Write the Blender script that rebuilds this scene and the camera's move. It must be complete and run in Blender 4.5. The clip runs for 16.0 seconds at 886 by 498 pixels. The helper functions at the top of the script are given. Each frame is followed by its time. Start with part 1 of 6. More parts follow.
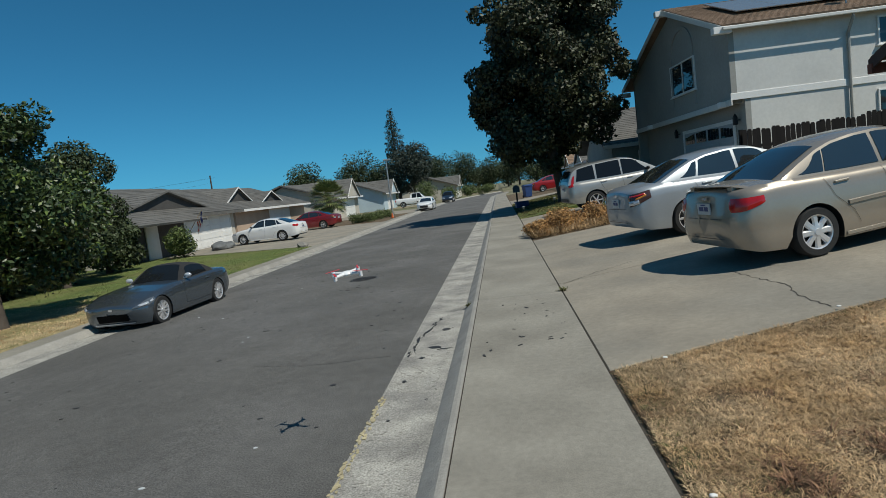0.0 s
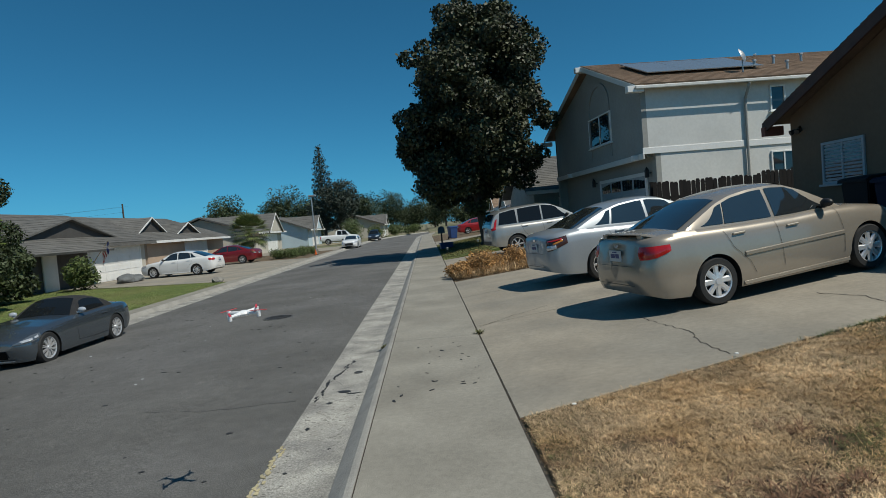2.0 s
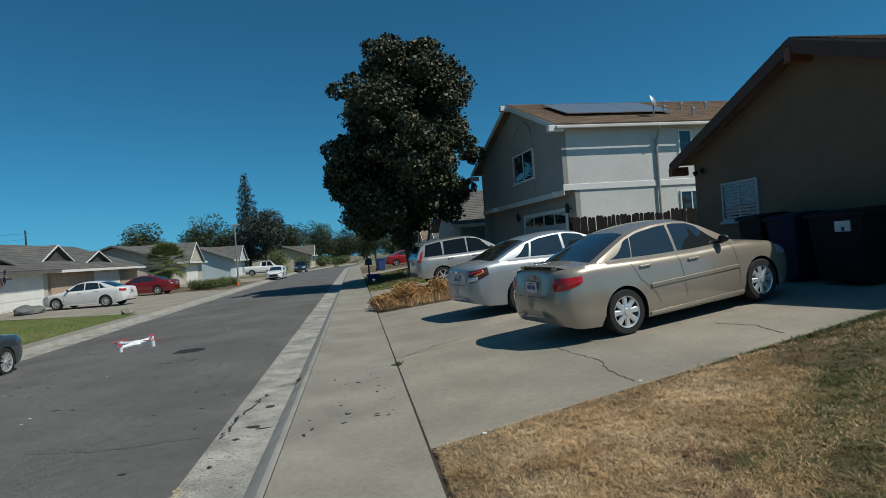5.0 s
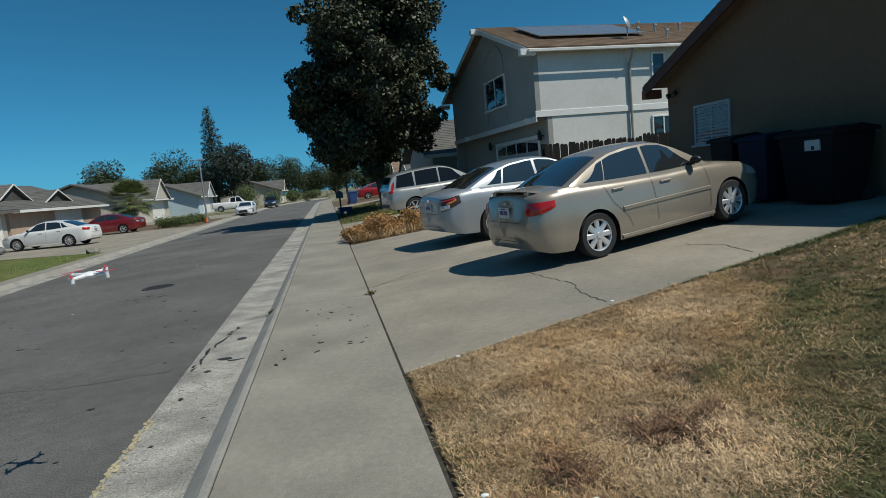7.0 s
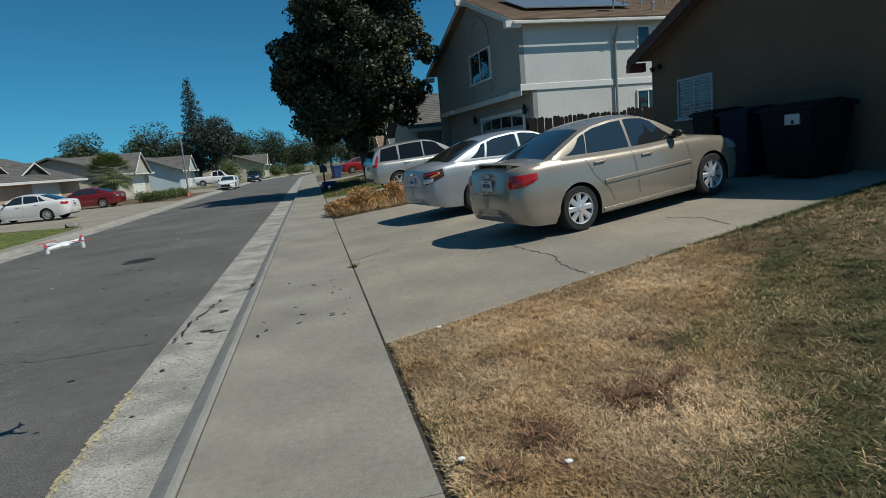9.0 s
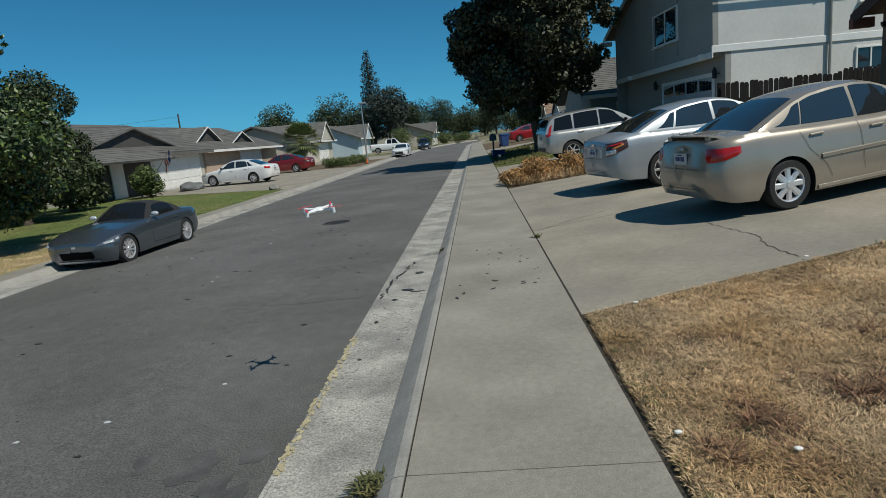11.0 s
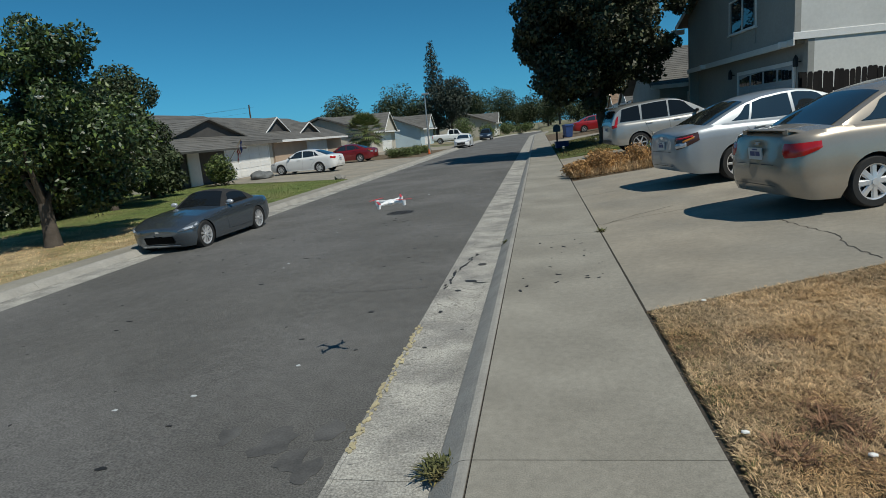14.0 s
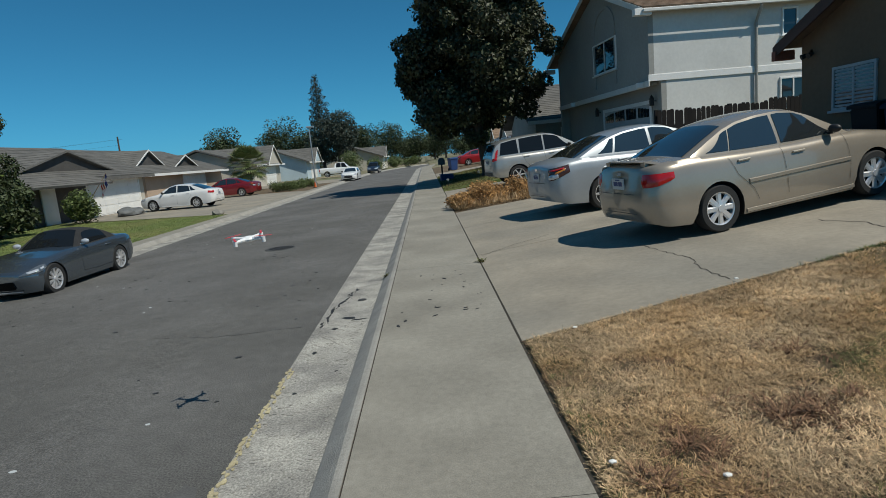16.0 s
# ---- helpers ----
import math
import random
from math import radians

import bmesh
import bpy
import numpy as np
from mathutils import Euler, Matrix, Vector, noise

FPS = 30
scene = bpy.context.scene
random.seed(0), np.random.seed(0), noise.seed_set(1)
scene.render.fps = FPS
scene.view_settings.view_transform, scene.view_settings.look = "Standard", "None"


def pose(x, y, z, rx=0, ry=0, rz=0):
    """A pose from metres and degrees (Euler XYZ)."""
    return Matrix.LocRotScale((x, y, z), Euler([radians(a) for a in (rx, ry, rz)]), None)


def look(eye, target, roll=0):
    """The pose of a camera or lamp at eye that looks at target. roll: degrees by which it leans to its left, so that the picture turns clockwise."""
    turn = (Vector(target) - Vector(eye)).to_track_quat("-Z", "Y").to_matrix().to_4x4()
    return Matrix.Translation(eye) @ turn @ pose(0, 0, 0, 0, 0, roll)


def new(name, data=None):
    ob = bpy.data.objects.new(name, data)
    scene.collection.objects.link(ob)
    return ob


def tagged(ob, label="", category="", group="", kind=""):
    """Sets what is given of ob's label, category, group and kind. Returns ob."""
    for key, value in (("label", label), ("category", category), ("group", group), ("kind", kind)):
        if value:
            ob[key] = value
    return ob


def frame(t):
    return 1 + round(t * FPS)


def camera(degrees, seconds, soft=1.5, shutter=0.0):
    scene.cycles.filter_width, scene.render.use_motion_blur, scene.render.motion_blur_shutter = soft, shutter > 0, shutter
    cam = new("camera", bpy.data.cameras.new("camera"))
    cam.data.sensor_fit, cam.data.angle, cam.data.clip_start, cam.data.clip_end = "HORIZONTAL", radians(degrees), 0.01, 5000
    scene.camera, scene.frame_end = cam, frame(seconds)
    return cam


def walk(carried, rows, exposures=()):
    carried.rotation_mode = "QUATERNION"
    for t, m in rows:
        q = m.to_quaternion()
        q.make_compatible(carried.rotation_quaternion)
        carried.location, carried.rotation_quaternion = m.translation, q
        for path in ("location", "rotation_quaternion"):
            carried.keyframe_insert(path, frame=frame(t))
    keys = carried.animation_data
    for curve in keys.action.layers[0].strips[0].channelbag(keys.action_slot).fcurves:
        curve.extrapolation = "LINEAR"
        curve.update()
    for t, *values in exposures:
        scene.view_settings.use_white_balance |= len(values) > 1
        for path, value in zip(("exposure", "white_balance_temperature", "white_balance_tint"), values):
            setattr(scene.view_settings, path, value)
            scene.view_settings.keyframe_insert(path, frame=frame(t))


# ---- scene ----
# ---------- camera ----------
cam = camera(73.7, 16.0, soft=0.5)
EYE = 1.75
ROWS = [
    (0.0, -0.125, -0.153, 0.007, 84.24, 7.06, 5.37),
    (0.5, -0.116, -0.113, -0.003, 84.98, 6.54, 4.23),
    (1.0, -0.082, -0.071, -0.013, 85.58, 5.97, 3.65),
    (1.5, -0.047, -0.008, -0.017, 85.96, 5.24, 1.72),
    (2.0, -0.004, 0.003, -0.009, 87.34, 4.88, -1.67),
    (2.5, 0.062, 0.019, -0.011, 88.85, 4.67, -4.79),
    (3.0, 0.130, 0.096, -0.040, 89.76, 4.86, -8.64),
    (3.5, 0.164, 0.092, -0.030, 90.19, 5.05, -10.36),
    (4.0, 0.145, 0.063, -0.025, 90.66, 4.82, -9.32),
    (4.2, 0.142, -0.027, -0.053, 90.75, 4.07, -8.52),
    (6.3, 0.153, 0.079, -0.039, 87.09, 4.88, -9.13),
    (6.5, 0.162, 0.114, -0.083, 86.42, 4.96, -9.93),
    (7.0, 0.186, 0.125, -0.135, 83.19, 5.28, -11.14),
    (7.5, 0.191, 0.122, -0.158, 81.43, 5.38, -11.69),
    (8.0, 0.193, 0.117, -0.168, 80.92, 5.21, -11.62),
    (8.5, 0.195, 0.102, -0.169, 80.66, 5.05, -11.61),
    (9.0, 0.218, 0.095, -0.169, 80.66, 5.09, -12.55),
    (9.5, 0.135, 0.085, -0.171, 80.45, 4.88, -10.56),
    (10.0, -0.078, -0.074, -0.101, 80.05, 4.84, -3.11),
    (10.2, -0.140, -0.080, -0.080, 79.78, 5.16, 1.24),
    (12.3, -0.160, -0.103, -0.068, 78.77, 5.38, 4.95),
    (12.5, -0.203, -0.179, -0.042, 78.81, 5.32, 7.03),
    (13.0, -0.208, -0.226, -0.031, 78.59, 4.95, 9.86),
    (13.5, -0.226, -0.235, -0.031, 78.48, 5.07, 9.91),
    (14.0, -0.191, -0.194, -0.032, 78.65, 5.15, 8.95),
    (14.5, -0.114, -0.067, -0.067, 78.59, 5.27, 3.60),
    (15.0, -0.094, -0.049, -0.063, 78.87, 5.71, 1.99),
    (15.5, -0.077, -0.034, -0.070, 79.48, 5.30, 1.05),
    (16.0, -0.036, 0.002, -0.062, 80.83, 5.13, -1.69),
]
walk(cam, [(t, pose(x, y, EYE + z, rx, ry, rz)) for t, x, y, z, rx, ry, rz in ROWS], exposures=((0.0, 0.0, 6720.0, 6.0), (16.0, 0.0, 6720.0, 6.0)))

# ---------- daylight ----------
SUN_EL, SUN_FROM = 54.5, (0.845, -0.535)
world = bpy.data.worlds.new("world")
scene.world = world
world.use_nodes = True
wn = world.node_tree.nodes
sky = wn.new("ShaderNodeTexSky")
sky.sky_type = "NISHITA"
sky.sun_disc = False
sky.sun_elevation = radians(SUN_EL)
sky.sun_rotation = math.atan2(SUN_FROM[0], SUN_FROM[1])
sky.air_density, sky.dust_density, sky.ozone_density = 1.0, 0.2, 4.0
wn["Background"].inputs["Strength"].default_value = 0.065
deep = wn.new("ShaderNodeMix")
deep.data_type, deep.blend_type = "RGBA", "MULTIPLY"
deep.inputs[0].default_value = 1.0
deep.inputs[7].default_value = (0.34, 0.90, 1.18, 1)
world.node_tree.links.new(sky.outputs[0], deep.inputs[6])
grey = wn.new("ShaderNodeRGBToBW")
world.node_tree.links.new(sky.outputs[0], grey.inputs[0])
blue = wn.new("ShaderNodeVectorMath")
blue.operation = "SCALE"
blue.inputs[0].default_value = (0.08, 0.78, 1.62)
world.node_tree.links.new(grey.outputs[0], blue.inputs["Scale"])
both = wn.new("ShaderNodeMix")
both.data_type = "RGBA"
both.inputs[0].default_value = 0.5
world.node_tree.links.new(deep.outputs[2], both.inputs[6])
world.node_tree.links.new(blue.outputs[0], both.inputs[7])
world.node_tree.links.new(both.outputs[2], wn["Background"].inputs["Color"])
sun = new("sun", bpy.data.lights.new("sun", "SUN"))
sun.data.energy, sun.data.angle, sun.data.color = 3.8, radians(0.53), (1.0, 0.965, 0.90)
ce = math.cos(radians(SUN_EL))
sun.matrix_world = look((SUN_FROM[0] * ce * 60, SUN_FROM[1] * ce * 60, math.sin(radians(SUN_EL)) * 60), (0, 0, 0))

# ---------- materials ----------
def mat(name, rgb, rough=0.7, metal=0.0, scale=6.0, vary=0.15, bump=0.0, bscale=60.0, spec=0.5, coat=0.0, second=None, s2=0.5, rand=0.0, island=0.0, emit=0.0, trans=0.0, grain=0.0, gscale=160.0):
    """A procedural surface: base colour with variation at two scales, optional stains (second), bump and per-piece shifts."""
    m = bpy.data.materials.new(name)
    m.use_nodes = True
    nt = m.node_tree
    n, l = nt.nodes, nt.links
    b = n["Principled BSDF"]
    b.inputs["Roughness"].default_value = rough
    b.inputs["Metallic"].default_value = metal
    b.inputs["Specular IOR Level"].default_value = spec
    b.inputs["Coat Weight"].default_value = coat
    b.inputs["Coat Roughness"].default_value = 0.04
    b.inputs["Transmission Weight"].default_value = trans
    tc = n.new("ShaderNodeTexCoord")
    vec = tc.outputs["Object"]
    col = n.new("ShaderNodeRGB")
    col.outputs[0].default_value = (*rgb, 1)
    out = col.outputs[0]

    def noise_tex(s, detail=5.0):
        t = n.new("ShaderNodeTexNoise")
        t.inputs["Scale"].default_value = s
        t.inputs["Detail"].default_value = detail
        l.new(vec, t.inputs["Vector"])
        return t.outputs["Fac"]

    def scale_by(src, fac, lo, hi):
        mr = n.new("ShaderNodeMapRange")
        mr.inputs["From Min"].default_value, mr.inputs["From Max"].default_value = 0.3, 0.7
        mr.inputs["To Min"].default_value, mr.inputs["To Max"].default_value = lo, hi
        l.new(fac, mr.inputs["Value"])
        mx = n.new("ShaderNodeVectorMath")
        mx.operation = "SCALE"
        l.new(src, mx.inputs[0])
        l.new(mr.outputs[0], mx.inputs["Scale"])
        return mx.outputs[0]

    if second is not None:
        mx = n.new("ShaderNodeMix")
        mx.data_type = "RGBA"
        mx.inputs[7].default_value = (*second, 1)
        ramp = n.new("ShaderNodeMapRange")
        ramp.inputs["From Min"].default_value, ramp.inputs["From Max"].default_value = 0.42, 0.62
        l.new(noise_tex(s2, 6.0), ramp.inputs["Value"])
        l.new(ramp.outputs[0], mx.inputs[0])
        l.new(out, mx.inputs[6])
        out = mx.outputs[2]
    if vary:
        out = scale_by(out, noise_tex(scale), 1 - vary, 1 + vary)
        out = scale_by(out, noise_tex(scale * 14), 1 - vary * 0.7, 1 + vary * 0.7)
    if grain:
        out = scale_by(out, noise_tex(gscale, 2.0), 1 - grain, 1 + grain)
    if rand or island:
        info = n.new("ShaderNodeObjectInfo" if rand else "ShaderNodeNewGeometry")
        k = rand or island
        mr = n.new("ShaderNodeMapRange")
        mr.inputs["To Min"].default_value, mr.inputs["To Max"].default_value = 1 - k, 1 + k
        l.new(info.outputs["Random" if rand else "Random Per Island"], mr.inputs["Value"])
        mx = n.new("ShaderNodeVectorMath")
        mx.operation = "SCALE"
        l.new(out, mx.inputs[0])
        l.new(mr.outputs[0], mx.inputs["Scale"])
        out = mx.outputs[0]
    l.new(out, b.inputs["Base Color"])
    if bump:
        bp = n.new("ShaderNodeBump")
        bp.inputs["Strength"].default_value = bump
        bp.inputs["Distance"].default_value = 0.01
        l.new(noise_tex(bscale, 4.0), bp.inputs["Height"])
        l.new(bp.outputs[0], b.inputs["Normal"])
    if emit:
        b.inputs["Emission Color"].default_value = (*rgb, 1)
        b.inputs["Emission Strength"].default_value = emit
    return m


M_ASPHALT = mat("asphalt", (0.110, 0.106, 0.098), 0.9, scale=0.5, vary=0.16, bump=0.9, bscale=130, second=(0.128, 0.124, 0.118), s2=0.25, grain=0.45, gscale=75)
M_GUTTER = mat("gutter_concrete", (0.345, 0.33, 0.293), 0.9, scale=3, vary=0.2, bump=0.8, bscale=90, second=(0.235, 0.225, 0.205), s2=2.2, rand=0.05, grain=0.38, gscale=70)
M_WALK = mat("sidewalk_concrete", (0.27, 0.252, 0.212), 0.9, scale=1.3, vary=0.13, bump=0.35, bscale=120, second=(0.228, 0.211, 0.176), s2=0.6, rand=0.04, grain=0.16, gscale=120)
M_DRIVE = mat("driveway_concrete", (0.288, 0.255, 0.203), 0.9, scale=1.1, vary=0.13, bump=0.35, bscale=110, second=(0.235, 0.215, 0.178), s2=0.5, rand=0.04, grain=0.12, gscale=100)
M_KERB = mat("kerb_concrete", (0.30, 0.285, 0.255), 0.9, scale=2.5, vary=0.14, bump=0.5, bscale=100, rand=0.05)
M_JOINT = mat("joint_dirt", (0.055, 0.047, 0.038), 1.0, vary=0.2)
M_STAIN = mat("oil_stain", (0.080, 0.078, 0.075), 0.85, scale=5, vary=0.3)
M_WET = mat("damp_tar", (0.022, 0.021, 0.02), 0.6, scale=9, vary=0.3)
M_IRON = mat("cast_iron", (0.075, 0.07, 0.066), 0.6, metal=0.5, scale=8, vary=0.2, bump=0.8, bscale=40)
M_YELLOW = mat("worn_yellow_paint", (0.42, 0.36, 0.22), 0.9, scale=8, vary=0.25)
M_VERGE = mat("dry_verge", (0.36, 0.285, 0.155), 1.0, scale=3.0, vary=0.3, bump=1.0, bscale=40, second=(0.22, 0.20, 0.085), s2=0.5)
M_SOIL = mat("dry_soil", (0.15, 0.105, 0.062), 1.0, scale=7.0, vary=0.35, bump=1.0, bscale=45, second=(0.085, 0.062, 0.036), s2=2.6)
M_GROUND = mat("open_ground", (0.22, 0.19, 0.12), 1.0, scale=0.3, vary=0.25, second=(0.12, 0.13, 0.06), s2=0.05)
M_LAWN = mat("green_lawn", (0.10, 0.135, 0.032), 1.0, scale=1.2, vary=0.25, bump=1.0, bscale=60, second=(0.15, 0.15, 0.05), s2=0.4)
M_STRAW = mat("straw_blades", (0.575, 0.415, 0.245), 0.85, scale=1.6, vary=0.36, island=0.5, second=(0.41, 0.265, 0.13), s2=1.3)
M_BROWNBLADE = mat("brown_blades", (0.21, 0.115, 0.065), 0.9, scale=5.0, vary=0.25, island=0.6)
M_MOWN = mat("mown_blades", (0.17, 0.21, 0.06), 0.9, scale=1.0, vary=0.2, island=0.35)
M_GREENBLADE = mat("green_blades", (0.088, 0.095, 0.030), 0.85, scale=1.5, vary=0.3, island=0.5, second=(0.15, 0.12, 0.045), s2=1.8)
M_EDGEBLADE = mat("edge_blades", (0.055, 0.085, 0.02), 0.8, scale=1.5, vary=0.3, island=0.45)
M_LEAF_BIG = mat("magnolia_leaf", (0.034, 0.058, 0.016), 0.45, scale=1.2, vary=0.2, island=0.45)
M_LEAF_BIG2 = mat("young_leaf", (0.10, 0.14, 0.028), 0.45, scale=1.2, vary=0.2, island=0.35)
M_LEAF_DARK = mat("street_tree_leaf", (0.047, 0.053, 0.024), 0.55, spec=0.4, scale=0.8, vary=0.3, island=0.7)
M_LEAF_FAR = mat("far_leaf", (0.044, 0.060, 0.024), 0.6, spec=0.35, scale=0.4, vary=0.3, island=0.55)
M_LEAF_FIR = mat("conifer_needles", (0.03, 0.043, 0.03), 0.7, scale=0.4, vary=0.25, island=0.35)
M_LEAF_PALM = mat("palm_frond", (0.125, 0.15, 0.05), 0.5, scale=1, vary=0.2, island=0.4)
M_LEAF_DRY = mat("dry_shrub_leaf", (0.40, 0.225, 0.085), 0.8, scale=2.5, vary=0.35, island=0.55)
M_LEAF_HEDGE = mat("hedge_leaf", (0.085, 0.115, 0.03), 0.6, scale=1.5, vary=0.2, island=0.4)
M_BARK = mat("bark", (0.075, 0.060, 0.048), 0.95, scale=5, vary=0.3, bump=1.0, bscale=18)
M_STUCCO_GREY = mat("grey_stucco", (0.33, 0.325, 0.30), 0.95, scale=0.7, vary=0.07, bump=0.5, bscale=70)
# trim and side stucco; sunlight on the two-storey side wall is put into it
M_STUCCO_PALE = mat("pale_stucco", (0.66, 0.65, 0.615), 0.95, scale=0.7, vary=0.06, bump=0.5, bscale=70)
M_STUCCO_BROWN = mat("brown_stucco", (0.165, 0.11, 0.07), 0.95, scale=0.7, vary=0.08, bump=0.5, bscale=60)
M_STUCCO_TAN = mat("tan_stucco", (0.50, 0.46, 0.39), 0.95, scale=0.7, vary=0.07, bump=0.4, bscale=60)
M_STUCCO_PINK = mat("peach_stucco", (0.46, 0.34, 0.25), 0.95, scale=0.7, vary=0.07)
M_SIDING_BLUE = mat("pale_blue_siding", (0.45, 0.55, 0.60), 0.8, scale=0.7, vary=0.07)
M_WHITE = mat("white_paint", (0.78, 0.77, 0.74), 0.6, scale=1.5, vary=0.05)
# wall colour with the shade of the porch and small gables put in
M_SHADED_WALL = mat("shaded_wall", (0.07, 0.065, 0.06), 0.85, scale=1.5, vary=0.15)
M_SHINGLE_GREY = mat("grey_shingle", (0.110, 0.106, 0.098), 0.95, scale=1.0, vary=0.15, bump=0.8, bscale=30, second=(0.135, 0.13, 0.12), s2=1.5, rand=0.1)
M_SHINGLE_BROWN = mat("brown_shingle", (0.20, 0.135, 0.09), 0.95, scale=1.0, vary=0.15, bump=0.8, bscale=30, second=(0.25, 0.17, 0.115), s2=1.5, rand=0.12)
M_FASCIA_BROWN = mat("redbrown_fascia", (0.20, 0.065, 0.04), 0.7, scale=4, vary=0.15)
# board colour taken down to near black to hold the fence's shade
M_FENCE = mat("weathered_shaded_fence", (0.009, 0.007, 0.0065), 0.95, scale=3, vary=0.25, bump=0.6, bscale=30, rand=0.25)
M_GLASS = mat("window_glass", (0.02, 0.025, 0.03), 0.03, vary=0.0, spec=0.8)
M_CARGLASS = mat("tinted_car_glass", (0.02, 0.025, 0.028), 0.03, vary=0.0, spec=1.0, coat=1.0)
M_DARKGLASS = mat("dark_car_glass", (0.010, 0.012, 0.014), 0.03, vary=0.0, spec=0.35)
M_VOID = mat("intake_black", (0.004, 0.004, 0.004), 0.8, vary=0.0, spec=0.1)
M_LAMP_DARK = mat("smoked_lamp", (0.16, 0.18, 0.20), 0.08, metal=0.5, vary=0.05, coat=0.8)
# white slats greyed so the shade on the brown wall is in the colour
M_BLIND = mat("shaded_white_blind", (0.30, 0.33, 0.36), 0.6, vary=0.05)
M_TYRE = mat("tyre_rubber", (0.018, 0.018, 0.018), 0.8, scale=20, vary=0.2)
M_RIM = mat("alloy", (0.70, 0.70, 0.71), 0.3, metal=0.6, scale=8, vary=0.06)
M_BLACK = mat("black_plastic", (0.015, 0.015, 0.016), 0.5, scale=6, vary=0.2)
M_CHROME = mat("chrome", (0.75, 0.75, 0.76), 0.12, metal=1.0, vary=0.0)
M_LAMP_RED = mat("red_lamp", (0.42, 0.012, 0.012), 0.12, vary=0.05, coat=0.6)
M_LAMP_CLEAR = mat("clear_lamp", (0.55, 0.57, 0.6), 0.1, metal=0.35, vary=0.06, coat=0.6)
M_LAMP_SMOKE = mat("smoked_lamp", (0.07, 0.035, 0.03), 0.1, vary=0.05, coat=0.6)
M_LAMP_AMBER = mat("amber_lamp", (0.55, 0.2, 0.03), 0.15, vary=0.05, coat=0.6)
M_PLATE = mat("plate_white", (0.50, 0.52, 0.52), 0.5, vary=0.04)
M_PLATEBAR = mat("plate_ink", (0.03, 0.05, 0.16), 0.5, vary=0.0)
M_GALV = mat("galvanised_steel", (0.42, 0.43, 0.43), 0.45, metal=0.7, scale=4, vary=0.1)
M_BIN_BLUE = mat("blue_bin_plastic", (0.018, 0.055, 0.18), 0.5, scale=3, vary=0.12)
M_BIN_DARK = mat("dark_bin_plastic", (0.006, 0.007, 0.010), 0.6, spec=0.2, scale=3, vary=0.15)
# dark cells lightened to grey: the sky's reflection is put into the colour
M_SOLAR_SHEEN = mat("solar_cells_sheen", (0.22, 0.225, 0.23), 0.2, vary=0.05, coat=0.5)
M_DRONE_WHITE = mat("drone_white_plastic", (0.8, 0.8, 0.8), 0.3, vary=0.0)
M_DRONE_RED = mat("drone_red_plastic", (0.6, 0.03, 0.03), 0.4, vary=0.0)
# darker copy of the red-brown fascia; the street side's shade is in the colour
M_FASCIA_SHADED = mat("shaded_brown_board", (0.075, 0.036, 0.026), 0.7, scale=4, vary=0.15)
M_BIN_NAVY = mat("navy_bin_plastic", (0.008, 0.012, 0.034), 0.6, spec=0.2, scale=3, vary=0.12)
# frame colour lowered to carry the same wall's shade
M_WIN_SHADED = mat("shaded_window_frame", (0.36, 0.38, 0.40), 0.5, vary=0.04)
M_STONE = mat("grey_boulder", (0.22, 0.21, 0.19), 0.95, scale=5, vary=0.2, bump=1.0, bscale=20)
M_TAN_WOOD = mat("bare_wood", (0.42, 0.30, 0.17), 0.8, scale=4, vary=0.15)
M_FLAG_R = mat("flag_red", (0.45, 0.04, 0.05), 0.8, vary=0.05)
M_FLAG_B = mat("flag_blue", (0.03, 0.05, 0.2), 0.8, vary=0.05)
M_TARP = mat("grey_tarp", (0.13, 0.135, 0.135), 0.8, scale=4, vary=0.2, bump=0.6, bscale=12)


def paint(name, rgb, flake=0.5, rough=0.32):
    return mat(name, rgb, rough, metal=flake, scale=2.0, vary=0.03, coat=0.7)


# ---------- mesh helpers ----------
def mesh_of(name, bm, material, smooth=False):
    me = bpy.data.meshes.new(name)
    bmesh.ops.recalc_face_normals(bm, faces=bm.faces)
    bm.to_mesh(me)
    bm.free()
    for m in (material if isinstance(material, (list, tuple)) else [material]):
        me.materials.append(m)
    if smooth:
        me.polygons.foreach_set("use_smooth", [True] * len(me.polygons))
        me.set_sharp_from_angle(angle=radians(38))
    return me


def part(name, bm, material, parent, label="", smooth=False):
    ob = new(name, mesh_of(name, bm, material, smooth))
    ob.parent = parent
    if label:
        ob["label"] = label
    return ob


def raw(name, verts, faces, material, parent=None, smooth=False):
    me = bpy.data.meshes.new(name)
    me.from_pydata(verts, [], faces)
    me.materials.append(material)
    if smooth:
        me.polygons.foreach_set("use_smooth", [True] * len(me.polygons))
    ob = new(name, me)
    ob.parent = parent
    return ob


def thing(name, m, label, category, group="", kind=""):
    ob = new(name)
    if m.translation.x < -7:
        m = Matrix.Translation((0, 0, FAR)) @ m
    ob.matrix_world = m
    ob.empty_display_size = 0.2
    return tagged(ob, label, category, group, kind)


def box(bm, lo, hi, bevel=0.0, m=None):
    """An axis-aligned block from lo to hi, optionally bevelled and placed by m."""
    c = [(a + b) / 2 for a, b in zip(lo, hi)]
    s = [b - a for a, b in zip(lo, hi)]
    mm = Matrix.Translation(c) @ Matrix.Diagonal((*s, 1))
    r = bmesh.ops.create_cube(bm, size=1.0, matrix=(m @ mm) if m else mm)
    if bevel:
        es = list({e for v in r["verts"] for e in v.link_edges})
        bmesh.ops.bevel(bm, geom=es, offset=bevel, segments=1, affect="EDGES", profile=0.5)
    return bm


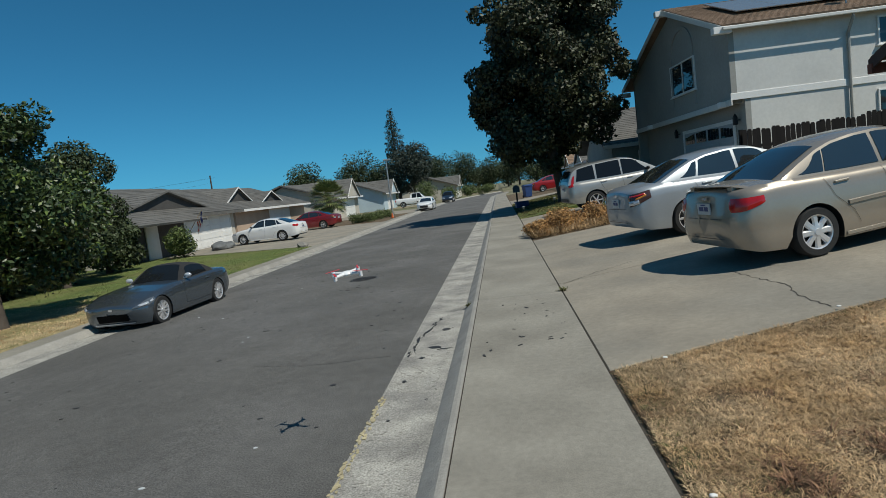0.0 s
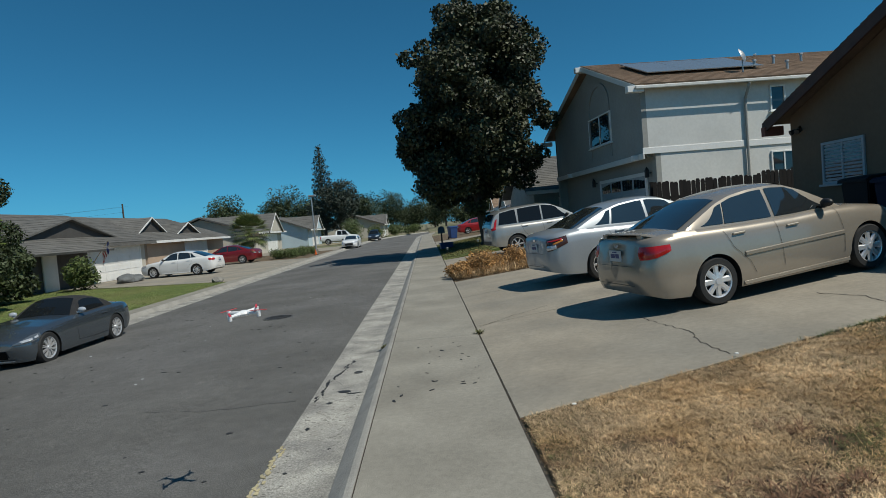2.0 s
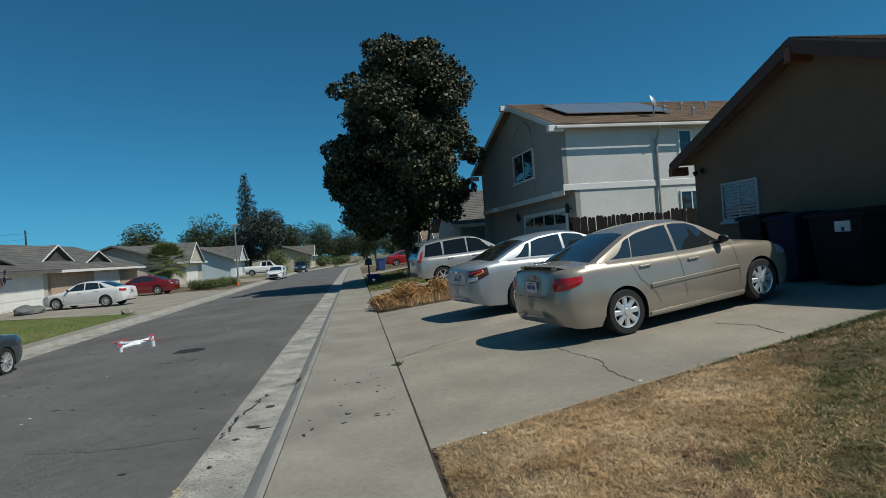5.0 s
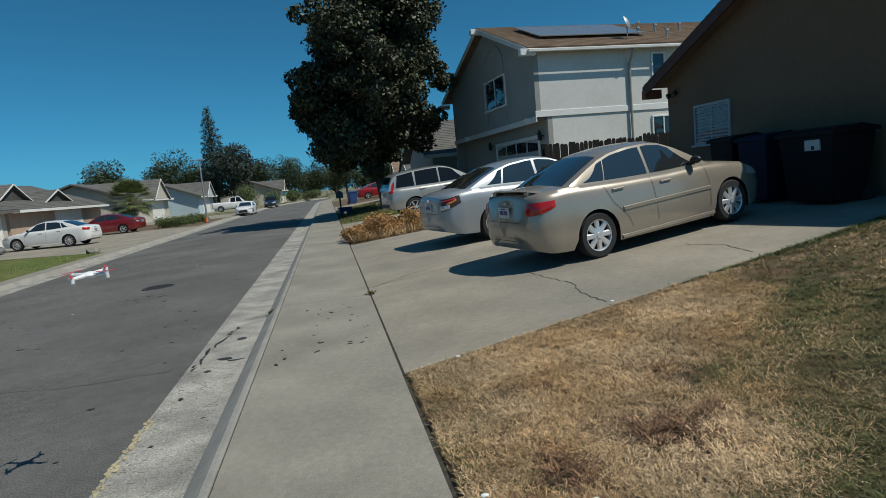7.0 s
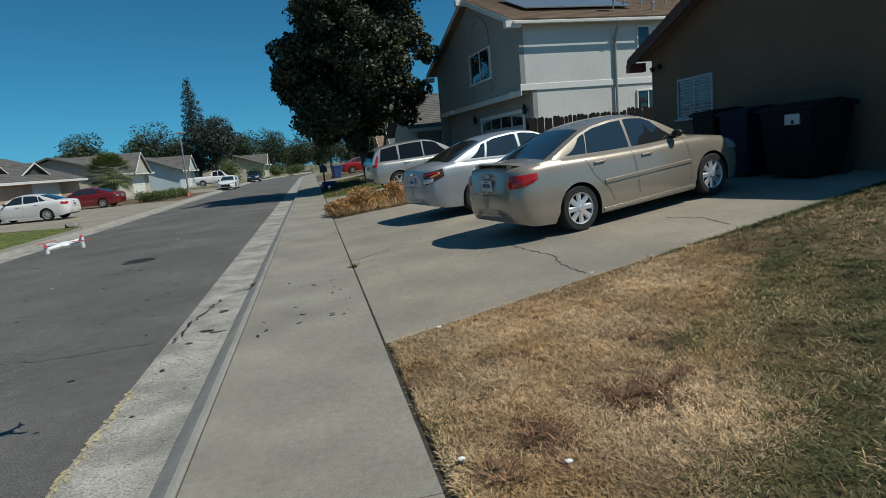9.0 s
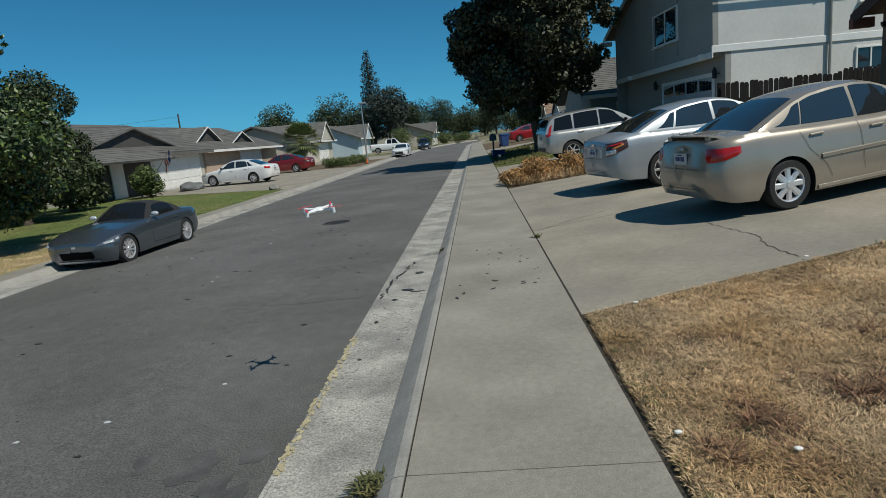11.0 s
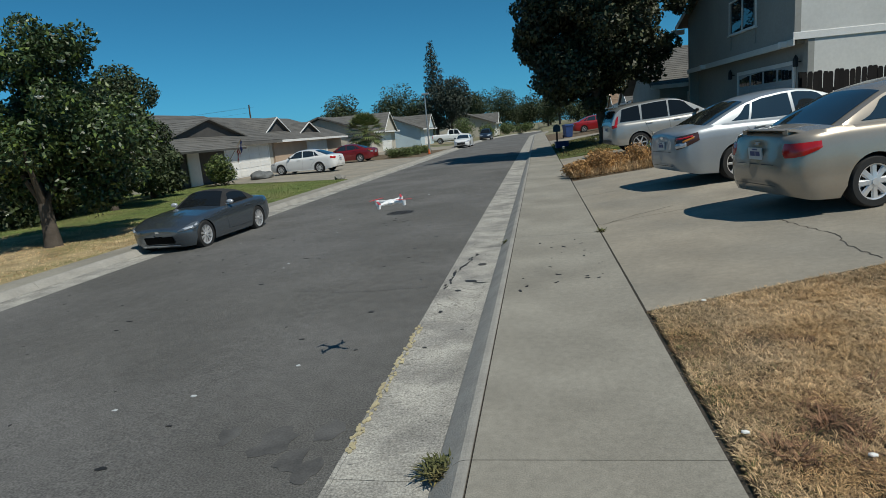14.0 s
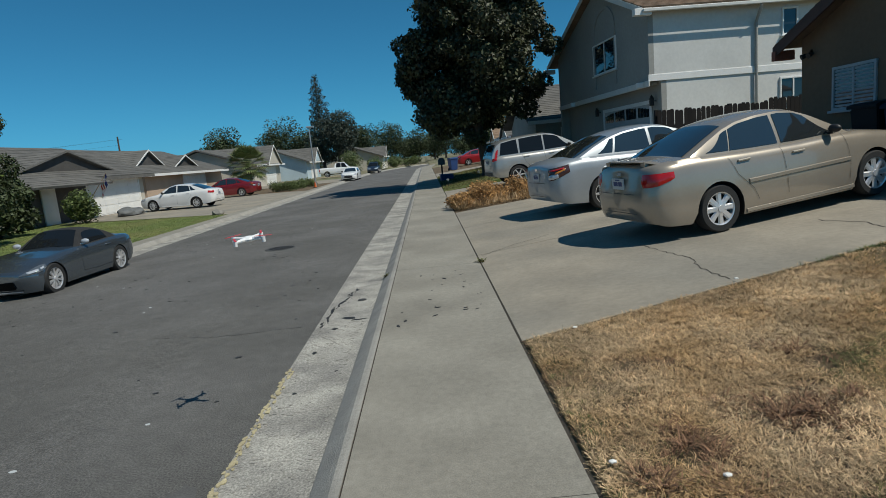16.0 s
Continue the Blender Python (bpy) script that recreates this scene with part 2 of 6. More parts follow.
def prism(bm, pts, axis, a, b):
    """A polygon pts of 2D points pushed along an axis (0, 1, 2) from a to b."""
    def at(p, k):
        q = list(p)
        q.insert(axis, k)
        return q
    va = [bm.verts.new(at(p, a)) for p in pts]
    vb = [bm.verts.new(at(p, b)) for p in pts]
    n = len(pts)
    bm.faces.new(va)
    bm.faces.new(vb[::-1])
    for i in range(n):
        bm.faces.new((va[i], vb[i], vb[(i + 1) % n], va[(i + 1) % n]))
    return bm


def tube(bm, p, q, r1, r2=None, n=10, caps=True):
    """A tapered round bar from p to q."""
    p, q = Vector(p), Vector(q)
    r2 = r1 if r2 is None else r2
    d = q - p
    m = Matrix.Translation((p + q) / 2) @ d.to_track_quat("Z", "Y").to_matrix().to_4x4()
    bmesh.ops.create_cone(bm, cap_ends=caps, segments=n, radius1=r1, radius2=r2, depth=d.length, matrix=m)
    return bm


def B():
    return bmesh.new()


# ---------- the ground ----------
WALK_R, WALK_L, KERB_F, GUT_R, ASPH_R = 0.65, -0.64, -0.82, -0.86, -1.45
ASPH_L, GUT_L, KERB_L, WALK2 = -8.1, -8.66, -8.83, -9.35
ROAD_Z = -0.12
FAR = -0.18  # the far side of the road lies lower
Y0, Y1 = -40.0, 260.0


def bend(y):
    """The road swings to the right far ahead."""
    return 0.0 if y < 80 else (y - 80) ** 2 / 290


def bent(bm):
    for v in bm.verts:
        v.co.x += bend(v.co.y)
    return bm


def slope_r(x):
    """Height of the yards on the driveway side."""
    return 0.0 if x < WALK_R else min(0.083 * (x - WALK_R), 0.72)


def slope_l(x):
    """Height of the yards across the road."""
    return FAR + min(0.0, max(0.004 * (x - WALK2), -0.02))


gx = [-900, -60, -30, WALK2, WALK2 + 0.02, -0.4, WALK_R, 3, 6, 9.2, 30, 900]
gz = [-0.26, -0.26, -0.26, -0.26, -0.6, -0.6, -0.06, 0.13, 0.38, 0.64, 0.66, 0.66]
gy = [-300, -40, 0, 40, 100, 200, 400, 1500]
raw("ground", [(x, y, z) for y in gy for x, z in zip(gx, gz)],
    [(j * 12 + i, j * 12 + i + 1, j * 12 + i + 13, j * 12 + i + 12) for j in range(len(gy) - 1) for i in range(11)], M_GROUND)
tagged(bpy.data.objects["ground"], "dry open ground under the yards and far gardens", "ground", kind="structure")

# road with a slight crown
bm = B()
xs = [ASPH_L - 0.03 + (ASPH_R - ASPH_L + 0.06) * i / 12 for i in range(13)]
crown = lambda x: ROAD_Z + 0.05 * (1 - ((x + 4.78) / 3.33) ** 2) + FAR * min(max((ASPH_R - x) / (ASPH_R - ASPH_L), 0.0), 1.0)
ys = [Y0, 0, 40, 80] + [80 + 7.5 * k for k in range(1, 17)]
rows = [[bm.verts.new((x + bend(y), y, crown(x))) for x in xs] for y in ys]
for p, q in zip(rows, rows[1:]):
    for i in range(12):
        bm.faces.new((p[i], p[i + 1], q[i + 1], q[i]))
tagged(new("road", mesh_of("road", bm, M_ASPHALT)), "worn grey asphalt residential road between concrete gutters", "road", kind="structure")


def slabs(name, prof, cuts, material, label, category, gap=0.007):
    """A run of concrete: one piece between each two cuts along y."""
    top = tagged(new(name), label, category, kind="structure")
    for a, b in zip(cuts, cuts[1:]):
        bm = B()
        prism(bm, prof, 1, a + gap / 2, b - gap / 2)
        part("slab", bent(bm), material, top)
    return top


walk_cuts = [-10 + 0, -3.2, 2.62, 8.85] + [8.85 + 6.1 * k for k in range(1, 32)]
slabs("gutter_near", [(ASPH_R, ROAD_Z), (-1.08, ROAD_Z - 0.012), (GUT_R, ROAD_Z - 0.005), (GUT_R, -0.45), (ASPH_R, -0.45)], walk_cuts, M_GUTTER, "pale rough concrete gutter with exposed aggregate", "gutter")
slabs("kerb_near", [(GUT_R + 0.002, ROAD_Z - 0.004), (KERB_F + 0.01, ROAD_Z + 0.035), (-0.745, -0.035), (-0.705, -0.008), (-0.67, -0.001), (WALK_L - 0.006, 0.0), (WALK_L - 0.006, -0.45), (GUT_R + 0.002, -0.45)], walk_cuts, M_KERB, "grey rolled concrete kerb beside the sidewalk", "kerb")
slabs("pavement_near", [(WALK_L + 0.006, 0.0), (WALK_R - 0.012, 0.004), (WALK_R - 0.012, -0.45), (WALK_L + 0.006, -0.45)], walk_cuts, M_WALK, "grey concrete sidewalk slabs with cracks and joints", "sidewalk")
cuts_l = [-10 + 6.1 * k for k in range(0, 35)]
slabs("gutter_far", [(GUT_L, FAR + ROAD_Z - 0.005), (ASPH_L, FAR + ROAD_Z), (ASPH_L, -0.6), (GUT_L, -0.6)], cuts_l, M_GUTTER, "pale concrete gutter along the far side of the road", "gutter")
slabs("kerb_far", [(KERB_L, FAR), (KERB_L + 0.05, FAR - 0.004), (GUT_L - 0.002, FAR + ROAD_Z), (GUT_L - 0.002, -0.6), (KERB_L, -0.6)], cuts_l, M_KERB, "rolled concrete kerb along the far side", "kerb")
slabs("pavement_far", [(WALK2, FAR + 0.004), (KERB_L - 0.004, FAR), (KERB_L - 0.004, -0.6), (WALK2, -0.6)], cuts_l, M_WALK, "concrete sidewalk slabs across the road", "sidewalk")
bm = B()
box(bm, (WALK_L - 0.02, Y0, -0.3), (WALK_L + 0.02, 80, -0.012))
box(bm, (WALK_R - 0.03, Y0, -0.3), (WALK_R + 0.02, 5.0, -0.02))
box(bm, (WALK_R - 0.014, 5.0, -0.3), (WALK_R + 0.004, 80, -0.008))
tagged(new("joint_filler", mesh_of("joint_filler", bm, M_JOINT)), "dark dirt packed in the sidewalk joints", "joint", kind="structure")


def sheet(name, corners, material, label, category, zf, lift, n=14, thick=0.12, kind="structure", parent=None):
    """A four-cornered patch of ground that follows zf, with a rim that goes down."""
    a, b, c, d = [Vector((*p, 0)) for p in corners]
    bm = B()
    grid = []
    for j in range(n + 1):
        row = []
        for i in range(n + 1):
            u, v = i / n, j / n
            p = (a * (1 - u) + b * u) * (1 - v) + (d * (1 - u) + c * u) * v
            row.append(bm.verts.new((p.x, p.y, zf(p.x) + lift)))
        grid.append(row)
    for j in range(n):
        for i in range(n):
            bm.faces.new((grid[j][i], grid[j][i + 1], grid[j + 1][i + 1], grid[j + 1][i]))
    rim = [e for e in bm.edges if e.is_boundary]
    ext = bmesh.ops.extrude_edge_only(bm, edges=rim)
    for v in ext["geom"]:
        if isinstance(v, bmesh.types.BMVert):
            v.co.z -= thick
    ob = new(name, mesh_of(name, bm, material))
    ob.parent = parent
    if label:
        tagged(ob, label, category, kind=kind)
    return ob


X8 = 9.2
# driveway panels with open joints: along u from the sidewalk to the house, along v from the lawn to the planter
drive = tagged(new("driveway_near"), "pale tan concrete driveway in large cracked slabs", "driveway", kind="structure")


def dpt(u, v):
    near = Vector((WALK_R + 0.002, 5.0)).lerp(Vector((X8, 7.25)), u)
    far = Vector((WALK_R + 0.002, 16.7)).lerp(Vector((X8, 18.2)), u)
    return near.lerp(far, v)


us, vs = [0, 1.0], [0, 0.385, 0.70, 1.0]
for u0, u1 in zip(us, us[1:]):
    for v0, v1 in zip(vs, vs[1:]):
        e, f = 0.0012, 0.0008
        q = [dpt(u0 + e, v0 + f), dpt(u1 - e, v0 + f), dpt(u1 - e, v1 - f), dpt(u0 + e, v1 - f)]
        sheet("slab", [(p.x, p.y) for p in q], M_DRIVE, "", "", slope_r, 0.0, n=4, parent=drive)
sheet("driveway_joint", [(WALK_R, 5.0), (X8, 7.25), (X8, 18.2), (WALK_R, 16.7)], M_JOINT, "dark dirt in the driveway joints", "joint", slope_r, -0.005)
sheet("lawn_near", [(WALK_R + 0.05, -12), (X8, -12), (X8, 7.2), (WALK_R + 0.05, 4.975)], M_SOIL, "dead straw-coloured lawn with bare soil", "lawn", slope_r, -0.012, n=24)
sheet("planter_bed", [(WALK_R + 0.02, 16.75), (8, 18.1), (8, 20.2), (WALK_R + 0.02, 20.2)], M_SOIL, "dry soil bed with dying plants", "planting bed", slope_r, -0.006)
sheet("driveway_middle", [(WALK_R + 0.02, 20.3), (9, 20.3), (9, 27.0), (WALK_R + 0.02, 26.6)], M_DRIVE, "pale concrete driveway of the two-storey house", "driveway", slope_r, 0.002)
sheet("lawn_middle", [(WALK_R + 0.02, 26.7), (8.3, 27.1), (8.3, 44), (WALK_R + 0.02, 44)], M_LAWN, "patchy lawn under the big street tree", "lawn", lambda x: 0.13 * (x - WALK_R), -0.004)
sheet("driveway_third", [(WALK_R + 0.02, 44.1), (12, 44.1), (12, 52), (WALK_R + 0.02, 52)], M_DRIVE, "concrete driveway beyond the big tree", "driveway", slope_r, 0.002)
sheet("lawn_third", [(WALK_R + 0.02, 52.1), (14, 52.1), (14, 75), (WALK_R + 0.02, 75)], M_SOIL, "dry lawn further along the road", "lawn", slope_r, -0.004)
# across the road
sheet("verge_far", [(WALK2 - 0.02, -10), (-26, -10), (-26, 13.0), (WALK2 - 0.02, 15.5)], M_VERGE, "dry yellowed grass verge below the magnolia", "lawn", slope_l, 0.0)
sheet("lawn_far", [(WALK2 - 0.02, 15.52), (-26, 13.02), (-26, 34), (WALK2 - 0.02, 27.5)], M_LAWN, "mown green front lawn", "lawn", slope_l, 0.002)
sheet("driveway_far", [(WALK2 - 0.02, 27.55), (-24, 34.2), (-24, 52), (WALK2 - 0.02, 46)], M_DRIVE, "broad pale concrete driveway across the road", "driveway", slope_l, 0.003)
sheet("lawn_far_second", [(WALK2 - 0.02, 46.1), (-24, 52.1), (-24, 62), (WALK2 - 0.02, 60)], M_SOIL, "dry front yard across the road", "lawn", slope_l, 0.0)
sheet("driveway_far_second", [(WALK2 - 0.02, 60.1), (-28, 62.1), (-28, 74), (WALK2 - 0.02, 72)], M_DRIVE, "concrete driveway further along", "driveway", slope_l, 0.003)

# ---------- vehicles ----------
def lerp_list(pairs):
    xs_, zs_ = [p[0] for p in pairs], [p[1] for p in pairs]
    return lambda x: float(np.interp(x, xs_, zs_))


SIDE = [(0.0, 0.955), (0.12, 0.985), (0.3, 1.0), (0.5, 1.0), (0.62, 0.992), (0.74, 0.985), (0.86, 0.965), (0.94, 0.93), (1.0, 0.87)]


class Body:
    """The shell of a car: x forward from the rear axle, y left, z up from the ground."""

    def __init__(self, s):
        self.s = s
        self.deck, self.hw, self.bot = lerp_list(s["deck"]), lerp_list(s["plan"]), lerp_list(s["bottom"])
        self.roof = lerp_list(s["roof"])
        self.xr, self.xf = s["plan"][0][0], s["plan"][-1][0]
        self.wheels = [0.0, s["wb"]]
        self.r, self.arch = s["r"], s["r"] * s.get("arch", 1.13)

    def shift(self, x, z):
        w0 = max(0.0, 1 - (x - self.xr) / 0.45) ** 1.5
        w1 = max(0.0, 1 - (self.xf - x) / 0.45) ** 1.5
        up = max(0.0, z - 0.58)
        dn = max(0.0, 0.42 - z)
        return w0 * (up * self.s.get("tail", 0.16) + dn * 0.35) - w1 * (up * self.s.get("nose", 0.5) + dn * 0.4)

    def archz(self, x):
        best = 0.0
        for c in self.wheels:
            d = abs(x - c)
            if d < self.arch:
                best = max(best, self.r + math.sqrt(self.arch ** 2 - d * d))
        return best

    def side_y(self, x, z):
        zb, zt = self.bot(x), self.deck(x)
        f = (z - zb) / max(0.01, zt - zb)
        return self.hw(x) * float(np.interp(f, [a for a, _ in SIDE], [b for _, b in SIDE]))

    def ring(self, x):
        zb, zt, hw, az = self.bot(x), self.deck(x), self.hw(x), self.archz(x)
        pts = []
        in_arch = az > zb
        pts.append((0.0, zb))
        pts.append((hw * (0.70 if in_arch else 0.82), max(zb, az) if in_arch else zb))
        for f, k in SIDE:
            z = zb + f * (zt - zb)
            if z < az:
                pts.append((self.side_y(x, min(az, zt - 0.03)), min(az, zt - 0.03)))
            else:
                pts.append((hw * k, z))
        cr = self.s.get("crown", 0.045)
        for k in (0.72, 0.45, 0.2, 0.0):
            pts.append((hw * k, zt + cr * (1 - (k / 0.87) ** 2)))
        return [(x + self.shift(x, z), y, z) for y, z in pts]

    def shell(self):
        xs_ = set(np.round(np.linspace(self.xr, self.xf, 58), 3))
        for c in self.wheels:
            xs_ |= set(np.round(c + self.arch * np.cos(np.linspace(0, math.pi, 19)), 3))
        xs_ = sorted(x for x in xs_ if self.xr <= x <= self.xf)
        bm = B()
        rings = []
        for x in xs_:
            r = self.ring(x)
            left = [bm.verts.new(p) for p in r]
            right = [left[0]] + [bm.verts.new((p[0], -p[1], p[2])) for p in r[1:-1]] + [left[-1]]
            rings.append(left + right[-2:0:-1])
        n = len(rings[0])
        for end, ring in ((-1, rings[0]), (1, rings[-1])):
            zc = sum(v.co.z for v in ring) / n
            more = []
            for k, kz, dx in ((0.86, 0.93, 0.018), (0.55, 0.80, 0.030), (0.2, 0.6, 0.034)):
                more.append([bm.verts.new((v.co.x + end * dx, v.co.y * k, zc + (v.co.z - zc) * kz)) for v in ring])
            if end < 0:
                rings = more[::-1] + rings
            else:
                rings = rings + more
        last = len(rings) - 1
        for r_, (a, b) in enumerate(zip(rings, rings[1:])):
            for i in range(n):
                j = (i + 1) % n
                try:
                    f = bm.faces.new((a[i], a[j], b[j], b[i]))
                    f.material_index = 1 if i in (0, 1, n - 1, n - 2) and 3 <= r_ < last - 3 else 0
                except ValueError:
                    pass
        bm.faces.new(rings[0])
        bm.faces.new(rings[-1][::-1])
        bmesh.ops.remove_doubles(bm, verts=bm.verts, dist=0.0004)
        return bm

    # the cabin
    def cab(self, x):
        T, zb = self.roof(x), self.deck(x) - 0.035
        h = max(0.0, min(1.0, (T - zb) / self.s["cab_h"]))
        yb = self.hw(min(max(x, self.s["roof"][0][0] + 0.2), self.s["roof"][-1][0] - 0.3)) * 0.885
        yt = yb + (self.s["top_w"] - yb) * h ** 1.2
        return T, zb, yb, yt

    def top_z(self, x, y):
        T, zb, yb, yt = self.cab(x)
        return T - 0.055 * min(1.0, abs(y) / yt) ** 3

    def cab_side(self, x, z):
        T, zb, yb, yt = self.cab(x)
        f = (z - zb) / max(0.02, T - 0.055 - zb)
        return yb + (yt - yb) * (0.82 * f + 0.18 * f * f)

    def cabin(self):
        x0, x1 = self.s["roof"][0][0], self.s["roof"][-1][0]
        bm = B()
        rings = []
        for x in np.linspace(x0, x1, 40):
            T, zb, yb, yt = self.cab(x)
            half = [(self.cab_side(x, zb + f * (T - 0.055 - zb)), zb + f * (T - 0.055 - zb)) for f in (0, 0.25, 0.5, 0.75, 1.0)]
            half += [(yt * k, self.top_z(x, yt * k)) for k in (0.92, 0.8, 0.6, 0.3, 0.0)]
            left = [bm.verts.new((x, y, z)) for y, z in half]
            right = [bm.verts.new((x, -y, z)) for y, z in half[:-1]]
            rings.append(left + right[::-1])
        n = len(rings[0])
        for a, b in zip(rings, rings[1:]):
            for i in range(n - 1):
                bm.faces.new((a[i], a[i + 1], b[i + 1], b[i]))
        return bm

    def side_pane(self, x0, x1, side, lean0=0.0, lean1=0.0, low=0.03, top=0.085, off=0.007):
        """A side window between x0 and x1 at the belt; lean moves its ends at the top."""
        bm = B()
        cols = []
        for i in range(13):
            u = i / 12
            col = []
            for j in range(6):
                v = j / 5
                x = x0 + (x1 - x0) * u + (lean0 * (1 - u) + lean1 * u) * v
                T, zb, _, _ = self.cab(x)
                lo = self.deck(x) + low
                z = lo + max(0.004, T - top - lo) * v
                col.append(bm.verts.new((x, side * (self.cab_side(x, z) + off), z)))
            cols.append(col)
        for a, b in zip(cols, cols[1:]):
            for j in range(5):
                bm.faces.new((a[j], b[j], b[j + 1], a[j + 1]))
        return bm

    def end_glass(self, x0, x1, k0=0.84, k1=0.86, off=0.008):
        bm = B()
        rows = []
        for i in range(11):
            u = i / 10
            x = x0 + (x1 - x0) * u
            _, _, _, yt = self.cab(x)
            k = k0 + (k1 - k0) * u
            rows.append([bm.verts.new((x, yt * k * w, self.top_z(x, yt * k * w) + off)) for w in np.linspace(-1, 1, 13)])
        for a, b in zip(rows, rows[1:]):
            for j in range(12):
                bm.faces.new((a[j], a[j + 1], b[j + 1], b[j]))
        return bm

    def contour(self, end, d):
        """A point at distance d round the corner: d < 0 on the end face, d > 0 back along the side. Returns x, y factor."""
        xe = self.xr if end < 0 else self.xf
        if d <= 0:
            return xe, max(0.0, self.hw(xe) + d), True
        return xe - end * d, None, False

    def lamp(self, end, side, d0, d1, z0, z1, off=0.012, n=14):
        """A lamp that wraps the corner; z0 and z1 are functions of 0..1 along it."""
        bm = B()
        cols = []
        for i in range(n + 1):
            u = i / n
            x, y, face = self.contour(end, d0 + (d1 - d0) * u)
            col = []
            for v in (0.0, 0.33, 0.67, 1.0):
                z = z0(u) + (z1(u) - z0(u)) * v
                yy = (y * self.side_y(x, z) / self.hw(x)) if face else self.side_y(x, z)
                bulge = off * (1 if 0 < u < 1 and 0 < v < 1 else 0.35)
                col.append(bm.verts.new((x + self.shift(x, z) + end * bulge, side * (yy + (0 if face else bulge)), z)))
            cols.append(col)
        for a, b in zip(cols, cols[1:]):
            for j in range(3):
                bm.faces.new((a[j], b[j], b[j + 1], a[j + 1]))
        return bm

    def seam(self, pts, side, w=0.0026, off=0.007):
        """A thin dark line on the body side through (x, z) points."""
        bm = B()
        prev = None
        fine = []
        for (xa, za), (xb, zb) in zip(pts, pts[1:]):
            fine += [(xa + (xb - xa) * k / 8, za + (zb - za) * k / 8) for k in range(8)]
        pts = fine + [pts[-1]]
        for i, (x, z) in enumerate(pts):
            a, b = pts[max(0, i - 1)], pts[min(len(pts) - 1, i + 1)]
            t = Vector((b[0] - a[0], b[1] - a[1])).normalized()
            nx, nz = -t.y * w, t.x * w
            cur = [bm.verts.new((x + k * nx + self.shift(x, z), side * (self.side_y(x, z + k * nz) + off), z + k * nz)) for k in (-1, 1)]
            if prev:
                bm.faces.new((prev[0], prev[1], cur[1], cur[0]))
            prev = cur
        return bm


def wheel_meshes(r, w, spokes, style):
    """Tyre, rim and hub cap, axis along y."""
    prof = [(r * 0.66, -w / 2 + 0.02), (r * 0.70, -w / 2), (r * 0.93, -w / 2), (r, -w / 2 + 0.03), (r, w / 2 - 0.03), (r * 0.93, w / 2), (r * 0.70, w / 2), (r * 0.66, w / 2 - 0.02)]
    bm = B()
    n = 36
    rings = [[bm.verts.new((a * math.cos(2 * math.pi * i / n), y, a * math.sin(2 * math.pi * i / n))) for a, y in prof] for i in range(n)]
    for i in range(n):
        p, q = rings[i], rings[(i + 1) % n]
        for j in range(len(prof) - 1):
            bm.faces.new((p[j], p[j + 1], q[j + 1], q[j]))
    tyre = mesh_of("tyre", bm, M_TYRE, True)
    bm = B()
    ro = r * 0.69
    rim_prof = [(ro, w / 2 - 0.005), (ro * 0.93, w / 2 - 0.012), (ro * 0.90, w / 2 - 0.05), (ro * 0.88, -w / 2 + 0.03)]
    rings = [[bm.verts.new((a * math.cos(2 * math.pi * i / n), y, a * math.sin(2 * math.pi * i / n))) for a, y in rim_prof] for i in range(n)]
    for i in range(n):
        p, q = rings[i], rings[(i + 1) % n]
        for j in range(len(rim_prof) - 1):
            bm.faces.new((p[j], p[j + 1], q[j + 1], q[j]))
    for k in range(spokes):
        a = 2 * math.pi * k / spokes
        m = Matrix.Rotation(a, 4, "Y")
        if style == "mesh":
            for tw in (-0.22, 0.22):
                mm = m @ Matrix.Rotation(tw, 4, "Y")
                box(bm, (ro * 0.15, w / 2 - 0.045, -0.009), (ro * 0.93, w / 2 - 0.014, 0.009), 0.0, mm)
        else:
            wi, wo = (0.045, 0.034) if style == "cover" else (0.026, 0.022)
            vs_ = []
            for x, hw_, y in ((ro * 0.16, wi, w / 2 - 0.004), (ro * 0.55, (wi + wo) / 2, w / 2 - 0.012), (ro * 0.94, wo * (1.35 if style == "cover" else 1.0), w / 2 - 0.014)):
                vs_.append([bm.verts.new(m @ Vector((x, yy, zz))) for zz, yy in ((-hw_, y - 0.02), (-hw_ * 0.6, y), (hw_ * 0.6, y), (hw_, y - 0.02))])
            for p, q in zip(vs_, vs_[1:]):
                for j in range(3):
                    bm.faces.new((p[j], p[j + 1], q[j + 1], q[j]))
    tube(bm, (0, w / 2 - 0.06, 0), (0, w / 2 + 0.004, 0), ro * 0.24, ro * 0.2, 18)
    rim = mesh_of("rim", bm, M_RIM)
    bm = B()
    tube(bm, (0, -w / 2 + 0.02, 0), (0, w / 2 - 0.07, 0), ro * 0.9, ro * 0.9, 30)
    well = mesh_of("brake_disc", bm, M_BLACK)
    return tyre, rim, well


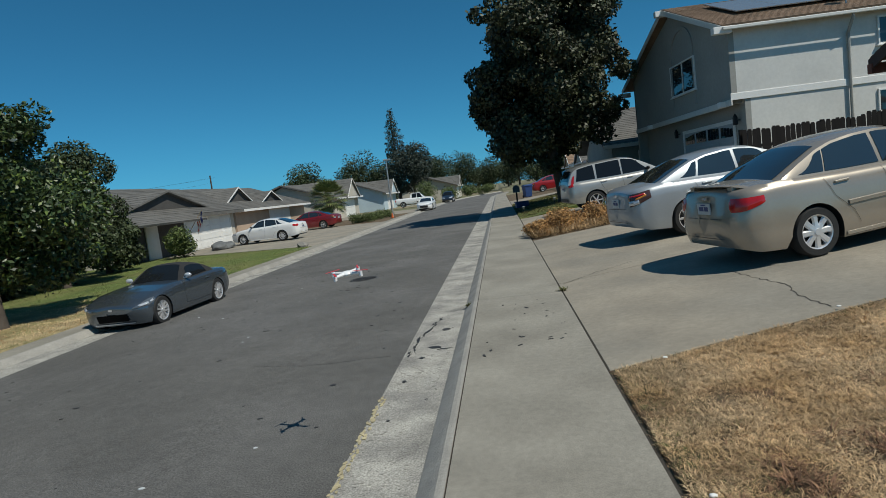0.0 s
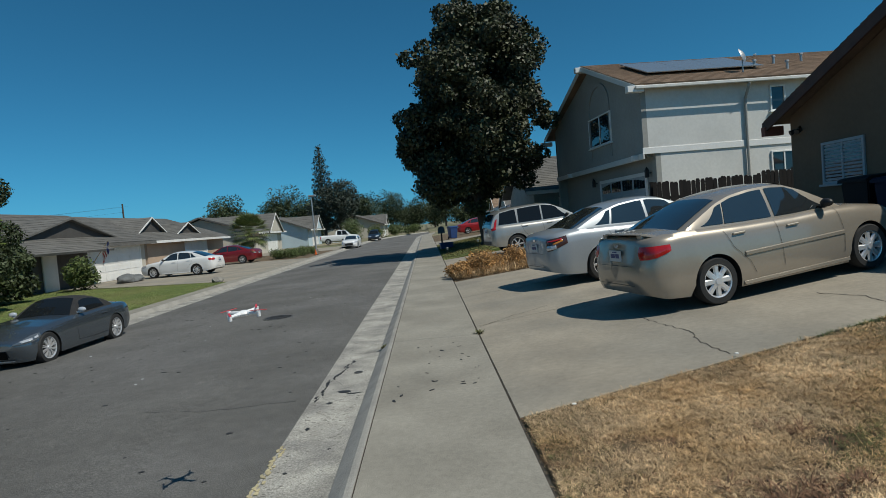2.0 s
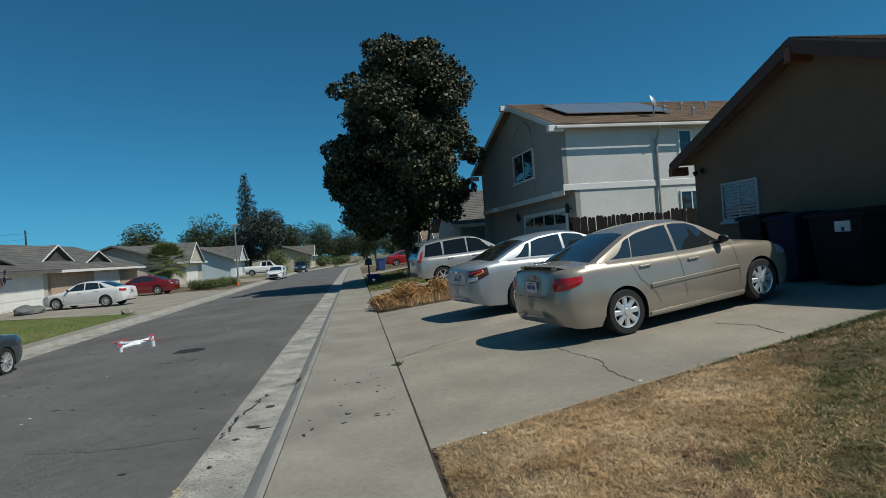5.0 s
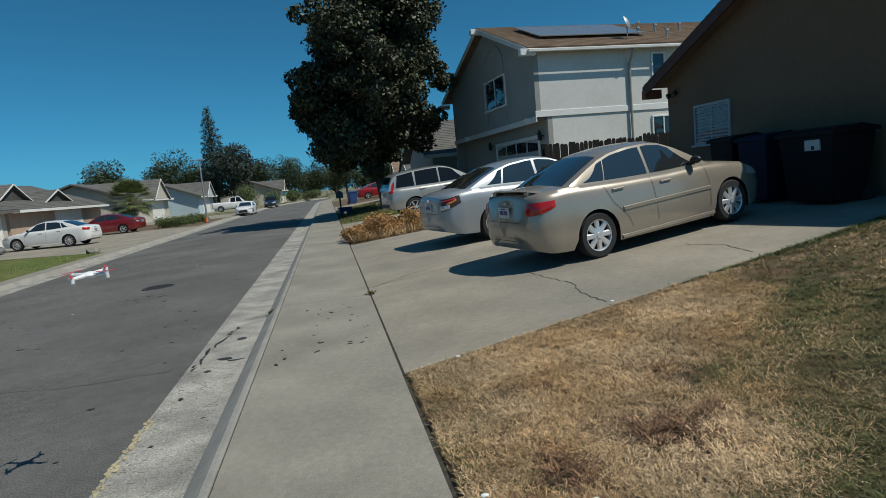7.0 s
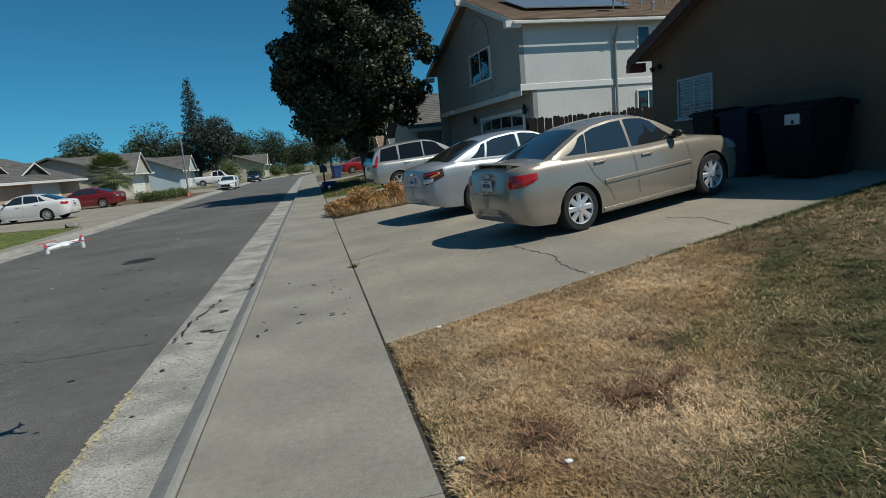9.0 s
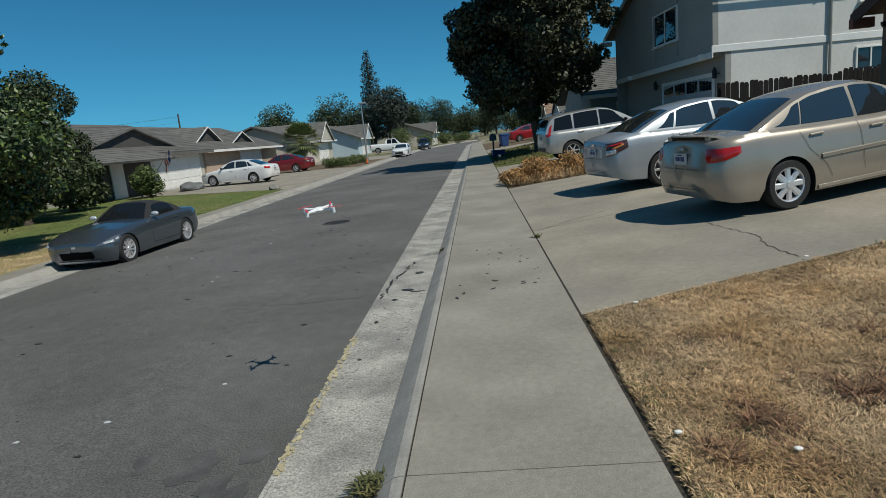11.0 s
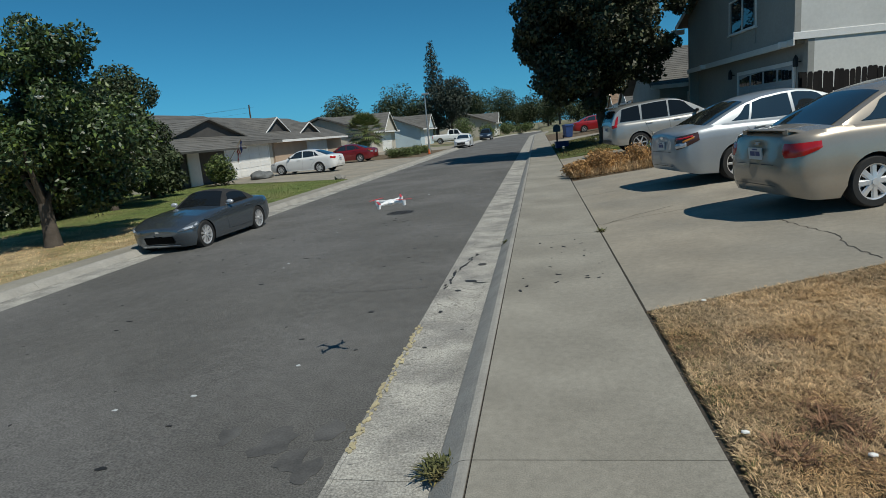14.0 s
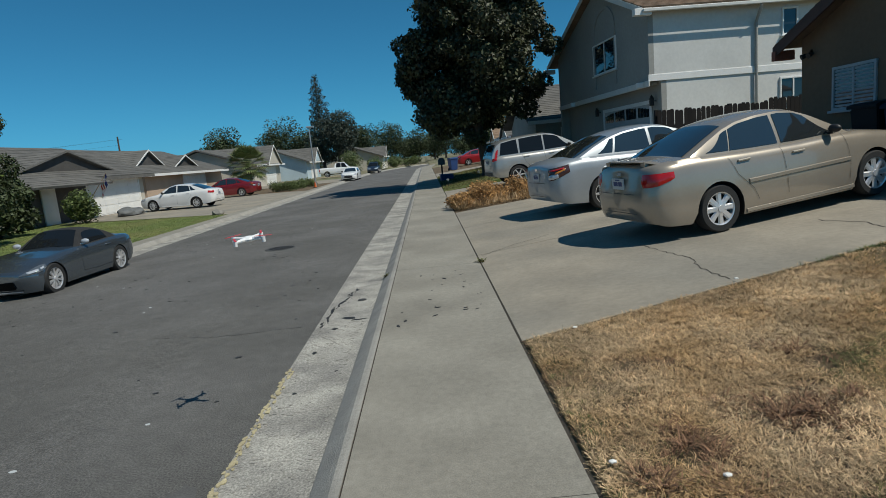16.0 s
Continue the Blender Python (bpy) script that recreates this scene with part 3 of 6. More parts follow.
def car(name, s, colour, label, m, group="parked cars", category="car"):
    b = Body(s)
    top = thing(name, m, label, category, group)
    body = part("body", b.shell(), [colour, M_BLACK], top, "", True)
    cabin = part("roof", b.cabin(), s.get("cab_mat", colour), top, s.get("cab_label", ""), True)
    for k, (x0, x1) in s["end_glass"].items():
        part(k, b.end_glass(x0, x1), s.get("glass", M_CARGLASS), top, "dark tinted glass", True)
    for side in (1, -1):
        for x0, x1, l0, l1 in s["panes"]:
            part("side_window", b.side_pane(x0, x1, side, l0, l1), s.get("glass", M_CARGLASS), top, "dark tinted glass", True)
        if s.get("chrome_belt"):
            x0, x1 = s["panes"][0][0], s["panes"][-1][1]
            bm = B()
            pv = None
            for x in np.linspace(x0, x1, 24):
                z = b.deck(x) + 0.018
                cur = [bm.verts.new((x, side * (b.cab_side(x, z) + 0.012), z - 0.012)), bm.verts.new((x, side * (b.cab_side(x, z) + 0.008), z + 0.012))]
                if pv:
                    bm.faces.new((pv[0], pv[1], cur[1], cur[0]))
                pv = cur
            part("belt_trim", bm, M_BLACK, top)
        for pts in s["doors"]:
            part("door_seam", b.seam(pts, side), M_BLACK, body, "narrow dark door gap")
        for x in s["handles"]:
            z = b.deck(x) - 0.11
            y = b.side_y(x, z)
            bm = B()
            box(bm, (x - 0.10, side * y - 0.012, z - 0.014), (x + 0.10, side * y + 0.028 * 1, z + 0.014), 0.008) if side > 0 else box(bm, (x - 0.10, side * y - 0.028, z - 0.014), (x + 0.10, side * y + 0.012, z + 0.014), 0.008)
            part("door_handle", bm, colour, top)
        for trim_name in ("moulding", "sill"):
            if trim_name not in s:
                continue
            x0, x1, z = s[trim_name]
            bm = B()
            pv = None
            for x in np.linspace(x0, x1, 20):
                y = b.side_y(x, z)
                cur = [bm.verts.new((x, side * (y + o), z + dz)) for o, dz in ((0.0, -0.03), (0.016, -0.02), (0.016, 0.02), (0.0, 0.03))]
                if pv:
                    for j in range(3):
                        bm.faces.new((pv[j], pv[j + 1], cur[j + 1], cur[j]))
                pv = cur
            part("side_" + trim_name, bm, colour, top)
        for nm, end, d0, d1, zz0, zz1, mt in s["lamps"]:
            part(nm, b.lamp(end, side, d0, d1, zz0, zz1, 0.024 if nm in ("amber_strip", "lamp_lens") else 0.012), mt, top, {"taillight": "red glossy lens", "headlight": "clear glossy lens"}.get(nm, ""), True)
        if "pillar_lamp" in s:
            x0, x1, l0, l1 = s["pillar_lamp"]
            part("taillight", b.side_pane(x0, x1, side, l0, l1, -0.12, 0.2, 0.016), M_LAMP_RED, top, "tall red pillar lamp", True)
        # mirror on the door
        x, z = s["mirror"], b.deck(s["mirror"]) + 0.07
        y = b.cab_side(x, z)
        bm = B()
        bmesh.ops.create_uvsphere(bm, u_segments=12, v_segments=8, radius=1.0, matrix=Matrix.Translation((x, side * (y + 0.13), z + 0.02)) @ Matrix.Diagonal((0.06, 0.10, 0.058, 1)))
        box(bm, (x - 0.02, min(side * y, side * (y + 0.1)), z - 0.05), (x + 0.03, max(side * y, side * (y + 0.1)), z - 0.015))
        part("wing_mirror", bm, s.get("mirror_mat", colour), top, "", True)
    for nm, end, y0, y1, z0, z1, mt, lb in s.get("faces", []):
        xe = b.xr if end < 0 else b.xf
        bm = B()
        cols = []
        for y in np.linspace(y0, y1, 9):
            cols.append([bm.verts.new((xe + b.shift(xe, z) + end * 0.040, y, z)) for z in np.linspace(z0, z1, 4)])
        for p, q in zip(cols, cols[1:]):
            for j in range(3):
                bm.faces.new((p[j], p[j + 1], q[j + 1], q[j]))
        part(nm, bm, mt, top, lb)
    if "plate" in s:
        end, z = s["plate"]
        xe = b.xr if end < 0 else b.xf
        x = xe + b.shift(xe, z) + end * 0.044
        bm = B()
        box(bm, (x - 0.008, -0.152, z - 0.076), (x + 0.008, 0.152, z + 0.076))
        pl = part("number_plate", bm, M_PLATE, top, "white plate with unreadable blue marks")
        bm = B()
        box(bm, (x - 0.01, -0.11, z - 0.03), (x + 0.01, -0.015, z + 0.03))
        box(bm, (x - 0.01, 0.0, z - 0.03), (x + 0.01, 0.11, z + 0.03))
        box(bm, (x - 0.01, -0.06, z + 0.045), (x + 0.01, 0.06, z + 0.062))
        part("plate_marks", bm, M_PLATEBAR, pl)
    if "spoiler" in s:
        xs0, z = s["spoiler"]
        bm = B()
        w = b.hw(xs0) * 0.86
        rows = []
        for y in np.linspace(-w, w, 15):
            k = 1 - abs(y / w) ** 4
            drop = 0.075 * (1 - k)
            rows.append([bm.verts.new((xs0 + dx + 0.12 * (1 - k) + 0.10 * (y / w) ** 2, y, z + dz - drop)) for dx, dz in ((0.20, -0.012), (0.16, 0.010), (-0.02, 0.028), (-0.045, 0.016), (-0.02, 0.0))])
        for p, q in zip(rows, rows[1:]):
            for j in range(5):
                bm.faces.new((p[j], p[(j + 1) % 5], q[(j + 1) % 5], q[j]))
        bm.faces.new(rows[0])
        bm.faces.new(rows[-1][::-1])
        for y in (-w * 0.7, w * 0.7):
            box(bm, (xs0 + 0.05, y - 0.05, z - 0.08), (xs0 + 0.16, y + 0.05, z + 0.002))
        part("spoiler", bm, colour, top, "", True)
    tyre, rim, disc = wheel_meshes(s["r"], s.get("tw", 0.205), s["spokes"], s["style"])
    tw = s.get("tw", 0.205)
    for xw in (0.0, s["wb"]):
        for side in (1, -1):
            wl = new("wheel")
            wl.parent = top
            y = b.hw(xw) - tw / 2 - 0.018
            wl.matrix_local = Matrix.Translation((xw, side * y, s["r"])) @ (Matrix.Identity(4) if side > 0 else Matrix.Rotation(math.pi, 4, "Z"))
            for nm, me in (("tyre", tyre), ("rim", rim), ("brake_disc", disc)):
                o = new(nm, me)
                o.parent = wl
    return top


def lin(a, b_):
    return lambda u: a + (b_ - a) * u


def seams(x_rear, x_mid, x_front, zlow, zbelt, rr):
    """Gaps of two doors a side."""
    return [[(x_mid, zlow), (x_mid - 0.01, 0.6), (x_mid - 0.03, zbelt)],
            [(x_front, zlow), (x_front + 0.03, 0.6), (x_front - 0.02, zbelt)],
            [(x_rear + 0.42, zlow), (x_rear + 0.34, 0.5), (x_rear + 0.12, 0.72), (x_rear + 0.02, zbelt)]]


SEDAN = dict(
    wb=2.6, r=0.317, spokes=8, style="cover", top_w=0.56, cab_h=0.50, tail=0.22, nose=0.5,
    deck=[(-0.99, 0.985), (-0.8, 1.02), (-0.4, 1.045), (0.0, 1.02), (0.6, 0.985), (1.4, 0.955), (2.1, 0.955), (2.5, 0.93), (3.0, 0.85), (3.3, 0.76), (3.55, 0.66)],
    plan=[(-0.99, 0.60), (-0.96, 0.70), (-0.88, 0.78), (-0.7, 0.835), (-0.3, 0.868), (0.4, 0.88), (1.6, 0.88), (2.6, 0.875), (3.0, 0.84), (3.25, 0.77), (3.42, 0.67), (3.55, 0.48)],
    bottom=[(-0.99, 0.28), (-0.8, 0.22), (-0.4, 0.19), (0.4, 0.17), (2.2, 0.16), (3.0, 0.17), (3.4, 0.22), (3.55, 0.3)],
    roof=[(-0.50, 1.035), (-0.32, 1.10), (0.0, 1.24), (0.3, 1.36), (0.55, 1.425), (0.9, 1.46), (1.25, 1.462), (1.5, 1.43), (1.75, 1.32), (2.05, 1.14), (2.32, 0.965)],
    end_glass={"rear_window": (-0.44, 0.36), "windshield": (1.52, 2.24)},
    panes=[(-0.08, 0.27, 0.33, 0.10), (0.295, 1.06, 0.10, 0.03), (1.12, 2.05, 0.03, -0.42)],
    doors=seams(0.18, 1.08, 2.12, 0.33, 0.95, 0.32),
    handles=[0.42, 1.30], moulding=(0.46, 2.15, 0.60), sill=(0.40, 2.2, 0.215), mirror=1.92, mirror_mat=M_BLACK, plate=(-1, 0.80), spoiler=(-0.90, 1.075),
    lamps=[("taillight", -1, -0.09, 0.36, lambda u: 0.75 + 0.09 * u ** 2, lambda u: 0.925 - 0.005 * u, M_LAMP_RED), ("headlight", 1, -0.15, 0.55, lin(0.56, 0.66), lin(0.68, 0.80), M_LAMP_CLEAR)],
    faces=[("trunk_gap", -1, -0.42, 0.42, 0.665, 0.673, M_BLACK, ""), ("badge", -1, -0.055, 0.055, 0.905, 0.945, M_CHROME, "small chrome badge"), ("bumper_gap", -1, -0.46, 0.46, 0.405, 0.415, M_BLACK, ""), ("grille", 1, -0.3, 0.3, 0.36, 0.5, M_BLACK, "black grille")],
)
corolla = car("sedan", SEDAN, paint("tan_metallic_paint", (0.36, 0.31, 0.25), 0.4, 0.26), "beige metallic four-door sedan with a rear spoiler parked on the driveway", pose(3.78, 8.84, 0.275, 0, -5.3, 12) @ Matrix.Diagonal((1.01, 1.03, 1.05, 1)))

COUPE_SEDAN = dict(SEDAN, wb=2.776, r=0.325, spokes=7, style="spoke", top_w=0.58, tail=0.10, nose=0.4,
    deck=[(-1.05, 0.96), (-0.85, 1.03), (-0.4, 1.06), (0.2, 1.03), (0.8, 0.985), (1.6, 0.96), (2.3, 0.95), (2.7, 0.92), (3.2, 0.84), (3.5, 0.74), (3.78, 0.64)],
    plan=[(-1.05, 0.62), (-1.02, 0.71), (-0.93, 0.785), (-0.7, 0.85), (-0.2, 0.885), (0.5, 0.9), (1.7, 0.897), (2.776, 0.88), (3.2, 0.84), (3.5, 0.76), (3.66, 0.66), (3.78, 0.46)],
    bottom=[(-1.05, 0.31), (-0.8, 0.24), (-0.4, 0.2), (0.4, 0.18), (2.4, 0.17), (3.2, 0.18), (3.6, 0.22), (3.78, 0.3)],
    roof=[(-0.62, 1.05), (-0.4, 1.12), (-0.05, 1.26), (0.3, 1.38), (0.65, 1.45), (1.05, 1.475), (1.35, 1.47), (1.65, 1.42), (1.95, 1.30), (2.25, 1.12), (2.52, 0.955)],
    end_glass={"rear_window": (-0.54, 0.34), "windshield": (1.68, 2.44)},
    panes=[(-0.02, 0.30, 0.34, 0.12), (0.35, 1.15, 0.12, 0.03), (1.22, 2.2, 0.03, -0.46)],
    doors=seams(0.2, 1.18, 2.3, 0.33, 0.95, 0.32), handles=[0.46, 1.42], mirror=2.08, plate=(-1, 0.78),
    lamps=[("taillight", -1, -0.10, 0.36, lin(0.68, 0.84), lin(0.935, 0.985), M_LAMP_SMOKE), ("amber_strip", -1, 0.06, 0.28, lin(0.82, 0.885), lin(0.87, 0.925), M_LAMP_AMBER), ("lamp_lens", -1, -0.04, 0.12, lin(0.73, 0.76), lin(0.82, 0.85), M_LAMP_CLEAR), ("lamp_lens", -1, 0.0, 0.26, lin(0.885, 0.915), lin(0.915, 0.945), M_LAMP_RED), ("headlight", 1, -0.15, 0.55, lin(0.56, 0.66), lin(0.68, 0.80), M_LAMP_CLEAR)])
COUPE_SEDAN.pop("spoiler")
COUPE_SEDAN.pop("moulding")
altima = car("sedan", COUPE_SEDAN, paint("silver_paint", (0.335, 0.365, 0.39), 0.35, 0.36), "silver four-door sedan with smoked taillights parked nose-in on the driveway", pose(3.64 - 0.19, 12.25 + 0.80, 0.245, 0, -4.7, 12) @ Matrix.Diagonal((1.03, 1.04, 1.08, 1)))

ROADSTER = dict(SEDAN, wb=2.4, r=0.318, arch=1.06, glass=M_DARKGLASS, mirror_mat=M_LAMP_CLEAR, spokes=10, style="mesh", top_w=0.50, cab_h=0.42, tw=0.235, tail=0.10, nose=0.75, crown=0.04,
    deck=[(-0.88, 0.80), (-0.7, 0.85), (-0.3, 0.865), (0.2, 0.86), (0.9, 0.83), (1.35, 0.825), (1.8, 0.80), (2.4, 0.745), (2.74, 0.65), (2.99, 0.55)],
    plan=[(-0.88, 0.60), (-0.85, 0.68), (-0.75, 0.77), (-0.5, 0.84), (0.0, 0.878), (0.6, 0.862), (1.4, 0.858), (2.0, 0.872), (2.4, 0.872), (2.68, 0.855), (2.82, 0.80), (2.92, 0.70), (2.99, 0.54)],
    bottom=[(-0.88, 0.33), (-0.7, 0.24), (-0.4, 0.2), (0.4, 0.17), (2.0, 0.16), (2.8, 0.14), (3.06, 0.13)],
    roof=[(-0.20, 0.86), (0.0, 1.02), (0.15, 1.10), (0.35, 1.175), (0.55, 1.205), (0.75, 1.205), (0.9, 1.18), (1.16, 1.02), (1.42, 0.82)],
    cab_mat=None, cab_label="black fabric soft top",
    end_glass={"rear_window": (-0.12, 0.12), "windshield": (0.9, 1.37)},
    panes=[(0.24, 1.24, 0.02, -0.28)],
    doors=[[(0.25, 0.30), (0.22, 0.6), (0.22, 0.83)], [(1.45, 0.30), (1.46, 0.6), (1.4, 0.82)], [(0.25, 0.30), (0.9, 0.28), (1.45, 0.30)]],
    handles=[0.42], mirror=1.2, plate=(-1, 0.5),
    lamps=[("taillight", -1, -0.28, 0.12, lin(0.62, 0.64), lin(0.74, 0.76), M_LAMP_RED), ("headlight", 1, -0.02, 0.40, lambda u: 0.475 + 0.115 * u - 0.02 * math.sin(math.pi * u), lambda u: 0.495 + 0.165 * u + 0.045 * math.sin(math.pi * u), M_LAMP_DARK), ("lamp_lens", 1, 0.06, 0.22, lin(0.505, 0.535), lin(0.555, 0.60), M_LAMP_CLEAR), ("lamp_lens", 1, 0.25, 0.34, lin(0.555, 0.585), lin(0.605, 0.635), M_LAMP_CLEAR)],
    faces=[("air_intake", 1, -0.38, 0.38, 0.225, 0.385, M_VOID, "wide black intake"), ("front_lip", 1, -0.50, 0.50, 0.165, 0.185, M_LAMP_CLEAR, "pale splitter edge"), ("emblem", 1, -0.05, 0.05, 0.475, 0.515, M_LAMP_CLEAR, "small chrome emblem")])
ROADSTER["cab_mat"] = mat("black_canvas", (0.02, 0.02, 0.021), 0.9, scale=12, vary=0.2, bump=0.4, bscale=80)
ROADSTER.pop("spoiler")
ROADSTER.pop("moulding")
ROADSTER.pop("sill")
roadster = car("roadster", ROADSTER, paint("gunmetal_paint", (0.135, 0.16, 0.185), 0.75, 0.22), "gunmetal grey two-seat roadster with black soft top, parked at the kerb", pose(-7.97, 13.6, ROAD_Z, 0, 0, -93) @ Matrix.Diagonal((0.92, 0.90, 0.94, 1)))

SUV = dict(SEDAN, glass=M_DARKGLASS, wb=2.62, r=0.345, spokes=6, style="spoke", top_w=0.62, cab_h=0.62, tw=0.225, tail=0.10, nose=0.35,
    deck=[(-0.88, 1.08), (-0.6, 1.10), (0.2, 1.07), (1.0, 1.04), (1.9, 1.03), (2.3, 1.02), (2.7, 0.98), (3.1, 0.9), (3.4, 0.80), (3.62, 0.68)],
    plan=[(-0.88, 0.70), (-0.86, 0.76), (-0.78, 0.83), (-0.5, 0.885), (0.3, 0.91), (1.6, 0.91), (2.62, 0.89), (3.1, 0.84), (3.35, 0.77), (3.5, 0.66), (3.62, 0.48)],
    bottom=[(-0.88, 0.42), (-0.7, 0.34), (0.4, 0.28), (2.2, 0.27), (3.1, 0.27), (3.62, 0.36)],
    roof=[(-0.88, 1.085), (-0.80, 1.28), (-0.66, 1.52), (-0.45, 1.63), (0.0, 1.68), (0.7, 1.695), (1.2, 1.68), (1.5, 1.61), (1.85, 1.42), (2.15, 1.22), (2.42, 1.02)],
    end_glass={"rear_window": (-0.84, -0.64), "windshield": (1.55, 2.34)},
    panes=[(-0.58, 0.10, 0.12, 0.02), (0.16, 1.02, 0.05, 0.03), (1.08, 2.05, 0.03, -0.42)],
    doors=seams(0.2, 1.05, 2.1, 0.42, 1.02, 0.35), handles=[0.36, 1.28], mirror=1.95, plate=(-1, 0.92), moulding=(0.42, 2.15, 0.58),
    lamps=[("taillight", -1, -0.10, 0.16, lin(0.92, 0.98), lin(1.08, 1.08), M_LAMP_RED), ("headlight", 1, -0.15, 0.5, lin(0.62, 0.74), lin(0.78, 0.9), M_LAMP_CLEAR)],
    pillar_lamp=(-0.86, -0.70, 0.14, 0.10),
    faces=[("bumper_trim", -1, -0.6, 0.6, 0.44, 0.56, M_BLACK, "black bumper strip")])
SUV.pop("spoiler")
crv = car("compact_suv", SUV, paint("warm_silver_paint", (0.44, 0.43, 0.40), 0.5, 0.3), "silver compact SUV with tall red taillights on the next driveway", pose(3.45, 24.0, 0.25, 0, -4.7, 7) @ Matrix.Diagonal((1.1, 1.08, 1.08, 1)))

# ---------- houses ----------
def wall_part(top, name, corners, material, thick=0.2, label=""):
    """A flat wall: corners are points of its outer face in order; it is thickened inwards."""
    pts = [Vector(p) for p in corners]
    nrm = (pts[1] - pts[0]).cross(pts[2] - pts[0]).normalized()
    bm = B()
    a = [bm.verts.new(p) for p in pts]
    b = [bm.verts.new(p - nrm * thick) for p in pts]
    bm.faces.new(a)
    bm.faces.new(b[::-1])
    for i in range(len(a)):
        j = (i + 1) % len(a)
        bm.faces.new((a[i], b[i], b[j], a[j]))
    return part(name, bm, material, top, label)


def roof_slab(top, eave_a, eave_b, ridge_b, ridge_a, material, thick=0.14, courses=16, label=""):
    """A roof slope with overlapping shingle courses, each a thin step."""
    ea, eb, rb, ra = [Vector(p) for p in (eave_a, eave_b, ridge_b, ridge_a)]
    nrm = (eb - ea).cross(ra - ea).normalized()
    if nrm.z < 0:
        nrm = -nrm
    bm = B()
    lo = [bm.verts.new(p - nrm * thick) for p in (ea, eb, rb, ra)]
    hi = [bm.verts.new(p) for p in (ea, eb, rb, ra)]
    bm.faces.new(lo)
    bm.faces.new(hi)
    for i in range(4):
        j = (i + 1) % 4
        bm.faces.new((lo[i], lo[j], hi[j], hi[i]))
    roof = part("roof", bm, material, top, label)
    bm = B()
    for k in range(courses):
        u0, u1 = k / courses, (k + 1.12) / courses
        u1 = min(u1, 1.0)
        a0, b0 = ea.lerp(ra, u0) + nrm * 0.022, eb.lerp(rb, u0) + nrm * 0.022
        a1, b1 = ea.lerp(ra, u1) + nrm * 0.004, eb.lerp(rb, u1) + nrm * 0.004
        v = [bm.verts.new(p) for p in (a0, b0, b1, a1)]
        w = [bm.verts.new(p - nrm * 0.021) for p in (a0, b0)]
        bm.faces.new(v)
        bm.faces.new((v[0], v[1], w[1], w[0]))
    tagged(part("shingle_layer", bm, material, roof), kind="stuff")
    return roof


def window(top, c, ax, w, h, frame_m, panes=2, sill=True, depth=0.06, blinds=False):
    """A framed window centred at c on a wall whose outward normal is -x, +x, -y or +y."""
    n = {"-x": Vector((-1, 0, 0)), "+x": Vector((1, 0, 0)), "-y": Vector((0, -1, 0))}[ax]
    t = Vector((0, 0, 1)).cross(n)
    m = Matrix(((t.x, n.x, 0, c[0]), (t.y, n.y, 0, c[1]), (0, 0, 1, c[2]), (0, 0, 0, 1)))
    win = new("window")
    win.parent = top
    win.matrix_local = m
    bm = B()
    f = 0.06
    for lo, hi in (((-w / 2 - f, 0, -h / 2 - f), (w / 2 + f, depth, -h / 2)), ((-w / 2 - f, 0, h / 2), (w / 2 + f, depth, h / 2 + f)), ((-w / 2 - f, 0, -h / 2), (-w / 2, depth, h / 2)), ((w / 2, 0, -h / 2), (w / 2 + f, depth, h / 2))):
        box(bm, lo, hi, 0.006)
    for k in range(1, panes):
        x = -w / 2 + w * k / panes
        box(bm, (x - 0.025, 0, -h / 2), (x + 0.025, depth * 0.8, h / 2))
    part("window_frame", bm, frame_m, win)
    for k in range(panes):
        bm = B()
        box(bm, (-w / 2 + w * k / panes, 0.004, -h / 2), (-w / 2 + w * (k + 1) / panes, 0.018, h / 2))
        part("pane", bm, M_GLASS, win)
    if blinds:
        for k in range(panes):
            nsl = 11
            bm = B()
            box(bm, (-w / 2 + w * k / panes + 0.03, 0.02, -0.023), (-w / 2 + w * (k + 1) / panes - 0.03, 0.034, 0.023))
            slat = mesh_of("slat", bm, M_BLIND)
            for i in range(nsl):
                o = new("slat", slat)
                o.parent = win
                o.matrix_local = pose(0, 0, -h / 2 + h * (i + 0.5) / nsl)
    if sill:
        bm = B()
        box(bm, (-w / 2 - 0.12, 0, -h / 2 - f - 0.05), (w / 2 + 0.12, depth + 0.05, -h / 2 - f + 0.002), 0.008)
        part("sill", bm, frame_m, win)
    return win


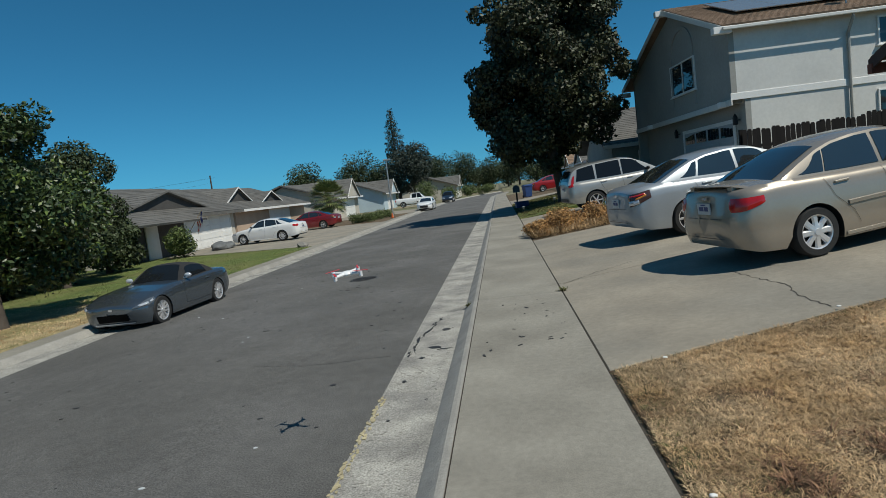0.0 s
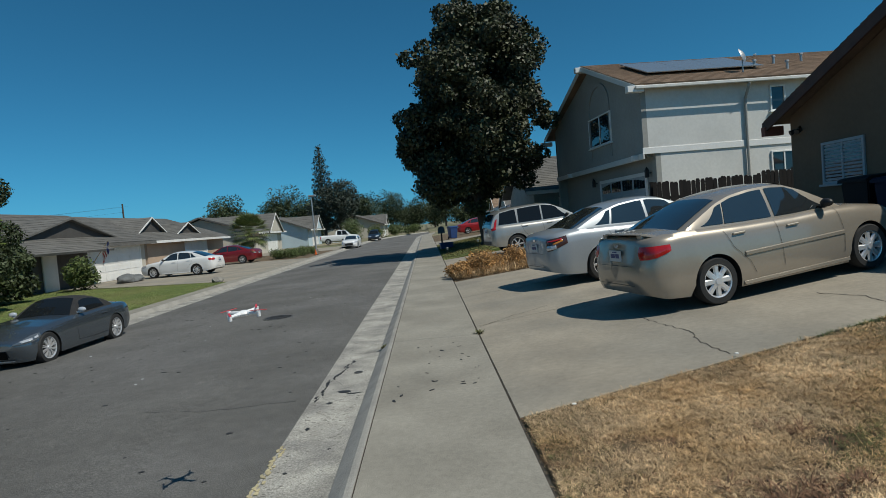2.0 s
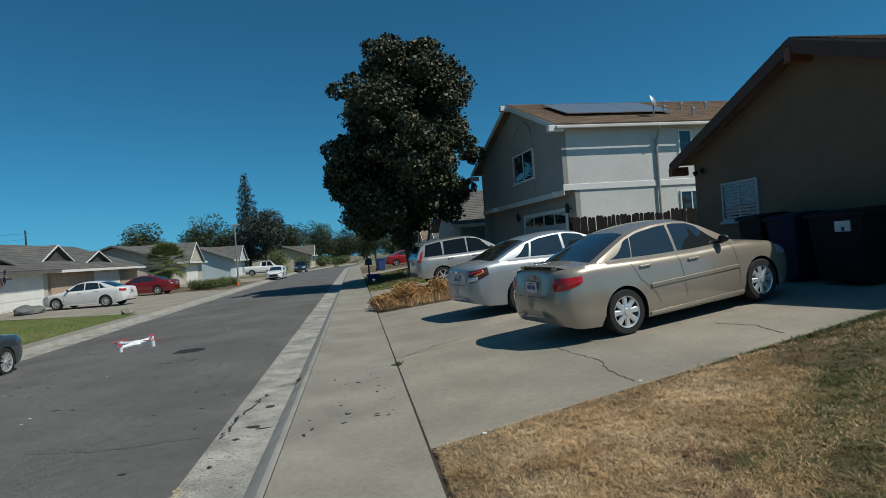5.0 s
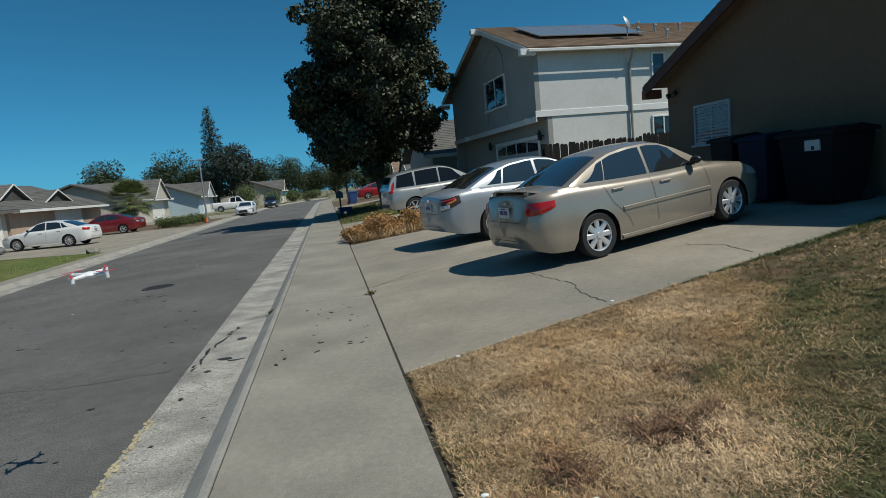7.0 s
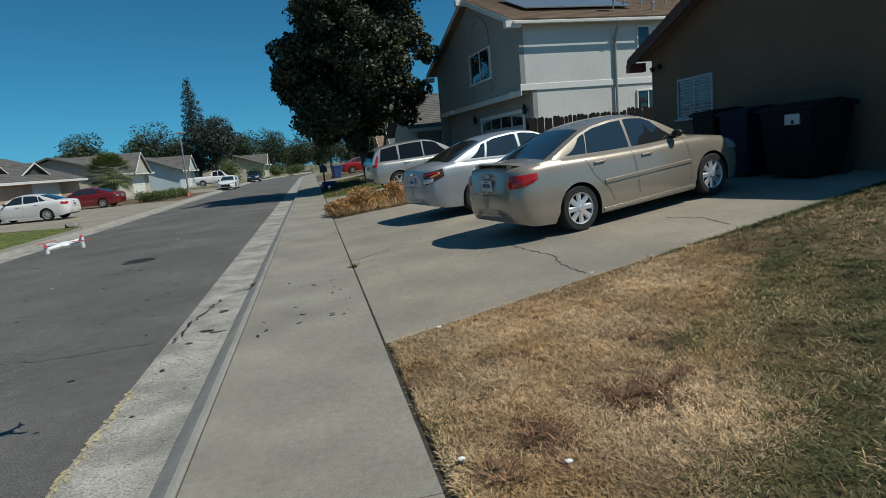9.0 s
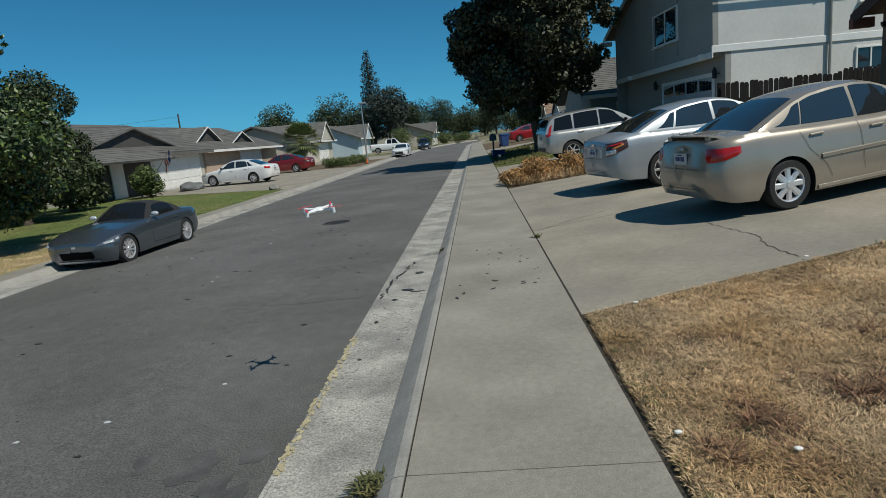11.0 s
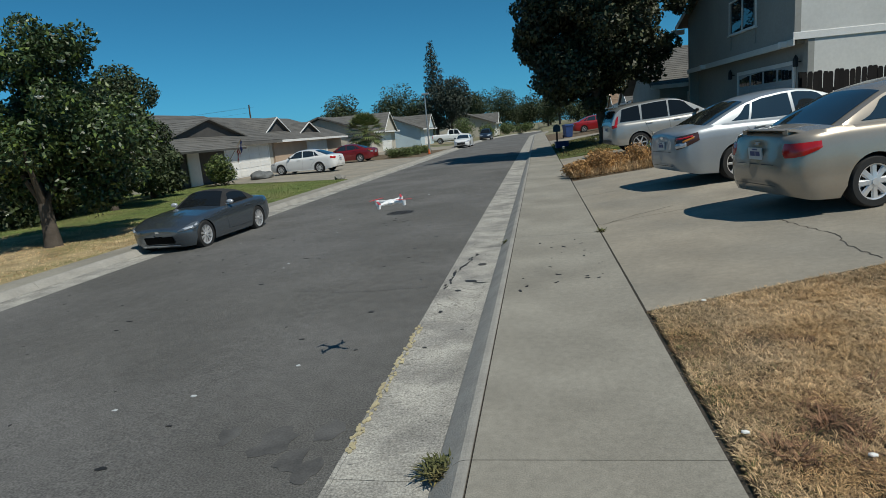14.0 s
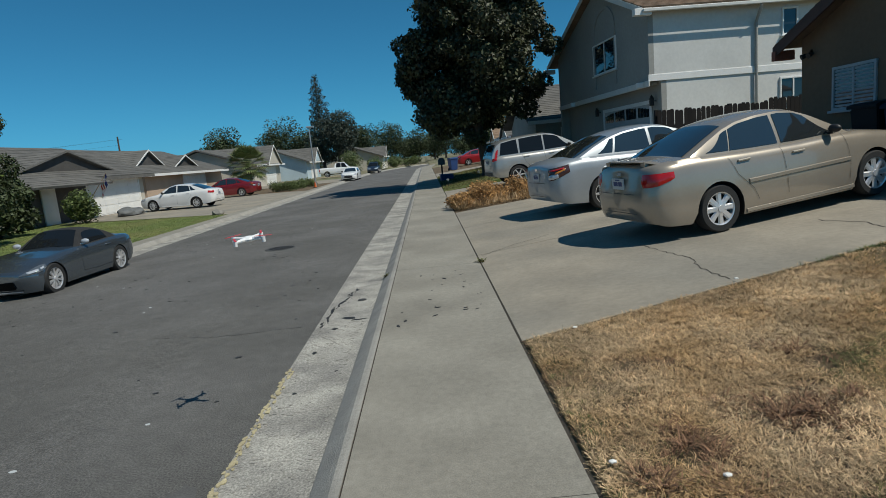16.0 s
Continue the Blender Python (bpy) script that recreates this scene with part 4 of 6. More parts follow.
def garage_door(top, ax_x, y0, y1, z0, z1, facing, material, rows=4, cols=4, lights=False, depth=0.05):
    """A sectional garage door in the plane x = ax_x that faces -x or +x, with raised panels."""
    d = new("garage_door")
    d.parent = top
    s = -1 if facing == "-x" else 1
    bm = B()
    box(bm, (min(ax_x, ax_x + s * 0.02), y0, z0), (max(ax_x, ax_x + s * 0.02), y1, z1))
    part("door_leaf", bm, material, d)
    ph, pw = (z1 - z0) / rows, (y1 - y0) / cols
    for r in range(rows):
        for c in range(cols):
            a0, a1 = y0 + c * pw + 0.08, y0 + (c + 1) * pw - 0.08
            b0, b1 = z0 + r * ph + 0.07, z0 + (r + 1) * ph - 0.07
            bm = B()
            lo, hi = sorted((ax_x + s * 0.021, ax_x + s * 0.036))
            if lights and r == rows - 1:
                n = 4
                for k in range(n):
                    y = a0 + (a1 - a0) * k / n
                    mid = abs((c * n + k + 0.5) / (cols * n) - 0.5) * 2
                    box(bm, (lo, y + 0.02, b0 + 0.02), (hi, y + (a1 - a0) / n - 0.02, b1 + 0.04 - 0.16 * mid * mid), 0.0)
                part("glazed_panel", bm, M_GLASS, d)
            else:
                box(bm, (lo, a0, b0), (hi, a1, b1), 0.012)
                part("panel", bm, material, d)
    bm = B()
    lo, hi = sorted((ax_x, ax_x + s * depth))
    box(bm, (lo, y0 - 0.14, z0), (hi, y0, z1 + 0.14))
    box(bm, (lo, y1, z0), (hi, y1 + 0.14, z1 + 0.14))
    box(bm, (lo, y0, z1), (hi, y1, z1 + 0.14))
    part("door_trim", bm, M_WHITE, d)
    return d


def solid(top, name, lo, hi, material, bevel=0.0, label=""):
    bm = B()
    box(bm, lo, hi, bevel)
    return part(name, bm, material, top, label)


# --- two-storey house ---
HM = Matrix.Translation((0, 0, EYE)) @ Matrix.Diagonal((1.055, 1.055, 1.055, 1)) @ Matrix.Translation((0, 0, -EYE)) @ Matrix.Translation((8.34, 22, 0)) @ Matrix.Rotation(radians(4), 4, "Z") @ Matrix.Translation((-8.34, -22, 0))
h = thing("two_storey_house", HM, "grey stucco two-storey house with brown shingle roof, its sunlit side painted paler", "house", "houses")
FX, SY, BX, NY = 8.34, 22.0, 21.0, 33.0
G0 = 0.6
EZ, PY, PZ = 6.15, 27.2, 8.15
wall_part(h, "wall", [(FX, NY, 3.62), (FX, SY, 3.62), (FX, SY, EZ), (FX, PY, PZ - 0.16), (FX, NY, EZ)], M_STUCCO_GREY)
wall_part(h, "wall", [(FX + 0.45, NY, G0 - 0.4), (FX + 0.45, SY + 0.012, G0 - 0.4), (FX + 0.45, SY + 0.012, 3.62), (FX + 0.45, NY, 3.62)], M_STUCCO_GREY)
# sunlit side: part of its brightness comes from the paler stucco colour
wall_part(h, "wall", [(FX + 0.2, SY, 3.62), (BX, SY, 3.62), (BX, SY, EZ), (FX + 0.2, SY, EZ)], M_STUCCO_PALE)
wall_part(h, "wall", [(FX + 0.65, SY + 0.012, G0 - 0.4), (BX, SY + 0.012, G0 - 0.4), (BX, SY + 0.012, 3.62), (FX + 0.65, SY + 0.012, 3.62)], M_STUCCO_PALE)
wall_part(h, "wall", [(BX, SY, G0 - 0.4), (BX, NY, G0 - 0.4), (BX, NY, EZ), (BX, PY, PZ - 0.16), (BX, SY, EZ)], M_STUCCO_GREY)
wall_part(h, "wall", [(BX, NY, G0 - 0.4), (FX, NY, G0 - 0.4), (FX, NY, EZ), (BX, NY, EZ)], M_STUCCO_GREY)
solid(h, "upper_floor", (FX + 0.2, SY + 0.2, 3.5), (BX - 0.2, NY - 0.2, 3.6), M_STUCCO_GREY)
solid(h, "trim_band", (FX - 0.05, SY - 0.03, 3.60), (BX, SY - 0.003, 3.84), M_WHITE, 0.01, "white painted trim band")
solid(h, "trim_band", (FX - 0.06, SY - 0.05, 3.42), (FX - 0.003, NY, 3.64), M_STUCCO_PALE, 0.01)
sl = (PZ - EZ) / (PY - SY)
OV, RO = 0.36, 0.34
roof_slab(h, (FX - RO, SY - OV, EZ - OV * sl + 0.12), (BX + 0.4, SY - OV, EZ - OV * sl + 0.12), (BX + 0.4, PY, PZ + 0.12), (FX - RO, PY, PZ + 0.12), M_SHINGLE_BROWN, courses=30, label="brown shingle slope")
roof_slab(h, (FX - RO, NY + OV + 0.6, EZ - (OV + 0.6) * sl + 0.12), (BX + 0.4, NY + OV + 0.6, EZ - (OV + 0.6) * sl + 0.12), (BX + 0.4, PY, PZ + 0.12), (FX - RO, PY, PZ + 0.12), M_SHINGLE_BROWN, courses=30, label="brown shingle slope")
for ya, za, yb, zb in ((SY - OV, EZ - OV * sl, PY, PZ), (NY + OV + 0.6, EZ - (OV + 0.6) * sl, PY, PZ)):
    bm = B()
    prism(bm, [(ya, za - 0.1), (ya, za + 0.1), (yb, zb + 0.1), (yb, zb - 0.12)], 0, FX - RO - 0.03, FX - RO + 0.005)
    part("fascia", bm, M_STUCCO_PALE, h)
for y, z in ((SY - OV + 0.12, EZ - OV * sl - 0.02), (PY, PZ - 0.06), (NY + 0.75, EZ - 0.55)):
    bm = B()
    box(bm, (FX - RO - 0.28, y - 0.12, z - 0.13), (FX + 0.02, y + 0.12, z + 0.10), 0.01)
    part("beam_end", bm, M_WHITE, h, "white painted beam end")
for y in (SY + 0.45, NY - 2.6):
    bm = B()
    box(bm, (FX - 0.28, y - 0.1, 3.42), (FX - 0.06, y + 0.1, 3.62), 0.01)
    part("corbel", bm, M_WHITE, h)
solid(h, "rain_gutter", (FX - RO, SY - OV - 0.08, EZ - OV * sl - 0.06), (BX + 0.4, SY - OV - 0.003, EZ - OV * sl + 0.06), M_STUCCO_PALE, 0.02)
bm = B()
for p, q in (((12.42, SY - OV - 0.04, EZ - 0.22), (12.42, SY - 0.07, EZ - 0.75)), ((12.42, SY - 0.07, EZ - 0.72), (12.42, SY - 0.07, 0.7))):
    tube(bm, p, q, 0.05, 0.05, 8)
part("downpipe", bm, M_STUCCO_GREY, h)
window(h, (13.75, SY - 0.002, 5.35), "-y", 0.5, 0.85, M_WHITE, 1)
window(h, (13.9, SY + 0.010, 2.95), "-y", 0.95, 0.7, M_WHITE, 2)
window(h, (FX - 0.002, 26.2, 5.15), "-x", 2.5, 1.2, M_WHITE, 2)
# arched recess above the window
bm = B()
n = 14
arc = [(26.2 + 1.25 * math.cos(math.pi * k / n), 6.15 + 1.05 * math.sin(math.pi * k / n)) for k in range(n + 1)]
arc2 = [(26.2 + 1.12 * math.cos(math.pi * k / n), 6.15 + 0.92 * math.sin(math.pi * k / n)) for k in range(n + 1)]
outer = [(27.45, 3.9)] + arc + [(24.95, 3.9)]
inner = [(27.32, 3.9)] + arc2 + [(25.08, 3.9)]
va = [[bm.verts.new((FX - d, y, z)) for y, z in ring] for ring in (outer, inner) for d in (0.003, 0.05)]
for i in range(len(outer) - 1):
    for a, b in ((va[1], va[3]), (va[0], va[1]), (va[3], va[2])):
        bm.faces.new((a[i], a[i + 1], b[i + 1], b[i]))
part("arch_moulding", bm, M_STUCCO_GREY, h)
garage_door(h, FX + 0.43, 22.9, 27.6, G0, 2.85, "-x", mat("grey_door_paint", (0.40, 0.42, 0.43), 0.6, scale=2, vary=0.05), 4, 4, True)
for y in (22.45, 28.2):
    lam = new("wall_lantern")
    lam.parent = h
    bm = B()
    box(bm, (FX + 0.2, y - 0.07, 2.75), (FX + 0.34, y + 0.07, 3.05), 0.02)
    tube(bm, (FX + 0.27, y, 3.05), (FX + 0.27, y, 3.16), 0.08, 0.01, 8)
    box(bm, (FX + 0.3, y - 0.02, 2.9), (FX + 0.45, y + 0.02, 2.94))
    part("lantern_body", bm, M_BLACK, lam)
# panels and fittings on the roof
nr = Vector((0, -sl, 1)).normalized()


def on_roof(x, y, up=0.0):
    return Vector((x, y, EZ + (y - SY) * sl + 0.145)) + nr * up


for k in range(3):
    pnl = new("solar_panel")
    pnl.parent = h
    x0 = 9.3 + k * 1.62
    for nm, d, mt, up0, up1 in (("cell_sheet", 0.0, M_SOLAR_SHEEN, 0.10, 0.135), ("panel_frame", 0.02, M_GALV, 0.098, 0.128)):
        bm = B()
        q = [(x0 - d, 23.3 - d), (x0 + 1.6 + d, 23.3 - d), (x0 + 1.6 + d, 25.9 + d), (x0 - d, 25.9 + d)]
        lo = [bm.verts.new(on_roof(x, y, up0)) for x, y in q]
        hi = [bm.verts.new(on_roof(x, y, up1)) for x, y in q]
        bm.faces.new(lo)
        bm.faces.new(hi)
        for i in range(4):
            bm.faces.new((lo[i], lo[(i + 1) % 4], hi[(i + 1) % 4], hi[i]))
        part(nm, bm, mt, pnl)
dish = thing("satellite_dish", HM @ Matrix.Translation(on_roof(12.9, 22.7)), "pale grey satellite dish on a bent roof mast", "satellite dish")
bm = B()
tube(bm, (0, 0, -0.02), (0, 0, 0.45), 0.025, 0.025, 8)
part("mast", bm, M_GALV, dish)
bm = B()
rings = []
for j in range(5):
    rr = 0.31 * j / 4
    rings.append([bm.verts.new((rr * math.cos(a) * 0.85, -0.30 * (1 - (rr / 0.31) ** 2) * 0.35, rr * math.sin(a))) for a in np.linspace(0, 2 * math.pi, 18, endpoint=False)])
for a, b in zip(rings[1:], rings[2:]):
    for i in range(18):
        bm.faces.new((a[i], a[(i + 1) % 18], b[(i + 1) % 18], b[i]))
bm.faces.new(rings[1])
bmesh.ops.transform(bm, matrix=Matrix.Translation((0, 0.0, 0.62)) @ Matrix.Rotation(radians(45), 4, "Z") @ Matrix.Rotation(radians(-20), 4, "X"), verts=bm.verts)
part("reflector", bm, M_GALV, dish)
bm = B()
tube(bm, (0, 0, 0.4), (0.35, -0.25, 0.55), 0.014, 0.014, 6)
box(bm, (0.32, -0.30, 0.52), (0.40, -0.2, 0.60), 0.01)
part("feed_arm", bm, M_GALV, dish)
for x, y in ((14.0, 23.6), (15.4, 24.4), (14.9, 22.9), (16.8, 24.6)):
    v = thing("roof_vent", HM @ Matrix.Translation(on_roof(x, y)), "small grey vent pipe on the brown roof", "vent", "roof vents")
    bm = B()
    tube(bm, (0, 0, -0.08), (0, 0, 0.28), 0.05, 0.05, 8)
    part("pipe", bm, M_GALV, v)
    bm = B()
    tube(bm, (0, 0, 0.25), (0, 0, 0.32), 0.09, 0.07, 8)
    part("cap", bm, M_GALV, v)

# --- brown house ---
h = thing("brown_house", Matrix.Translation((-0.06, 0.2, -0.06)), "brown stucco single-storey house with a street-facing gable", "house", "houses")
WX, Y_A, Y_B, RY, RZ = 9.0, 5.8, 13.9, 9.85, 5.135
SLB = 0.381
EZB = RZ - SLB * (Y_B - RY)
wall_part(h, "wall", [(WX, Y_B, 0.2), (WX, Y_A, 0.2), (WX, Y_A, EZB), (WX, RY, RZ - 0.02), (WX, Y_B, EZB)], M_STUCCO_BROWN)
wall_part(h, "wall", [(22, Y_B, 0.2), (WX + 0.2, Y_B, 0.2), (WX + 0.2, Y_B, EZB), (22, Y_B, EZB)], M_STUCCO_BROWN)
wall_part(h, "wall", [(WX + 0.2, Y_A, 0.2), (22, Y_A, 0.2), (22, Y_A, EZB), (WX + 0.2, Y_A, EZB)], M_STUCCO_BROWN)
wall_part(h, "wall", [(22, Y_A, 0.2), (22, Y_B, 0.2), (22, Y_B, EZB), (22, RY, RZ - 0.02), (22, Y_A, EZB)], M_STUCCO_BROWN)
for s_ in (1, -1):
    ye = RY + s_ * 4.47
    roof_slab(h, (8.6, ye, RZ - 4.47 * SLB + 0.14), (22.3, ye, RZ - 4.47 * SLB + 0.14), (22.3, RY, RZ + 0.14), (8.6, RY, RZ + 0.14), M_SHINGLE_BROWN, 0.10, 24)
    bm = B()
    # rake boards take the brown that has shade painted in
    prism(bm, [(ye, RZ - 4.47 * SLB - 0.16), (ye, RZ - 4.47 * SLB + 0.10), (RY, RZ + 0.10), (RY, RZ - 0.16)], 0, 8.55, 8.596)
    part("fascia", bm, M_FASCIA_SHADED, h, "red-brown fascia board with its shade painted in")
    bm = B()
    box(bm, (8.52, ye - 0.16 * (s_ > 0) - 0.0 * (s_ < 0), RZ - 4.47 * SLB - 0.22), (WX, ye + 0.16 * (s_ < 0), RZ - 4.47 * SLB + 0.0), 0.008)
    part("beam_end", bm, M_FASCIA_BROWN, h)
bm = B()
box(bm, (8.52, RY - 0.08, RZ - 0.34), (WX, RY + 0.08, RZ - 0.06), 0.008)
part("beam_end", bm, M_FASCIA_BROWN, h)
# shade on this window is painted into its frame and blind
window(h, (WX - 0.002, 12.15, 2.36), "-x", 1.16, 0.80, M_WIN_SHADED, 2, True, 0.05, True)
fl = thing("security_light", Matrix.Translation((9.0, 13.75, 3.22)), "dark twin-head security light under the eave", "wall light")
bm = B()
box(bm, (-0.06, -0.06, -0.06), (0.0, 0.06, 0.06), 0.01)
tube(bm, (-0.05, 0, -0.02), (-0.14, 0.05, -0.06), 0.014, 0.014, 6)
part("mount", bm, M_BLACK, fl)
for dy in (-0.09, 0.10):
    bm = B()
    tube(bm, (-0.10, dy, -0.05), (-0.22, dy * 1.3, -0.10), 0.04, 0.065, 10)
    part("lamp_head", bm, M_BLACK, fl)

# --- fence between the two houses ---
fence = tagged(new("fence"), "weathered dog-eared board fence beside the house, painted dark for its shade", "fence")
bm = B()
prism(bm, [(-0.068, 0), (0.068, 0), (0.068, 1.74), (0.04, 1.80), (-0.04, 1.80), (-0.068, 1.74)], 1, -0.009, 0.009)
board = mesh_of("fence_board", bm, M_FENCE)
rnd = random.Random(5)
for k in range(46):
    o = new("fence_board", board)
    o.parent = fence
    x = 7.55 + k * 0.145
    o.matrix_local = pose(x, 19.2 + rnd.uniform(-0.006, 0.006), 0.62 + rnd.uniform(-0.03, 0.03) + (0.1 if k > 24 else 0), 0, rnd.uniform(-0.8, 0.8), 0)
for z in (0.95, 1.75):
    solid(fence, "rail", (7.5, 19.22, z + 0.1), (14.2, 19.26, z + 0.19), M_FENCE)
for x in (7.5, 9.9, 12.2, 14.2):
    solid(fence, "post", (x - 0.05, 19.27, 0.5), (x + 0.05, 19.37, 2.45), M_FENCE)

# --- houses across the road and further along ---
def bungalow(label, x_front, y0, y1, depth, eave, ridge, walls, roofm, garage, gables, door=None, trim=M_WHITE, side=1, z0=0.0):
    """A low house along the road; side 1 faces +x (across the road), -1 faces -x. gables: (centre, half width, apex height)."""
    hh = thing("bungalow", Matrix.Translation((0, 0, FAR if side > 0 else 0)), label, "house", "houses")
    s = side
    xb = x_front - s * depth
    xr = (x_front + xb) / 2
    ov = 0.6

    def wallq(pts):
        if s < 0:
            pts = pts[::-1]
        wall_part(hh, "wall", pts, walls)
    wallq([(x_front, y0, z0 - 0.2), (x_front, y1, z0 - 0.2), (x_front, y1, z0 + eave), (x_front, y0, z0 + eave)])
    wallq([(xb + s * 0.2, y0, z0 - 0.2), (x_front - s * 0.2, y0, z0 - 0.2), (x_front - s * 0.2, y0, z0 + eave), (xr, y0, z0 + ridge - 0.15), (xb + s * 0.2, y0, z0 + eave)])
    wallq([(x_front - s * 0.2, y1, z0 - 0.2), (xb + s * 0.2, y1, z0 - 0.2), (xb + s * 0.2, y1, z0 + eave), (xr, y1, z0 + ridge - 0.15), (x_front - s * 0.2, y1, z0 + eave)])
    wallq([(xb, y1, z0 - 0.2), (xb, y0, z0 - 0.2), (xb, y0, z0 + eave), (xb, y1, z0 + eave)])
    k = (ridge - eave) / (depth / 2)
    for xe, sg in ((x_front, s), (xb, -s)):
        roof_slab(hh, (xe + sg * ov, y0 - ov, z0 + eave - ov * k + 0.12), (xe + sg * ov, y1 + ov, z0 + eave - ov * k + 0.12), (xr, y1 + ov, z0 + ridge + 0.12), (xr, y0 - ov, z0 + ridge + 0.12), roofm, courses=18)
    lo, hi = sorted((x_front + s * (ov + 0.005), x_front + s * (ov + 0.04)))
    solid(hh, "fascia", (lo, y0 - ov, z0 + eave - ov * k - 0.10), (hi, y1 + ov, z0 + eave - ov * k + 0.10), trim)
    for yc, hw_, zap, *up in gables:
        lift = up[0] if up else 0.0
        xf = x_front + s * (ov + 0.1 - lift / k)
        zb = z0 + eave - ov * k + 0.05 + lift
        xi = x_front - s * (zap - eave) / k
        bm = B()
        prism(bm, [(yc - hw_ + 0.2, zb), (yc + hw_ - 0.2, zb), (yc, zap - 0.1)], 0, xf - s * 0.2, xf - s * 0.12)
        # some gables get the dark wall colour in place of shade
        part("gable_wall", bm, walls if not door else M_SHADED_WALL, hh)
        for sg in (1, -1):
            roof_slab(hh, (xf + s * 0.1, yc + sg * hw_, zb), (xi, yc + sg * hw_, zb), (xi, yc, zap), (xf + s * 0.1, yc, zap), roofm, 0.10, 8)
            bm = B()
            a0, a1 = sorted((xf + s * 0.105, xf + s * 0.15))
            prism(bm, [(yc + sg * hw_, zb - 0.07), (yc + sg * hw_, zb + 0.02), (yc, zap + 0.02), (yc, zap - 0.09)], 0, a0, a1)
            part("barge_board", bm, trim, hh)
    for g in garage:
        garage_door(hh, x_front + s * 0.004, g[0], g[1], z0, z0 + g[2], "+x" if s > 0 else "-x", M_WHITE)
    return hh


h1 = bungalow("single-storey house with grey shingle roof and white garage door", -20.0, 28.8, 42.4, 11.0, 2.45, 4.5, M_STUCCO_TAN, M_SHINGLE_GREY, [(35.4, 41.6, 2.05)], [(34.8, 4.9, 3.95, 0.45)], True, M_SHINGLE_GREY)
# the porch's deep shade is painted as one flat dark sheet
solid(h1, "porch_wall", (-20.0 + 0.003, 28.9, 0), (-19.93, 35.2, 2.4), M_SHADED_WALL)
roof_slab(h1, (-18.35, 28.2, 1.98), (-18.35, 35.25, 1.98), (-19.39, 35.25, 2.36), (-19.39, 28.2, 2.36), M_SHINGLE_GREY, 0.10, 4)
solid(h1, "porch_panel", (-19.92, 31.0, 0), (-19.86, 32.2, 2.0), M_WHITE)
h2 = bungalow("low house with white-trimmed gables and peach stucco walls", -21.5, 46.0, 63.0, 12.0, 2.45, 4.6, M_STUCCO_PINK, M_SHINGLE_GREY, [(53.2, 58.2, 2.05)], [(50.2, 2.6, 4.35, 0.75), (56.2, 2.7, 3.9, 0.55)], True)
h3 = bungalow("tan house with white garage door facing the road", -19.5, 68.0, 80.0, 12.0, 2.6, 4.6, M_STUCCO_TAN, M_SHINGLE_GREY, [(73.0, 77.5, 2.1)], [(75.0, 3.4, 4.8)])
h4 = bungalow("pale blue house with grey roof further along", -17.5, 88.0, 99.0, 10.0, 2.6, 4.6, M_SIDING_BLUE, M_SHINGLE_GREY, [(91.0, 95.5, 2.1)], [(94.0, 3.2, 4.6)])
h5 = bungalow("far low house with a white garage at the road bend", -9.0, 122.0, 140.0, 12.0, 2.6, 4.8, M_STUCCO_TAN, M_SHINGLE_GREY, [(125.0, 131.0, 2.2)], [(128, 3.6, 4.6)])
r3 = bungalow("grey single-storey house behind the big tree", 10.5, 38.0, 54.0, 11.0, 2.6, 5.0, M_STUCCO_GREY, M_SHINGLE_GREY, [(41.0, 46.0, 2.1)], [], None, M_WHITE, -1, 0.6)
wall_part(r3, "wall", [(6.9, 37.0, 0.3), (20.0, 37.0, 0.3), (20.0, 37.0, 3.1), (6.9, 37.0, 3.1)], M_STUCCO_GREY)
roof_slab(r3, (6.3, 36.3, 3.1), (20.4, 36.3, 3.1), (20.4, 42.0, 5.7), (6.3, 42.0, 5.7), M_SHINGLE_GREY, 0.12, 20)
roof_slab(r3, (6.3, 47.7, 3.1), (20.4, 47.7, 3.1), (20.4, 42.0, 5.7), (6.3, 42.0, 5.7), M_SHINGLE_GREY, 0.12, 20)
solid(r3, "fascia", (6.3, 36.22, 2.92), (20.4, 36.295, 3.14), M_WHITE)
wall_part(r3, "wall", [(6.9, 47.0, 0.3), (6.9, 37.2, 0.3), (6.9, 37.2, 3.1), (6.9, 42.0, 5.3), (6.9, 47.0, 3.1)], M_STUCCO_GREY)
window(r3, (9.4, 36.998, 2.0), "-y", 1.8, 1.2, M_WHITE, 2)
r4 = bungalow("white house with white-trimmed gable further along the road", 9.5, 62.0, 76.0, 11.0, 2.5, 4.6, M_STUCCO_TAN, M_SHINGLE_GREY, [(64.0, 69.0, 2.1)], [(66.5, 3.2, 4.5)], None, M_WHITE, -1, 0.5)
r5 = bungalow("far house with brown roof beyond the tree", 11.0, 84.0, 100.0, 11.0, 2.5, 4.8, M_STUCCO_PINK, M_SHINGLE_BROWN, [(88.0, 93.0, 2.1)], [(90.5, 3.4, 4.8)], None, M_WHITE, -1, 0.5)
h0 = bungalow("white house mostly hidden behind the magnolia", -23.0, 4.0, 23.5, 10.0, 2.5, 3.6, M_WHITE, M_SHINGLE_GREY, [], [])
hb = thing("rear_house", Matrix.Translation((1.2, 5.5, FAR)), "grey two-storey house seen over the roofs", "house", "houses")
wall_part(hb, "wall", [(-36, 48, 0), (-36, 55, 0), (-36, 55, 5.2), (-36, 48, 5.2)], M_STUCCO_GREY)
wall_part(hb, "wall", [(-42, 48, 0), (-36.2, 48, 0), (-36.2, 48, 5.2), (-42, 48, 5.2)], M_STUCCO_GREY)
solid(hb, "roof", (-43, 47.4, 5.2), (-35.4, 55.6, 5.45), M_SHINGLE_GREY, 0.05)
